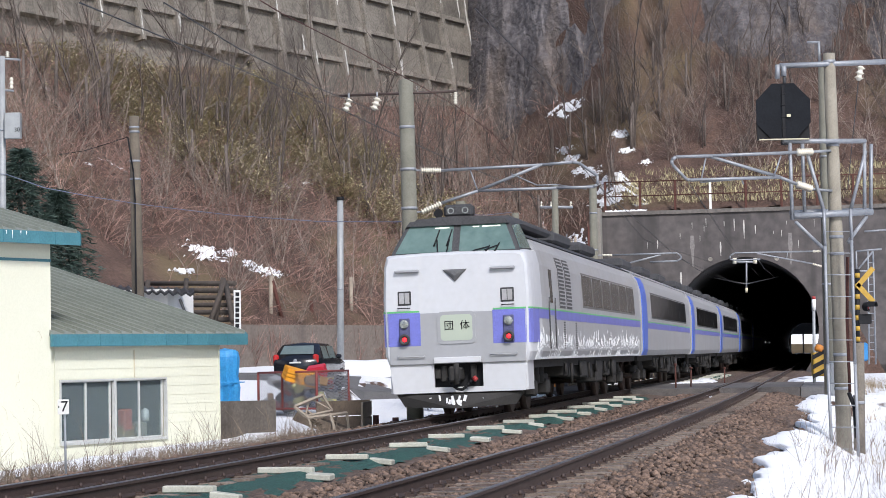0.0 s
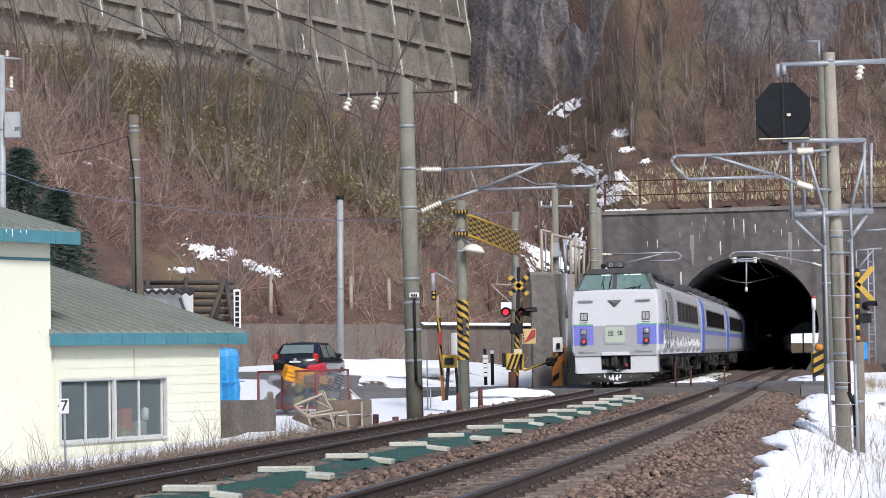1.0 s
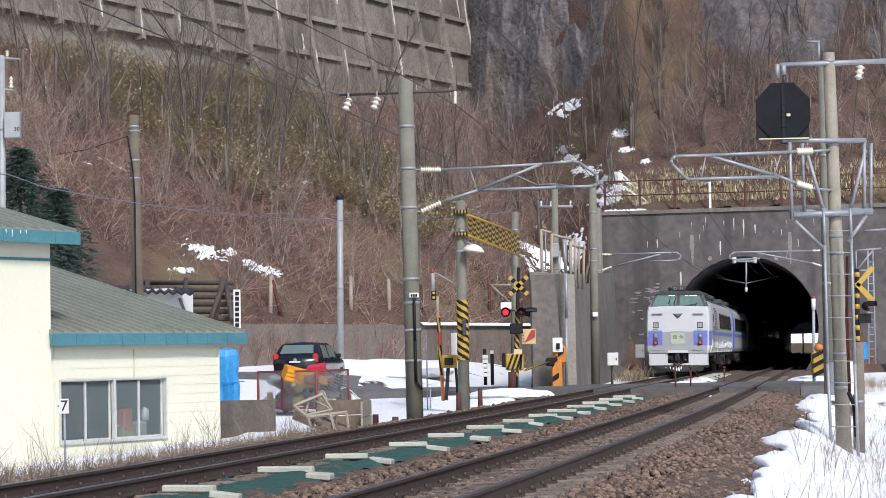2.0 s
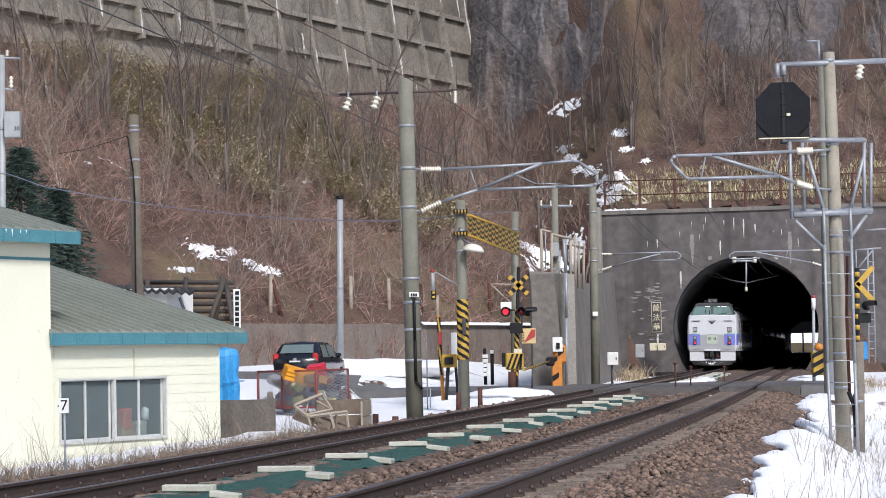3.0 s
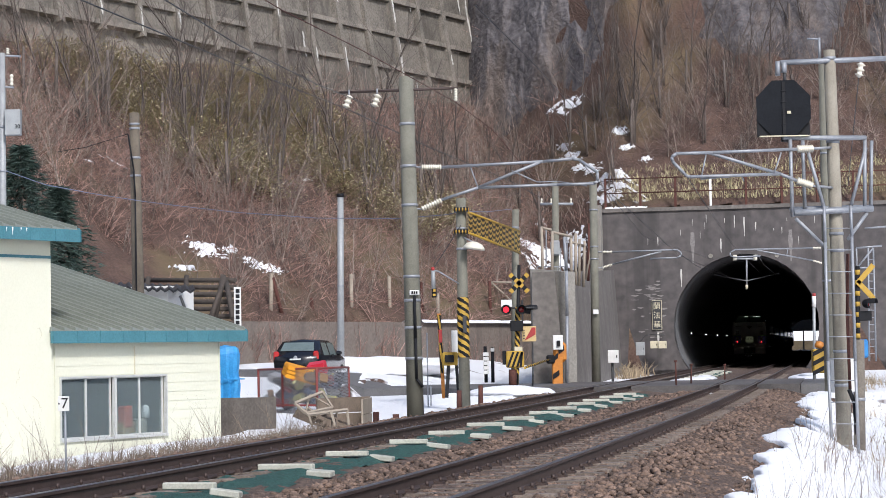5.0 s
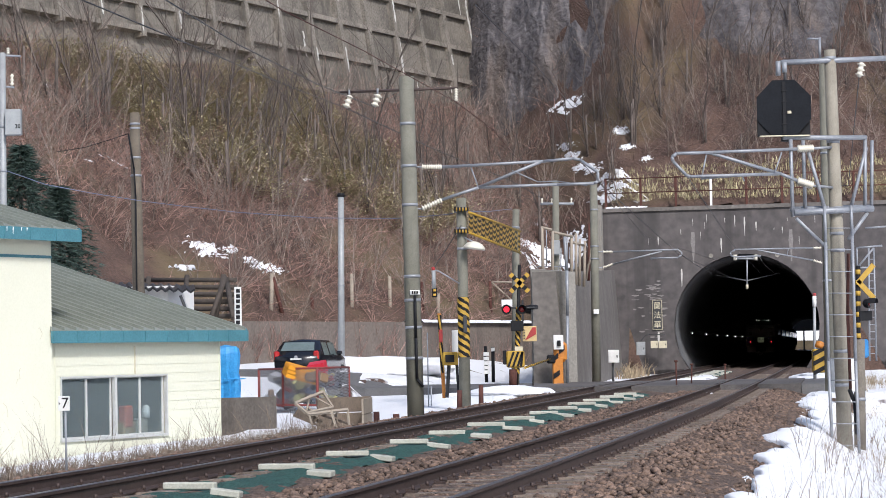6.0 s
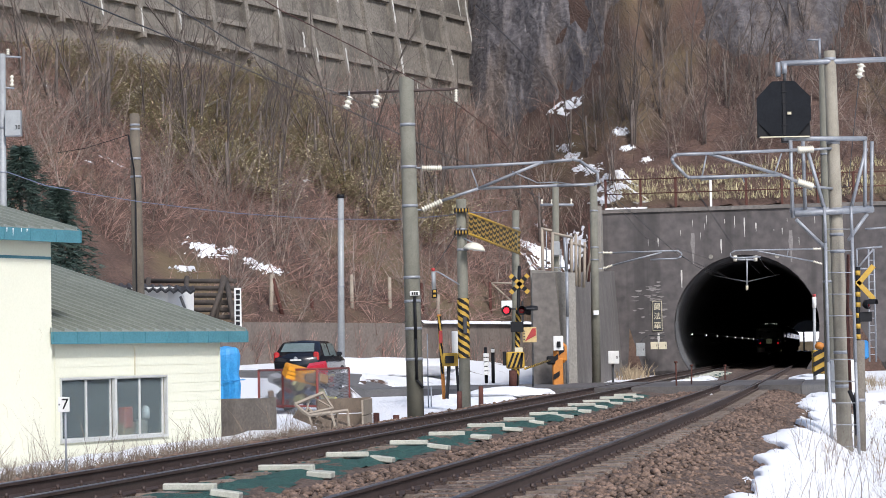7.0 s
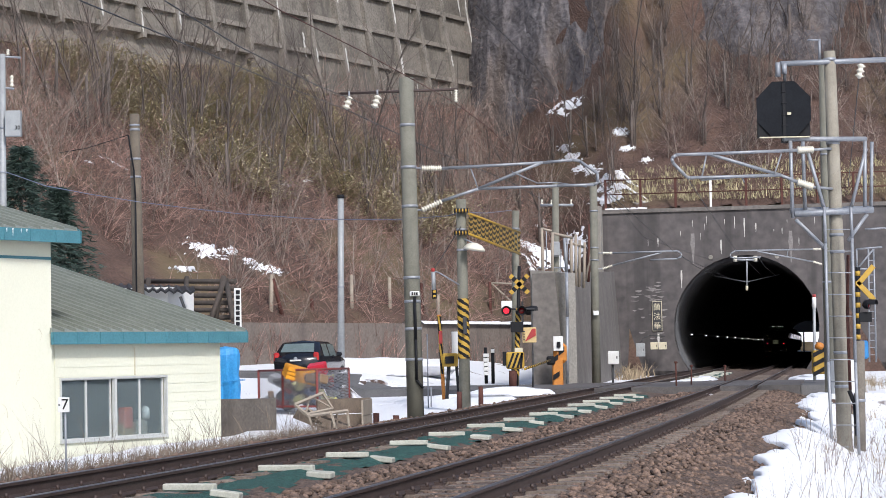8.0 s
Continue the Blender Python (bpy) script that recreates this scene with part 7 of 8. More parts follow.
def junk_cage():
    A, B_, C_ = Vector((-4.872, 56.000, -0.209)), Vector((-3.238, 54.000, -0.189)), Vector((-2.601, 57.500, -0.202))
    D_ = A + (C_ - B_)
    H = 0.98
    cg = thing("scrap_cage", Matrix.Translation(A), "rusty red mesh cage full of scrap", "cage")
    inv = cg.matrix_basis.inverted()
    up = Vector((0, 0, H))
    cor = [A, B_, C_, D_]
    for q in cor + [A.lerp(B_, 0.42)]:
        bar(cg, q, q + up, 0.035, M_CAGE, "post", 6)
    for a, b in zip(cor, cor[1:] + cor[:1]):
        for z in (0.05, H):
            bar(cg, a + Vector((0, 0, z)), b + Vector((0, 0, z)), 0.03, M_CAGE, "rail", 6)
    rs = random.Random(12)
    for a, b in ((A, B_), (B_, C_)):
        bm = BM()
        n = 26
        for i in range(-n, n):
            for sgn in (1, -1):
                f0 = i / n
                f1 = f0 + 0.45
                u0, u1 = max(0, f0), min(1, f1)
                if u1 <= u0:
                    continue
                z0, z1 = (u0 - f0) / 0.45 * H, (u1 - f0) / 0.45 * H
                if sgn < 0:
                    z0, z1 = H - z0, H - z1
                bm_rod(bm, inv @ (a.lerp(b, u0) + Vector((0, 0, z0))), inv @ (a.lerp(b, u1) + Vector((0, 0, z1))), 0.006, 0.006, 3, False)
        ms = part("mesh", bm, M_STEEL, cg, "diamond wire mesh")
    cols = [(0.05, 0.05, 0.055), (0.32, 0.32, 0.33), (0.10, 0.09, 0.08), (0.26, 0.17, 0.10), (0.45, 0.44, 0.42), (0.12, 0.14, 0.2), (0.35, 0.06, 0.05), (0.5, 0.48, 0.2)]
    ms = [mat("scrap", c, None, 0.6, 0, 6, 40, 0.1) for c in cols]
    for i in range(84):
        f, g = rs.uniform(0.06, 0.94), rs.uniform(0.08, 0.9)
        q = A + (B_ - A) * f + (D_ - A) * g + Vector((0, 0, rs.uniform(0.08, 0.82)))
        bm = BM()
        s = (rs.uniform(0.15, 0.5), rs.uniform(0.1, 0.4), rs.uniform(0.08, 0.32))
        m = Euler((rs.uniform(-0.6, 0.6), rs.uniform(-0.6, 0.6), rs.uniform(0, 3))).to_matrix().to_4x4()
        if i % 3 == 0:
            bm_rod(bm, (-s[0] / 2, 0, 0), (s[0] / 2, 0, 0), s[2] * 0.35, s[2] * 0.3, 10)
        else:
            bm_box(bm, (0, 0, 0), s, bevel=0.02)
        tagged(put("scrap_piece", bm, ms[rs.randrange(len(ms))], Matrix.Translation(q) @ m), "piece of dented scrap lying in the red cage", "scrap", "scrap in the cage")
    # crates on top
    for a, col, s, nm, lab, rz in (((-3.717, 55.000, 0.659), (0.80, 0.34, 0.02), (0.82, 0.45, 0.3), "orange_crate", "orange plastic crate tipped over the scrap", 20), ((-3.341, 56.000, 0.759), (0.62, 0.03, 0.06), (0.44, 0.36, 0.3), "red_crate", "red plastic crate on top of the scrap", -10)):
        cr = thing(nm, Matrix.Translation(a) @ pose(0, 0, 0, 14, 16 if rz > 0 else -8, rz), lab, "crate")
        mm = mat(nm, col, None, 0.45, 0, 5, 50, 0.0)
        for x in (-1, 1):
            for k in range(3):
                bm = BM()
                bm_box(bm, (x * s[0] / 2, 0, -s[2] / 2 + s[2] * (k + 0.5) / 3), (0.02, s[1], s[2] / 3 * 0.8))
                part("side_slat", bm, mm, cr)
                bm = BM()
                bm_box(bm, (0, x * s[1] / 2, -s[2] / 2 + s[2] * (k + 0.5) / 3), (s[0], 0.02, s[2] / 3 * 0.8))
                part("end_slat", bm, mm, cr)
        bm = BM()
        bm_box(bm, (0, 0, -s[2] / 2), (s[0], s[1], 0.02))
        bm_box(bm, (0, 0, s[2] / 2), (s[0] * 0.98, s[1] * 0.98, 0.03))
        part("bottom", bm, mm, cr)


junk_cage()
M_OLDW = mat("old_wood", (0.20, 0.155, 0.12), (0.11, 0.085, 0.065), 0.85, 0, 3, 40, 0.2, streak=((0.09, 0.07, 0.055), 8, 0.55, 0.5))
M_PALEW = mat("bleached_wood", (0.36, 0.31, 0.25), (0.25, 0.21, 0.17), 0.85, 0, 3, 40, 0.2)
def yard_scrap():
    a = thing("wooden_bin", Matrix.Translation((-2.312, 44.000, -0.443)), "weathered wooden bin with a broken front", "bin")
    for p0, p1, z0, z1, m_ in (((-2.676, 44.500, 0.303), (-1.613, 45.500, 0.262), -0.75, 0.24, M_OLDW), ((-1.706, 43.600, 0.302), (-1.586, 45.400, 0.264), -0.75, 0.22, M_PALEW), ((-3.198, 44.400, 0.083), (-1.710, 43.600, 0.074), -0.75, -0.42, M_OLDW)):
        u, v = local(a, p0, p1)
        d = (v - u)
        bm = BM()
        mid = (u + v) / 2
        zb = (z0 + z1) / 2 - a.matrix_basis.translation.z
        for k in range(3):
            hh = (z1 - z0) / 3
            bm = BM()
            bm_box(bm, (mid.x, mid.y, z0 - a.matrix_basis.translation.z + hh * (k + 0.5)), (math.hypot(d.x, d.y), 0.04, hh * 0.95), Matrix.Rotation(math.atan2(d.y, d.x), 3, "Z"))
            part("board", bm, m_, a)
    f = thing("table_frame", Matrix.Translation((-2.456, 42.500, -0.384)), "overturned bleached wooden table frame", "table frame")
    pts = {"a": (-2.986, 42.400, 0.185), "b": (-2.472, 43.000, 0.386), "c": (-2.274, 43.000, 0.078), "d": (-2.785, 42.500, -0.011), "e": (-2.862, 42.400, -0.406), "g": (-2.172, 42.400, -0.364), "h": (-2.287, 42.600, 0.021), "i": (-1.981, 43.000, 0.027), "j": (-1.953, 43.000, -0.289), "k": (-2.712, 42.400, -0.043), "l": (-2.613, 42.500, -0.415), "m": (-2.721, 43.000, 0.334)}
    for u, v, r in (("a", "b", 0.035), ("b", "c", 0.028), ("c", "d", 0.028), ("a", "d", 0.035), ("a", "k", 0.03), ("m", "c", 0.02), ("k", "l", 0.025), ("h", "g", 0.03), ("k", "i", 0.035), ("i", "j", 0.025), ("m", "d", 0.02)):
        u, v = local(f, pts[u], pts[v])
        bm = BM()
        bm_rod(bm, u, v, r, r, 4)
        part("batten", bm, M_PALEW, f)
    rs = random.Random(9)
    for i in range(7):
        q = Vector((-2.820, 43.000, -0.171)).lerp(Vector((-2.168, 43.500, -0.199)), rs.random())
        bm = BM()
        bm_box(bm, (0, 0, 0), (rs.uniform(0.3, 0.8), rs.uniform(0.1, 0.25), 0.03))
        tagged(put("plank", bm, rs.choice([M_OLDW, M_PALEW]), Matrix.Translation(q + Vector((0, 0, rs.uniform(-0.2, 0.1)))) @ pose(0, 0, 0, rs.uniform(-60, 60), rs.uniform(-40, 40), rs.uniform(0, 180))), "loose grey plank leaning in a scrap heap", "plank", "planks in the heap")


yard_scrap()
# shed with corrugated roof, and the log crib behind it
sh = thing("shed", Matrix.Translation((-9.603, 75.000, 1.789)), "small white shed with a dark corrugated roof", "shed")
block(sh, (-10.620, 76.000, 2.614), (2.9, 2.0, 2.0), M_WHITE, "wall", -20)
c, = local(sh, (-10.765, 75.000, 3.449))
bm = BM()
k = 60
prev = None
for i in range(k + 1):
    u = Vector((-13.278, 77.000, 3.818)).lerp(Vector((-8.479, 73.500, 3.460)), i / k)
    u = local(sh, u)[0]
    z = 0.05 * math.sin(i * 1.6)
    ring = [bm.verts.new(u + Vector((0, -0.5, z - 0.06))), bm.verts.new(u + Vector((-0.3, 1.6, z + 0.16))), bm.verts.new(u + Vector((-0.3, 1.6, z + 0.10))), bm.verts.new(u + Vector((0, -0.5, z - 0.14)))]
    if prev:
        for j in range(4):
            bm.faces.new((prev[j], prev[(j + 1) % 4], ring[(j + 1) % 4], ring[j]))
    prev = ring
part("roof", bm, M_GREY, sh, "dark corrugated roof sheet")
bar(sh, (-8.782, 73.500, 2.537), (-9.043, 73.500, 3.239), 0.05, M_GREY, "brace")
M_LOG = mat("dark_log", (0.085, 0.07, 0.06), (0.045, 0.037, 0.032), 0.9, 0, 3, 40, 0.3)
cb = thing("log_crib", Matrix.Translation((-8.881, 81.000, 1.811)), "dark log crib wall holding the slope", "retaining crib")
for i in range(8):
    yy = i
    u = Vector((-11.875, 84.000, 4.164)).lerp(Vector((-11.620, 82.000, 1.871)), i / 8)
    v = Vector((-7.771, 80.000, 3.951)).lerp(Vector((-7.657, 78.500, 1.773)), i / 8)
    bar(cb, u, v, 0.09, M_LOG, "log", 8)
for a, b_ in (((-11.426, 83.000, 4.232), (-11.577, 82.000, 1.870)), ((-9.820, 82.000, 4.209), (-9.780, 80.000, 1.823)), ((-8.211, 80.000, 4.150), (-8.497, 79.500, 2.526)), ((-8.109, 80.000, 3.895), (-7.680, 78.000, 2.487)), ((-8.609, 79.000, 2.521), (-8.149, 80.000, 4.064))):
    bar(cb, a, b_, 0.10, M_LOG, "prop", 8)
sp = thing("notice_post", Matrix.Translation((-7.116, 74.000, 2.085)), "white upright board with black lettering bars", "sign")
block(sp, (-7.124, 74.000, 2.825), (0.24, 0.06, 1.36), M_WHITE, "board")
for k in range(7):
    u = Vector((-7.111, 73.950, 3.368)).lerp(Vector((-7.128, 73.950, 2.279)), k / 6)
    block(sp, u, (0.13, 0.04, 0.13), M_BLACK, "writing_bar", 0, 0)
bar(sp, (-7.132, 74.000, 2.319), (-7.121, 74.000, 1.735), 0.04, M_OLDW, "stake")
# fence stakes on the foot wall
rs = random.Random(21)
for a, b_ in (((-7.464, 92.000, 2.527), (-7.382, 92.000, 4.656)), ((-6.824, 92.500, 2.521), (-7.337, 92.000, 4.461)), ((-5.834, 95.000, 2.535), (-5.866, 95.000, 3.635)), ((-4.240, 98.000, 2.544), (-4.227, 98.000, 4.762)), ((-2.564, 101.000, 2.552), (-2.577, 101.000, 4.731)), ((-1.071, 103.000, 2.549), (-1.088, 103.000, 4.501)), ((2.355, 110.000, 2.576), (2.341, 110.000, 4.718)), ((-0.315, 104.000, 2.602), (-0.316, 104.000, 3.970)), ((3.523, 76.400, 3.913), (3.518, 76.400, 5.525)), ((3.844, 76.400, 3.867), (3.897, 76.400, 5.356)),
              ((4.563, 77.000, 3.875), (4.593, 77.000, 5.214)), ((4.786, 78.000, 3.866), (4.819, 78.000, 5.346)), ((5.034, 80.000, 3.891), (5.085, 80.000, 5.239)), ((5.331, 82.000, 3.913), (5.405, 82.000, 5.251)), ((5.643, 84.000, 4.198), (5.730, 84.000, 6.057)), ((5.556, 84.000, 4.244), (5.949, 84.000, 5.964))):
    bm = BM()
    r_ = 0.06 if a[1] < 90 else 0.10
    bm_rod(bm, Vector(a) - Vector((0, 0, 0.4)), b_, r_, r_ * 0.85, 7)
    tagged(put("fence_post", bm, M_PALEW if rs.random() < 0.6 else M_RUST), "weathered upright fence post above the wall", "fence post", "fence posts above the wall")
for a, b_ in (((2.341, 110.000, 4.718), (3.647, 110.000, 3.476)), ((2.340, 110.000, 4.660), (3.758, 110.000, 4.603)), ((3.517, 76.400, 5.485), (3.877, 76.400, 5.397)), ((3.916, 76.400, 5.316), (4.633, 77.000, 5.172)), ((4.628, 77.000, 4.969), (5.358, 82.000, 5.079))):
    bm = BM()
    bm_rod(bm, a, b_, 0.05, 0.05, 6)
    tagged(put("fence_rail", bm, M_PALEW), "weathered rail between fence posts", "fence rail", "fence rails")
# old snow lying in hollows of the slope
SNOW_AT = []


def hill_snow(c, sx, sy, seed):
    """A ragged, holed patch that follows the slope."""
    c = Vector((*c, 0))
    SNOW_AT.append((c.x, c.y, sx, sy))
    bm = BM()
    k = 30
    ph = random.Random(seed).uniform(0, 9)
    gx, gy = ground_z(c.x + 0.6, c.y) - ground_z(c.x - 0.6, c.y), ground_z(c.x, c.y + 0.6) - ground_z(c.x, c.y - 0.6)
    q = math.hypot(gx, gy) + 1e-6
    gx, gy = gx / q, gy / q
    lx, ly = gy, -gx
    sx, sy = sx * min(2.2, 1 / max(0.3, abs(lx))), sy * 0.6
    g, keep = [], []
    for j in range(k + 1):
        row, kr = [], []
        for i in range(k + 1):
            u, v = (i / k * 2 - 1), (j / k * 2 - 1)
            x, y = c.x + lx * u * sx + gx * v * sy, c.y + ly * u * sx + gy * v * sy
            r = math.hypot(u, v) + 0.7 * noise.noise(Vector((u * 2.2 + ph, v * 2.2, seed))) + 0.7 * noise.noise(Vector((u * 6 + ph, v * 6, seed)))
            row.append(bm.verts.new((x, y, max(ground_z(x, y), ground_z(x, y - 0.2)) + 0.20 - 0.25 * max(0, r))))
            kr.append(r < 0.72)
        g.append(row)
        keep.append(kr)
    for j in range(k):
        for i in range(k):
            if keep[j][i] and keep[j + 1][i + 1] and keep[j][i + 1]:
                bm.faces.new((g[j][i], g[j][i + 1], g[j + 1][i + 1], g[j + 1][i])).smooth = True
    for v in [v for v in bm.verts if not v.link_faces]:
        bm.verts.remove(v)
    if not bm.faces:
        bm.free()
        return
    tagged(put("snow_patch", bm, M_SNOW), "ragged patch of old snow on the slope", "snow", "snow patches on the slope", kind="structure")


for i, (x, y, sx, sy) in enumerate(((4.4, 145.6, 1.2, 0.75), (8.17, 138.7, 0.95, 0.6), (11.04, 131.9, 0.6, 0.5), (11.35, 130.6, 0.5, 0.4), (12.36, 129.1, 0.35, 0.5), (7.9, 135.7, 0.6, 0.3), (8.17, 134.4, 0.75, 0.3), (8.8, 132.3, 0.8, 0.35),
                                    (9.25, 131.1, 0.5, 0.3), (10.3, 128.6, 1.2, 0.6), (10.3, 127.5, 1.3, 0.5), (9.95, 127.2, 0.9, 0.5), (5.95, 131.2, 0.3, 0.25), (-10.4, 93.4, 0.7, 0.75), (-8.5, 95.6, 0.4, 0.4), (-7.8, 96.0, 0.6, 0.45), (-9.5, 95.2, 0.35, 0.3),
                                    (-10.9, 90.3, 0.45, 0.2), (5.48, 126.0, 1.0, 1.3), (6.5, 126.8, 1.2, 1.3), (7.3, 126.4, 1.0, 1.2), (5.2, 123.6, 0.8, 0.8), (6.3, 124.3, 1.0, 0.9), (8.0, 127.2, 0.8, 0.9))):
    hill_snow((x, y), sx * 1.25, sy * 1.25, i * 3 + 1)


# ================= concrete lattice on the slope =================
def slope_point(u, h):
    """A point on the steep face: u metres along the hill foot, h metres up it."""
    w = 19.8 + h / 6.0
    x = -7.7 + 0.5 * u - 0.866 * w
    y = 90 + 0.866 * u + 0.5 * w
    return Vector((x, y, 17.2 + h))


SL_N = Vector((0.866, -0.5, 0.167)).normalized()
SL_U, SL_W = Vector((0.5, 0.866, 0)), Vector((-0.144, 0.083, 1.0))


def lattice():
    ob = thing("slope_lattice", Matrix.Translation(slope_point(30, 0)), "grey concrete lattice holding the upper slope", "retaining lattice")
    inv = ob.matrix_basis.inverted()
    rs = random.Random(31)

    def beam(a, b, wd, th, nm):
        a, b = inv @ a, inv @ b
        d = (b - a).normalized()
        side = d.cross(SL_N).normalized()
        bm = BM()
        r = []
        for q in (a, b):
            r.append([bm.verts.new(q + side * sx * wd / 2 + SL_N * sz) for sx, sz in ((-1, -0.4), (1, -0.4), (1, th), (-1, th))])
        for i in range(4):
            bm.faces.new((r[0][i], r[0][(i + 1) % 4], r[1][(i + 1) % 4], r[1][i]))
        bm.faces.new(r[0])
        bm.faces.new(r[1][::-1])
        part(nm, bm, M_GRID, ob)
    U0, U1, du, UM = -9.5, 65.5, 3.4, 28.0
    k = int((U1 - U0) / du)
    low, high = [0.0, 2.3, 4.6, 6.9, 9.2, 11.5], [1.6, 3.1, 4.6, 6.9, 9.2, 11.5]
    for i in range(k + 1):
        u = U0 + du * i
        beam(slope_point(u, (1.6 if u < UM else 0.0) - 0.4), slope_point(u, 11.5), rs.uniform(0.34, 0.46), 0.36, "rib")
    for h in high:
        beam(slope_point(U0, h), slope_point(UM if h < 4 else U1 + 0.3, h), 0.3, 0.3, "cross_beam")
    for h in low[:2]:
        beam(slope_point(UM, h), slope_point(U1 + 0.3, h), 0.3, 0.3, "cross_beam")
    beam(slope_point(U0, 0.7) - SL_N * 0.3, slope_point(UM, 0.7) - SL_N * 0.3, 1.7, 0.05, "footing")
    beam(slope_point(UM, -0.7) - SL_N * 0.3, slope_point(U1, -0.7) - SL_N * 0.3, 1.4, 0.05, "footing")
    # infill panels sit back between the ribs
    for i in range(k):
        rows = high if U0 + du * (i + 0.5) < UM else low
        for h0, h1 in zip(rows[:-1], rows[1:]):
            c = inv @ (slope_point(U0 + du * (i + 0.5), (h0 + h1) / 2) + SL_N * rs.uniform(-0.05, 0.1))
            bm = BM()
            q = [c + SL_U * sx * (du / 2 - 0.15) + SL_W * sy * ((h1 - h0) / 2 - 0.08) for sx, sy in ((-1, -1), (1, -1), (1, 1), (-1, 1))]
            vv = [bm.verts.new(v) for v in q + [v - SL_N * 0.6 for v in q]]
            bm.faces.new(vv[:4])
            for a in range(4):
                bm.faces.new((vv[a], vv[(a + 1) % 4], vv[4 + (a + 1) % 4], vv[4 + a]))
            part("infill_panel", bm, M_GRIDP, ob)
    # white lime runs on ribs and panels
    for i in range(64):
        u = U0 + du * rs.randrange(5, k + 1) + rs.choice((0, 0, rs.uniform(-1.4, 1.4)))
        h = rs.uniform(1.2, 9)
        on_rib = abs((u - U0) / du - round((u - U0) / du)) < 0.01
        c = inv @ (slope_point(u + rs.uniform(-0.12, 0.12), h) + SL_N * (0.385 if on_rib else 0.12))
        ws, hs = rs.uniform(0.04, 0.16), rs.uniform(0.2, 0.9)
        bm = BM()
        L_, R_ = [], []
        for j in range(7):
            g = j / 6 * 2 - 1
            wj = ws * (0.35 + 0.65 * rs.random()) * (1.0 - 0.35 * abs(g))
            mid = rs.uniform(-0.3, 0.3) * ws
            L_.append(bm.verts.new(c + SL_U * (mid - wj) - SL_W * hs * g))
            R_.append(bm.verts.new(c + SL_U * (mid + wj) - SL_W * hs * g))
        for j in range(6):
            bm.faces.new((L_[j], R_[j], R_[j + 1], L_[j + 1]))
        part("lime_stain", bm, M_LIME, ob)


M_GRIDP = mat("infill_concrete", (0.20, 0.18, 0.155), (0.085, 0.075, 0.065), 0.95, 0, 0.5, 8, 0.4, 0.04, 0.6, rnd=0.2, streak=((0.06, 0.053, 0.045), 1.5, 0.52, 0.6))
lattice()


# ================= rock face =================
M_ROCK = mat("dark_rock", (0.15, 0.138, 0.142), (0.06, 0.054, 0.06), 0.9, 0, 0.35, 3, 0.8, 0.2, 0.5, streak=((0.17, 0.13, 0.105), 0.45, 0.52, 0.6))


def rock_face(name, corners, amp, seed, label):
    """A broken cliff between four corners."""
    a, b, c, d = vec(*corners)
    bm = BM()
    nu, nv = 110, 70
    out = Vector((0.3, -1, 0.25)).normalized()
    g = []
    for j in range(nv + 1):
        row = []
        for i in range(nu + 1):
            u, v = i / nu, j / nv
            p = a.lerp(b, u).lerp(d.lerp(c, u), v)
            e = min(u, 1 - u, 1.2 - v) * 6
            p = p + (b - a).normalized() * (2.2 * noise.noise(Vector((v * 5, seed, 1)))) + Vector((0, 0, 2.0 * noise.noise(Vector((u * 5, seed, 3)))))
            q = Vector((p.x * 0.28 + seed, p.y * 0.28, p.z * 0.13))
            cell = noise.voronoi(Vector((p.x * 0.35, p.y * 0.35, p.z * 0.22 + seed)))[0]
            h = amp * (noise.noise(q) * 1.2 + (cell[1] - cell[0]) * 0.9 - 1.1 * abs(noise.noise(Vector((p.x * 0.45 + seed, p.y * 0.2, p.z * 0.12)))) - 0.5 * abs(noise.noise(Vector((p.x * 1.3, p.y * 0.5, p.z * 0.5 + seed)))) + 0.35 * noise.noise(Vector((q.x * 3, q.y * 3, q.z * 2))) + 0.1 * noise.noise(q * 9))
            row.append(bm.verts.new(p + out * ((h + 1.8) * min(1, e) - (1 - min(1, e)) * 1.5)))
        g.append(row)
    for j in range(nv):
        for i in range(nu):
            bm.faces.new((g[j][i], g[j][i + 1], g[j + 1][i + 1], g[j + 1][i]))
    return tagged(put(name, bm, M_ROCK), label, "rock face", kind="structure")


rock_face("cliff", ((0.6, 147.6, 13.0), (12.0, 135.2, 11.5), (13.4, 139.2, 28.5), (0.8, 152.6, 31.5)), 0.9, 2, "dark blue-grey broken rock face above the slope")
rock_face("cliff", ((13.8, 136.6, 13.5), (30.0, 131.0, 12.5), (31.0, 138.0, 27.0), (14.0, 143.2, 27.5)), 0.7, 9, "dark grey rock ledges behind bare trees above the tunnel")


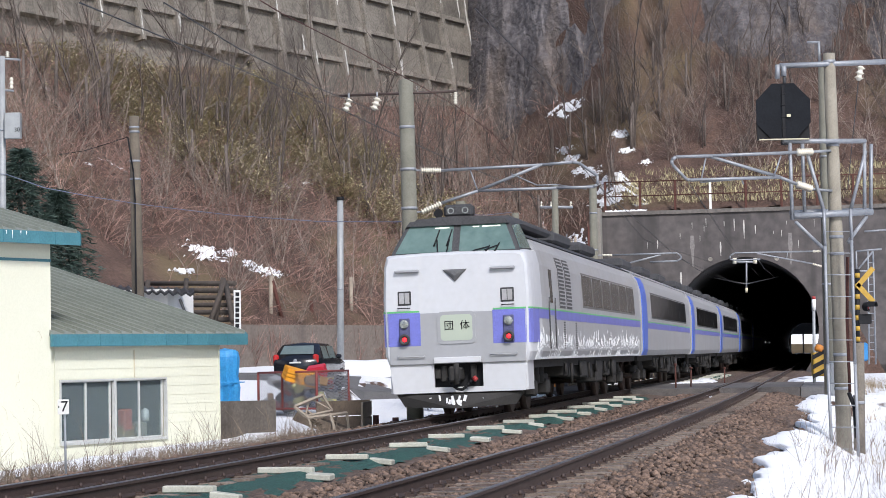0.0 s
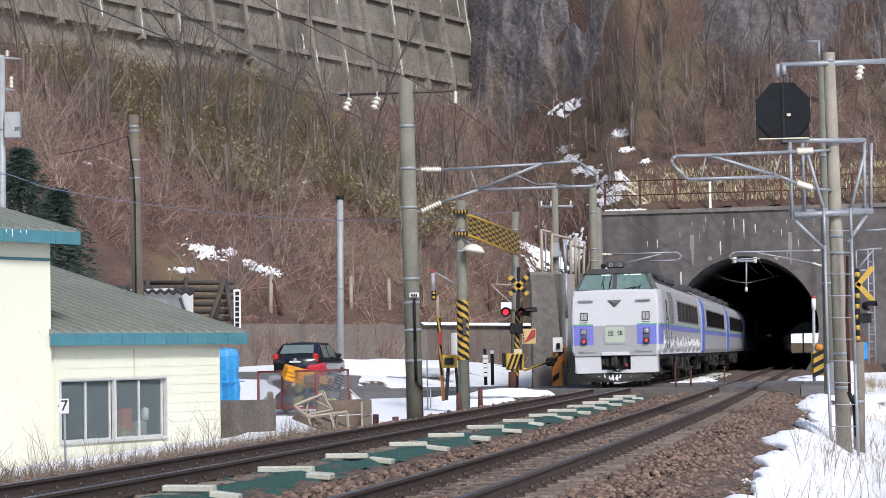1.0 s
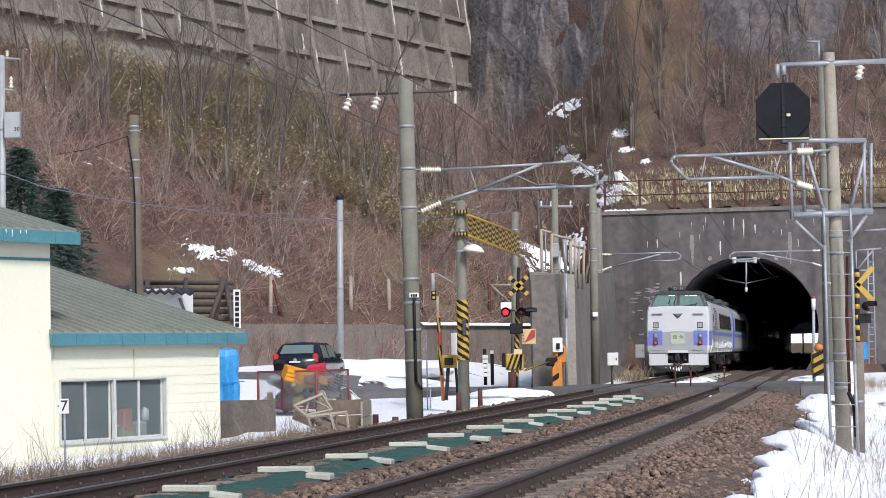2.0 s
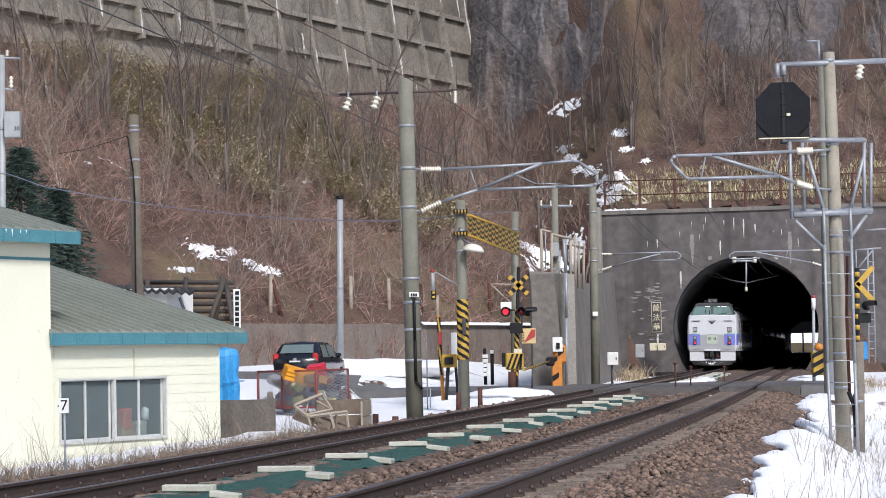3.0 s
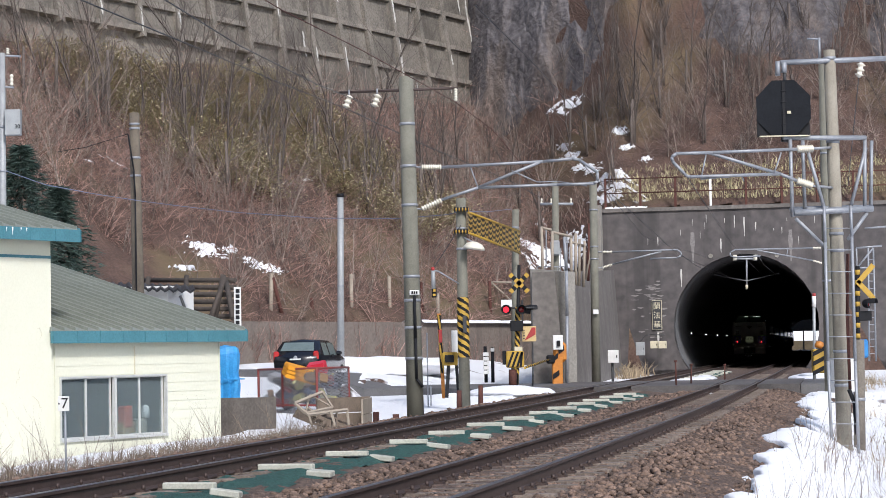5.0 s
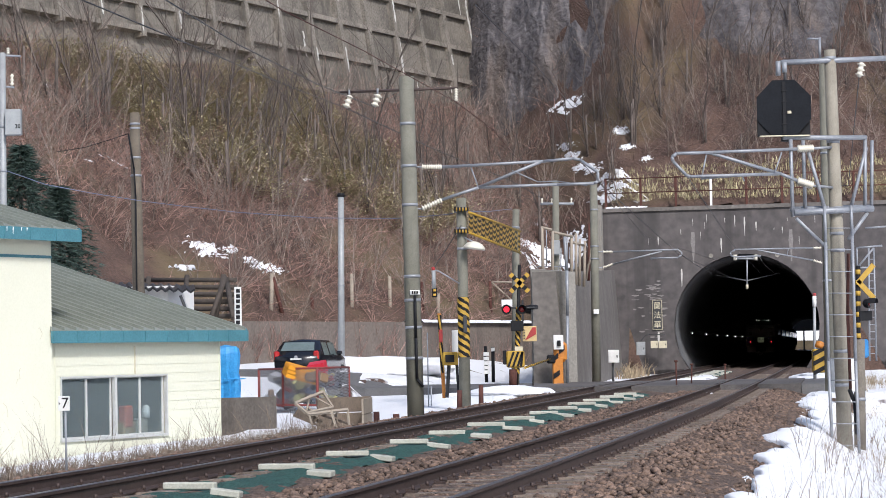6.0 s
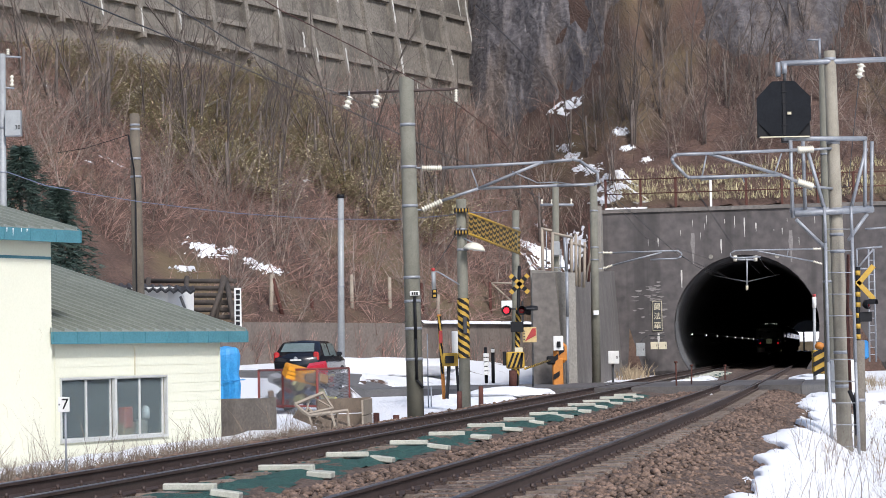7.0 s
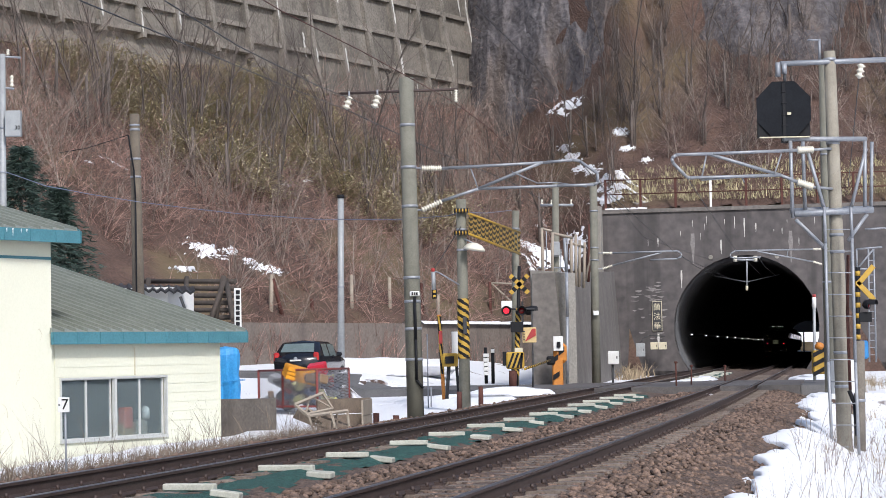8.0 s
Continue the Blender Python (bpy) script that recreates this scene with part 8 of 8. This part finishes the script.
# ================= plants =================
def bare_plant(rs, h, stems, spread, twig, top=2, lift=0.06, thick=1.0):
    """A leafless shrub: crooked stems with side twigs, as verts and faces of three-sided rods."""
    V, F = [], []

    def rod(a, b, r0, r1):
        d = (b - a)
        s = d.cross(Vector((0.3, 0.7, 0.2))).normalized()
        t = d.cross(s).normalized()
        k = len(V)
        for p_, r in ((a, r0), (b, r1)):
            for ang in (0, 2.1, 4.2):
                V.append(p_ + s * (r * math.cos(ang)) + t * (r * math.sin(ang)))
        for i in range(3):
            F.append((k + i, k + (i + 1) % 3, k + 3 + (i + 1) % 3, k + 3 + i))

    def grow(p, d, L, r, lv):
        segs = 4 if lv == 0 else 3 if top > 1 else 2
        for i in range(segs):
            d = (d + Vector((rs.gauss(0, 0.16), rs.gauss(0, 0.16), lift + rs.gauss(0, 0.08)))).normalized()
            q = p + d * (L / segs)
            r2 = r * (0.78 if i < segs - 1 else 0.4)
            rod(p, q, r, r2)
            if lv < top:
                for _ in range(twig if lv == 0 else 1):
                    dd = (d + Vector((rs.gauss(0, 0.6), rs.gauss(0, 0.6), rs.uniform(-0.1, 0.6)))).normalized()
                    grow(p.lerp(q, rs.random()), dd, L * rs.uniform(0.3, 0.5), r2 * 0.55, lv + 1 if lv else 1 + (rs.random() < 0.35))
            p, r = q, r2
    for _ in range(stems):
        d = Vector((rs.gauss(0, spread), rs.gauss(0, spread), 1)).normalized()
        grow(Vector((rs.gauss(0, 0.15), rs.gauss(0, 0.15), -0.2)), d, h * rs.uniform(0.6, 1.1), (0.012 + 0.0065 * h) * thick, 0)
    return np.array([tuple(v) for v in V], dtype=float), F


def scatter(name, kinds, spots, mat_, label, cat):
    """Many turned and scaled plants as one object."""
    VV, FF, base = [], [], 0
    for (x, y, z, s, a, k) in spots:
        v, f = kinds[k % len(kinds)]
        c, si = math.cos(a), math.sin(a)
        w = np.empty_like(v)
        w[:, 0] = (v[:, 0] * c - v[:, 1] * si) * s + x
        w[:, 1] = (v[:, 0] * si + v[:, 1] * c) * s + y
        w[:, 2] = v[:, 2] * s + z
        VV.append(w)
        FF.append(np.array(f, dtype=np.int64) + base)
        base += len(v)
    V = np.concatenate(VV)
    F = np.concatenate(FF)
    me = bpy.data.meshes.new(name)
    me.vertices.add(len(V))
    me.vertices.foreach_set("co", V.ravel())
    m = F.shape[1]
    me.loops.add(F.size)
    me.loops.foreach_set("vertex_index", F.ravel().astype(np.int32))
    me.polygons.add(len(F))
    me.polygons.foreach_set("loop_start", np.arange(0, F.size, m, dtype=np.int32))
    me.polygons.foreach_set("loop_total", np.full(len(F), m, dtype=np.int32))
    me.update()
    me.materials.append(mat_)
    return tagged(new(name, me), label, cat, kind="stuff")


M_TWIG = mat("red_brown_twig", (0.42, 0.275, 0.23), (0.17, 0.095, 0.08), 0.85, 0, 0.4, 8, 0.0, rnd=0.6, island=True)
M_TWIG2 = mat("grey_brown_branch", (0.36, 0.295, 0.25), (0.14, 0.105, 0.09), 0.85, 0, 0.4, 8, 0.0, rnd=0.35, island=True)
# darker twig colour tones down the strong sunlight above the tunnel
M_TWIG_DIM = mat("dimmed_brown_twig", (0.29, 0.205, 0.185), (0.12, 0.08, 0.072), 0.85, 0, 0.4, 8, 0.0, rnd=0.5, island=True)
M_SASA = mat("bamboo_grass", (0.52, 0.46, 0.28), (0.32, 0.28, 0.165), 0.7, 0, 0.5, 8, 0.0, rnd=0.4, island=True)


def seen(x, y, z, m=0.02):
    """True for places on the slope that lie open to the valley side used here."""
    return -0.215 - m < x / y < 0.215 + m and (z - 1.15) / y < 0.19


def hillside():
    rs = random.Random(77)
    low = [bare_plant(rs, rs.choice((0.9, 1.3, 1.9)), 5, rs.choice((0.7, 1.1, 1.6)), 1 + _ % 2, 1, rs.choice((-0.2, -0.1, 0.0)), 0.72) for _ in range(10)]
    sap = [bare_plant(rs, 3.8, 2, 0.42, 3, 2, 0.03, 0.75) for _ in range(6)]
    s1, s2, s3 = [], [], []
    tries = 0
    while len(s1) < 3700 and tries < 60000:
        tries += 1
        y = rs.uniform(88, 178)
        x = rs.uniform(-0.225, 0.225) * y
        h = hill_z(x, y)
        if h < 2.4 or not seen(x, y, h):
            continue
        w = (x + 7.7) * -0.866 + (y - 90) * 0.5
        inlat = 19.2 < w < 26 and x < 4
        if inlat and rs.random() < 0.85:
            continue
        if 122 < y < 125.5 and offset(x, y) > -8:
            continue
        rock = (0.3 < x < 13 and -1.5 < y - cliff_line(x) < 9) or (14 < x and 0.5 < y - cliff_line_right(x) < 7)
        if rock and rs.random() < 0.55:
            continue
        z = ground_z(x, y)
        if any(abs(x - a) < c_ and -d_ - 1.5 < y - b < d_ for a, b, c_, d_ in SNOW_AT) and rs.random() < 0.8:
            continue
        s1.append((x, y, z, rs.uniform(0.6, 1.6), rs.uniform(0, 6.28), rs.randrange(10)))
        if rs.random() < (0.24 if y > 120 and x > 0 else 0.12):
            s2.append((x, y, z, rs.uniform(0.6, 1.35), rs.uniform(0, 6.28), rs.randrange(6)))
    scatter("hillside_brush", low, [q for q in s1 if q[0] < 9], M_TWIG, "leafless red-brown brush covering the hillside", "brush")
    scatter("hillside_brush", low, [q for q in s1 if q[0] >= 9], M_TWIG_DIM, "leafless grey-brown brush above the tunnel, dimmed in colour", "brush")
    scatter("hillside_saplings", sap, s2, M_TWIG2, "leafless grey-brown saplings on the hillside", "saplings")
    # dull green bamboo grass in patches
    V, F = [], []
    blades = []
    for _ in range(5):
        v, f = [], []
        for i in range(60):
            a = rs.uniform(0, 6.28)
            b = Vector((rs.gauss(0, 0.5), rs.gauss(0, 0.5), rs.uniform(0.1, 0.8)))
            d = Vector((math.cos(a), math.sin(a), rs.uniform(-0.5, 0.5))) * rs.uniform(0.12, 0.26)
            s = d.cross(Vector((0, 0, 1))).normalized() * 0.03
            k = len(v)
            v += [tuple(b), tuple(b + d * 0.5 + s), tuple(b + d), tuple(b + d * 0.5 - s)]
            f.append((k, k + 1, k + 2, k + 3))
        blades.append((np.array(v), f))
    spots = []
    tries = 0
    patches = (((-13.808, 109.050, 13.595), 4.0), ((-10.572, 111.150, 12.292), 4.5), ((-7.912, 115.000, 12.009), 4.0), ((-18.977, 107.500, 16.380), 3.0), ((-15.485, 107.750, 14.198), 3.5), ((-2.894, 119.500, 10.431), 4.0), ((-10.300, 122.350, 16.310), 4.0), ((-4.235, 112.650, 8.738), 3.0), ((-11.553, 103.950, 10.226), 3.0))
    while len(spots) < 1900 and tries < 200000:
        tries += 1
        y = rs.uniform(90, 170)
        x = rs.uniform(-0.22, 0.215) * y
        h = hill_z(x, y)
        if h < 2.6 or not seen(x, y, h):
            continue
        d = min(math.hypot(x - c[0], y - c[1]) / r for c, r in patches)
        if d + 0.9 * noise.noise(Vector((x * 0.3 + 3, y * 0.3, 2.0))) > 1.05:
            continue
        w = (x + 7.7) * -0.866 + (y - 90) * 0.5
        if 19.2 < w < 26 and x < 4:
            continue
        spots.append((x, y, ground_z(x, y) + 0.05, rs.uniform(0.8, 1.6), rs.uniform(0, 6.28), rs.randrange(5)))
    scatter("bamboo_grass", blades, spots, M_SASA, "dull yellow-green bamboo grass in patches on the slope", "bamboo grass")


hillside()


M_BARK = mat("grey_bark", (0.17, 0.14, 0.125), (0.07, 0.055, 0.048), 0.9, 0, 1, 20, 0.1)


def bare_tree(x, y, h, seed):
    rs = random.Random(seed)
    t = thing("bare_tree", pose(x, y, ground_z(x, y)), "tall leafless tree with fine grey-brown branches", "tree", "bare trees on the slope")
    v, f = bare_plant(rs, h, 1, 0.14, 5, 2, 0.05, 0.95)
    me = bpy.data.meshes.new("crown")
    me.from_pydata([tuple(q) for q in v], [], f)
    me.materials.append(M_BARK)
    o = new("crown", me)
    o.parent = t
    bm = BM()
    bm_rod(bm, (0, 0, -0.4), (rs.uniform(-0.1, 0.1), 0, h * 0.3), 0.025 + 0.0075 * h, 0.015 + 0.005 * h, 8)
    part("trunk", bm, M_BARK, t)


rs = random.Random(50)
for px, Y in ((-0.115, 108), (-0.105, 109), (-0.09, 112), (-0.098, 107), (-0.155, 101), (-0.06, 117), (-0.045, 118), (-0.035, 120), (-0.02, 120), (0.0, 122), (0.012, 128), (0.03, 131), (0.045, 128), (0.06, 135), (0.075, 134), (0.09, 133), (0.1, 136), (0.115, 134), (0.125, 136), (0.14, 135), (0.155, 134), (0.17, 136), (0.185, 133), (0.2, 135), (-0.18, 100), (-0.13, 104), (0.105, 140), (0.15, 139), (0.08, 128), (-0.075, 113), (-0.07, 116), (-0.052, 119), (-0.085, 110), (-0.12, 105), (-0.14, 103), (-0.028, 122), (-0.012, 124), (0.005, 126), (0.022, 134), (0.036, 132), (0.052, 136), (0.068, 133), (0.083, 139), (0.132, 139), (0.163, 138), (0.178, 138), (0.193, 137), (-0.165, 99), (-0.195, 98)):
    bare_tree(px * Y, Y, rs.uniform(5.5, 10.5), rs.randrange(9999))
for i in range(62):
    Y = rs.uniform(127, 138) if i < 34 else rs.uniform(100, 120)
    px = rs.uniform(0.068, 0.212) if i < 34 else (Y - 117) / 145 - 0.03 + rs.gauss(0, 0.02)
    if abs(px) < 0.215:
        bare_tree(px * Y, Y, rs.uniform(4.5, 10.0), rs.randrange(9999))


def conifer(base, h, seed):
    """A dark conifer: trunk and drooping tiers of small needle sprays."""
    rs = random.Random(seed)
    t = thing("conifer", Matrix.Translation(base), "dark green conifer beside the house", "tree")
    bm = BM()
    bm_rod(bm, (0, 0, -0.5), (0, 0, h * 0.97), 0.16, 0.02, 8)
    part("trunk", bm, M_LOG, t)
    v, f = [], []
    n = 2600
    for i in range(n):
        g = rs.random() ** 0.8
        z = h * (0.12 + 0.86 * g)
        R = (1 - g) * h * 0.48 + 0.2
        a = rs.uniform(0, 6.28)
        r = R * rs.uniform(0.25, 1.0) * (0.75 + 0.35 * math.sin(5 * a + 9 * g))
        c = Vector((r * math.cos(a), r * math.sin(a), z - 0.28 * r))
        d = Vector((math.cos(a), math.sin(a), -0.25))
        for k2 in range(5):
            dd = (d + Vector((rs.gauss(0, 0.5), rs.gauss(0, 0.5), rs.gauss(0, 0.3)))).normalized() * rs.uniform(0.18, 0.4)
            s = dd.cross(Vector((rs.gauss(0, 1), rs.gauss(0, 1), 1))).normalized() * 0.022
            k = len(v)
            v += [tuple(c - s), tuple(c + s), tuple(c + dd)]
            f.append((k, k + 1, k + 2))
    me = bpy.data.meshes.new("crown")
    me.from_pydata(v, [], f)
    me.materials.append(M_NEEDLE)
    o = new("crown", me)
    o.parent = t


M_NEEDLE = mat("dark_needles", (0.055, 0.092, 0.075), (0.025, 0.045, 0.037), 0.7, 0, 1, 10, 0.0, rnd=0.4, island=True)
conifer((-13.755, 70.000, 1.105), 7.2, 4)
conifer((-12.9, 72.000, 1.082), 6.0, 6)


def dry_grass():
    """Dead grass along the rail, at the wall foot and on the right bank, one stuff each."""
    rs = random.Random(15)

    def blade_set(n, h, spread, w):
        out = []
        for _ in range(5):
            v, f = [], []
            for i in range(n):
                b = Vector((rs.gauss(0, spread), rs.gauss(0, spread), -0.05))
                d = Vector((rs.gauss(0, 0.28), rs.gauss(0, 0.28), 1)).normalized() * h * rs.uniform(0.5, 1.1)
                bend = Vector((rs.gauss(0, 0.22), rs.gauss(0, 0.22), -0.06)) * h
                a = rs.uniform(0, 3.14)
                s = Vector((math.cos(a), math.sin(a), 0)) * w
                k = len(v)
                v += [tuple(b - s), tuple(b + s), tuple(b + d * 0.6 + s * 0.7), tuple(b + d * 0.6 - s * 0.7), tuple(b + d + bend + s * 0.1), tuple(b + d + bend - s * 0.1)]
                f += [(k, k + 1, k + 2, k + 3), (k + 3, k + 2, k + 4, k + 5)]
            out.append((np.array(v), f))
        return out
    g1 = blade_set(12, 0.42, 0.10, 0.006)
    g2 = blade_set(16, 0.6, 0.22, 0.016)
    g3 = blade_set(14, 0.36, 0.3, 0.018)
    spots = []
    for i in range(900):
        y = rs.uniform(18, 41)
        n = -2.25 - abs(rs.gauss(0, 0.55))
        q = tp(y, n)
        if (q.x + 7.01) * 0.841 - (q.y - 39.0) * 0.542 < 0.35 and y < 44:
            continue
        spots.append((q.x, q.y, max(ground_z(q.x, q.y), -0.42), rs.uniform(0.4, 1.0) * (1.3 if y < 26 else 1.0), rs.uniform(0, 6.28), rs.randrange(5)))
    scatter("dry_grass", g1, spots, M_WEED, "dry grey-brown grass along the track", "grass")
    spots = []
    for i in range(420):
        y = rs.uniform(82, 117)
        q = tp(y, rs.uniform(-6.5, -3.6))
        if q.x < 4.6 + (q.y - 75) * 0.118 + 0.5:
            continue
        spots.append((q.x, q.y, ground_z(q.x, q.y), rs.uniform(0.9, 1.9), rs.uniform(0, 6.28), rs.randrange(5)))
    scatter("dry_grass", g2, spots, M_STRAW, "pale dry grass tufts at the foot of the wing wall", "grass")
    spots = []
    for i in range(520):
        y = rs.uniform(19, 90)
        n = rs.uniform(6.5, 12.0)
        q = tp(y, n)
        spots.append((q.x, q.y, ground_z(q.x, q.y), rs.uniform(0.5, 1.5), rs.uniform(0, 6.28), rs.randrange(5)))
    scatter("dry_grass", g1, spots, M_STRAW, "dry stalks standing in the snow of the bank", "grass")
    spots = []
    for i in range(430):
        q = along(PORTAL_Y + rs.uniform(1.4, 4.4), rs.uniform(-7.6, 11.0), 0)
        spots.append((q.x, q.y, ground_z(q.x, q.y), rs.uniform(0.5, 1.6), rs.uniform(0, 6.28), rs.randrange(5)))
    scatter("dry_grass", g3, spots, M_SASA, "pale dry grass on the bench above the portal", "grass")
    tw = [bare_plant(rs, 1.1, 3, 0.3, 2, 1, 0.06, 0.4) for _ in range(4)]
    spots = []
    for i in range(110):
        y = rs.uniform(19, 44)
        q = tp(y, rs.uniform(6.5, 9.5))
        spots.append((q.x, q.y, ground_z(q.x, q.y), rs.uniform(0.5, 1.1), rs.uniform(0, 6.28), rs.randrange(4)))
    for i in range(170):
        y = rs.uniform(18, 41)
        q = tp(y, -2.5 - rs.random() * 0.8)
        spots.append((q.x, q.y, max(ground_z(q.x, q.y), -0.42), rs.uniform(0.25, 0.6) if i % 9 else 0.9, rs.uniform(0, 6.28), rs.randrange(4)))
    scatter("track_weeds", tw, spots, M_WEED, "bare brown weed stalks beside the track", "weeds")
    spots = []
    br = [bare_plant(rs, 2.4, 6, 0.35, 2, 1) for _ in range(4)]
    for i in range(150):
        f = rs.random()
        q = Vector((-20.0, 68.7, 0)).lerp(Vector((5.0, 112.0, 0)), f) + Vector((0.87, -0.5, 0)) * rs.uniform(0.1, 1.2)
        if q.x < -13:
            continue
        spots.append((q.x, q.y, ground_z(q.x, q.y), rs.uniform(0.35, 0.9), rs.uniform(0, 6.28), rs.randrange(4)))
    scatter("foot_brush", br, spots, M_TWIG, "leafless brush in front of the retaining wall", "brush")


dry_grass()


def ballast_stones():
    """Loose crushed stones on the bed, nearest the line's edge."""
    rs = random.Random(66)
    kinds = []
    for _ in range(8):
        bm = BM()
        bmesh.ops.create_icosphere(bm, subdivisions=1, radius=1.0)
        s = (rs.uniform(0.8, 1.3), rs.uniform(0.7, 1.0), rs.uniform(0.5, 0.8))
        for v in bm.verts:
            v.co = Vector((v.co.x * s[0], v.co.y * s[1], v.co.z * s[2])) * rs.uniform(0.62, 1.25)
        bm.verts.ensure_lookup_table()
        kinds.append((np.array([tuple(v.co) for v in bm.verts]), [tuple(v.index for v in f.verts) for f in bm.faces]))
        bm.free()
    spots = []
    for i in range(22000):
        y = 14 + 50 * rs.random() ** 1.25
        n = rs.choice((rs.uniform(1.7, 2.85), rs.uniform(4.8, 6.5), rs.uniform(4.85, 6.4), rs.uniform(-2.2, 6.3), rs.uniform(-2.4, -1.0)))
        if 0.7 < n < 1.75 or n > bank_edge(y) + 0.02:
            continue
        z = -0.17 + (-0.06 if 1.6 < n < 2.2 else 0) - 0.24 * sm(5.1, 6.2, n) - 0.3 * sm(6.1, 6.9, n) - 0.3 * sm(-1.7, -2.4, n)
        near = abs(n - (-RG)) < 0.1 or abs(n - RG) < 0.1 or abs(n - GAP + RG) < 0.1 or abs(n - GAP - RG) < 0.1
        if near:
            continue
        q = tp(y, n)
        on_sl = abs(n) < 1.0 or abs(n - GAP) < 1.0
        spots.append((q.x, q.y, z + (rs.uniform(-0.015, 0.02) if not on_sl else rs.uniform(-0.04, -0.018)), rs.uniform(0.025, 0.06), rs.uniform(0, 6.28), rs.randrange(8)))
    # stones packed between the sleepers
    for n0, count in ((GAP, 7500), (0.0, 3000)):
        for i in range(count):
            y = 15 + 35 * rs.random() ** 1.5
            if not 0.12 < (y - 14.0) % 0.62 < 0.5:
                continue
            n = rs.uniform(-1.0, 1.0)
            if abs(abs(n) - RG) < 0.09:
                continue
            q = tp(y, n0 + n)
            spots.append((q.x, q.y, -0.178 + cant(y) * n + rs.uniform(-0.012, 0.014), rs.uniform(0.025, 0.05), rs.uniform(0, 6.28), rs.randrange(8)))
    scatter("ballast_stones", kinds, spots, M_STONE, "loose rust-brown crushed stones on the track bed", "stones")
    for n, y, sx, sy in ((1.8, 75.5, 0.9, 0.9), (2.0, 66, 0.5, 0.5), (1.6, 86, 0.6, 1.0), (6.3, 84, 1.2, 2.5), (5.9, 78, 0.8, 1.2), (1.3, 92, 0.4, 0.8), (3.2, 60.0, 0.2, 0.3), (-2.8, 64, 1.3, 1.3)):
        bm = BM()
        bmesh.ops.create_icosphere(bm, subdivisions=3, radius=1.0)
        for v in bm.verts:
            k = 1 + 0.35 * noise.noise(v.co * 1.7 + Vector((y, 0, 0)))
            v.co = Vector((v.co.x * sx * k, v.co.y * sy * k, v.co.z * 0.22 * min(sx, 1) * k))
        tagged(put("snow_patch", bm, M_SNOW, Matrix.Translation(tp(y, n, -0.16))), "small heap of old snow beside the track", "snow", "snow patches", kind="structure")


ballast_stones()
for x, y, z, sx, sy, sz in ((-3.5, 81.0, 0.55, 2.6, 2.0, 0.5), (-1.5, 82.5, 0.55, 2.0, 1.6, 0.36), (0.6, 66.5, -0.35, 1.3, 0.8, 0.22)):
    bm = BM()
    bmesh.ops.create_icosphere(bm, subdivisions=4, radius=1.0)
    for v in bm.verts:
        k = 1 + 0.3 * noise.noise(v.co * 1.5 + Vector((x, 0, 0))) + 0.08 * noise.noise(v.co * 6)
        v.co = Vector((v.co.x * sx * k, v.co.y * sy * k, v.co.z * sz * k))
    for f in bm.faces:
        f.smooth = True
    tagged(put("snow_heap", bm, M_SNOW, pose(x, y, z)), "ploughed heap of old snow beside the yard road", "snow heap", "snow heaps", kind="structure")


def motions():
    for k, car in enumerate(TRAIN):
        walk(car, [(t * 0.25, car_pose(S0 + SPEED * t * 0.25 + PITCH_L * k)) for t in range(33)])


motions()
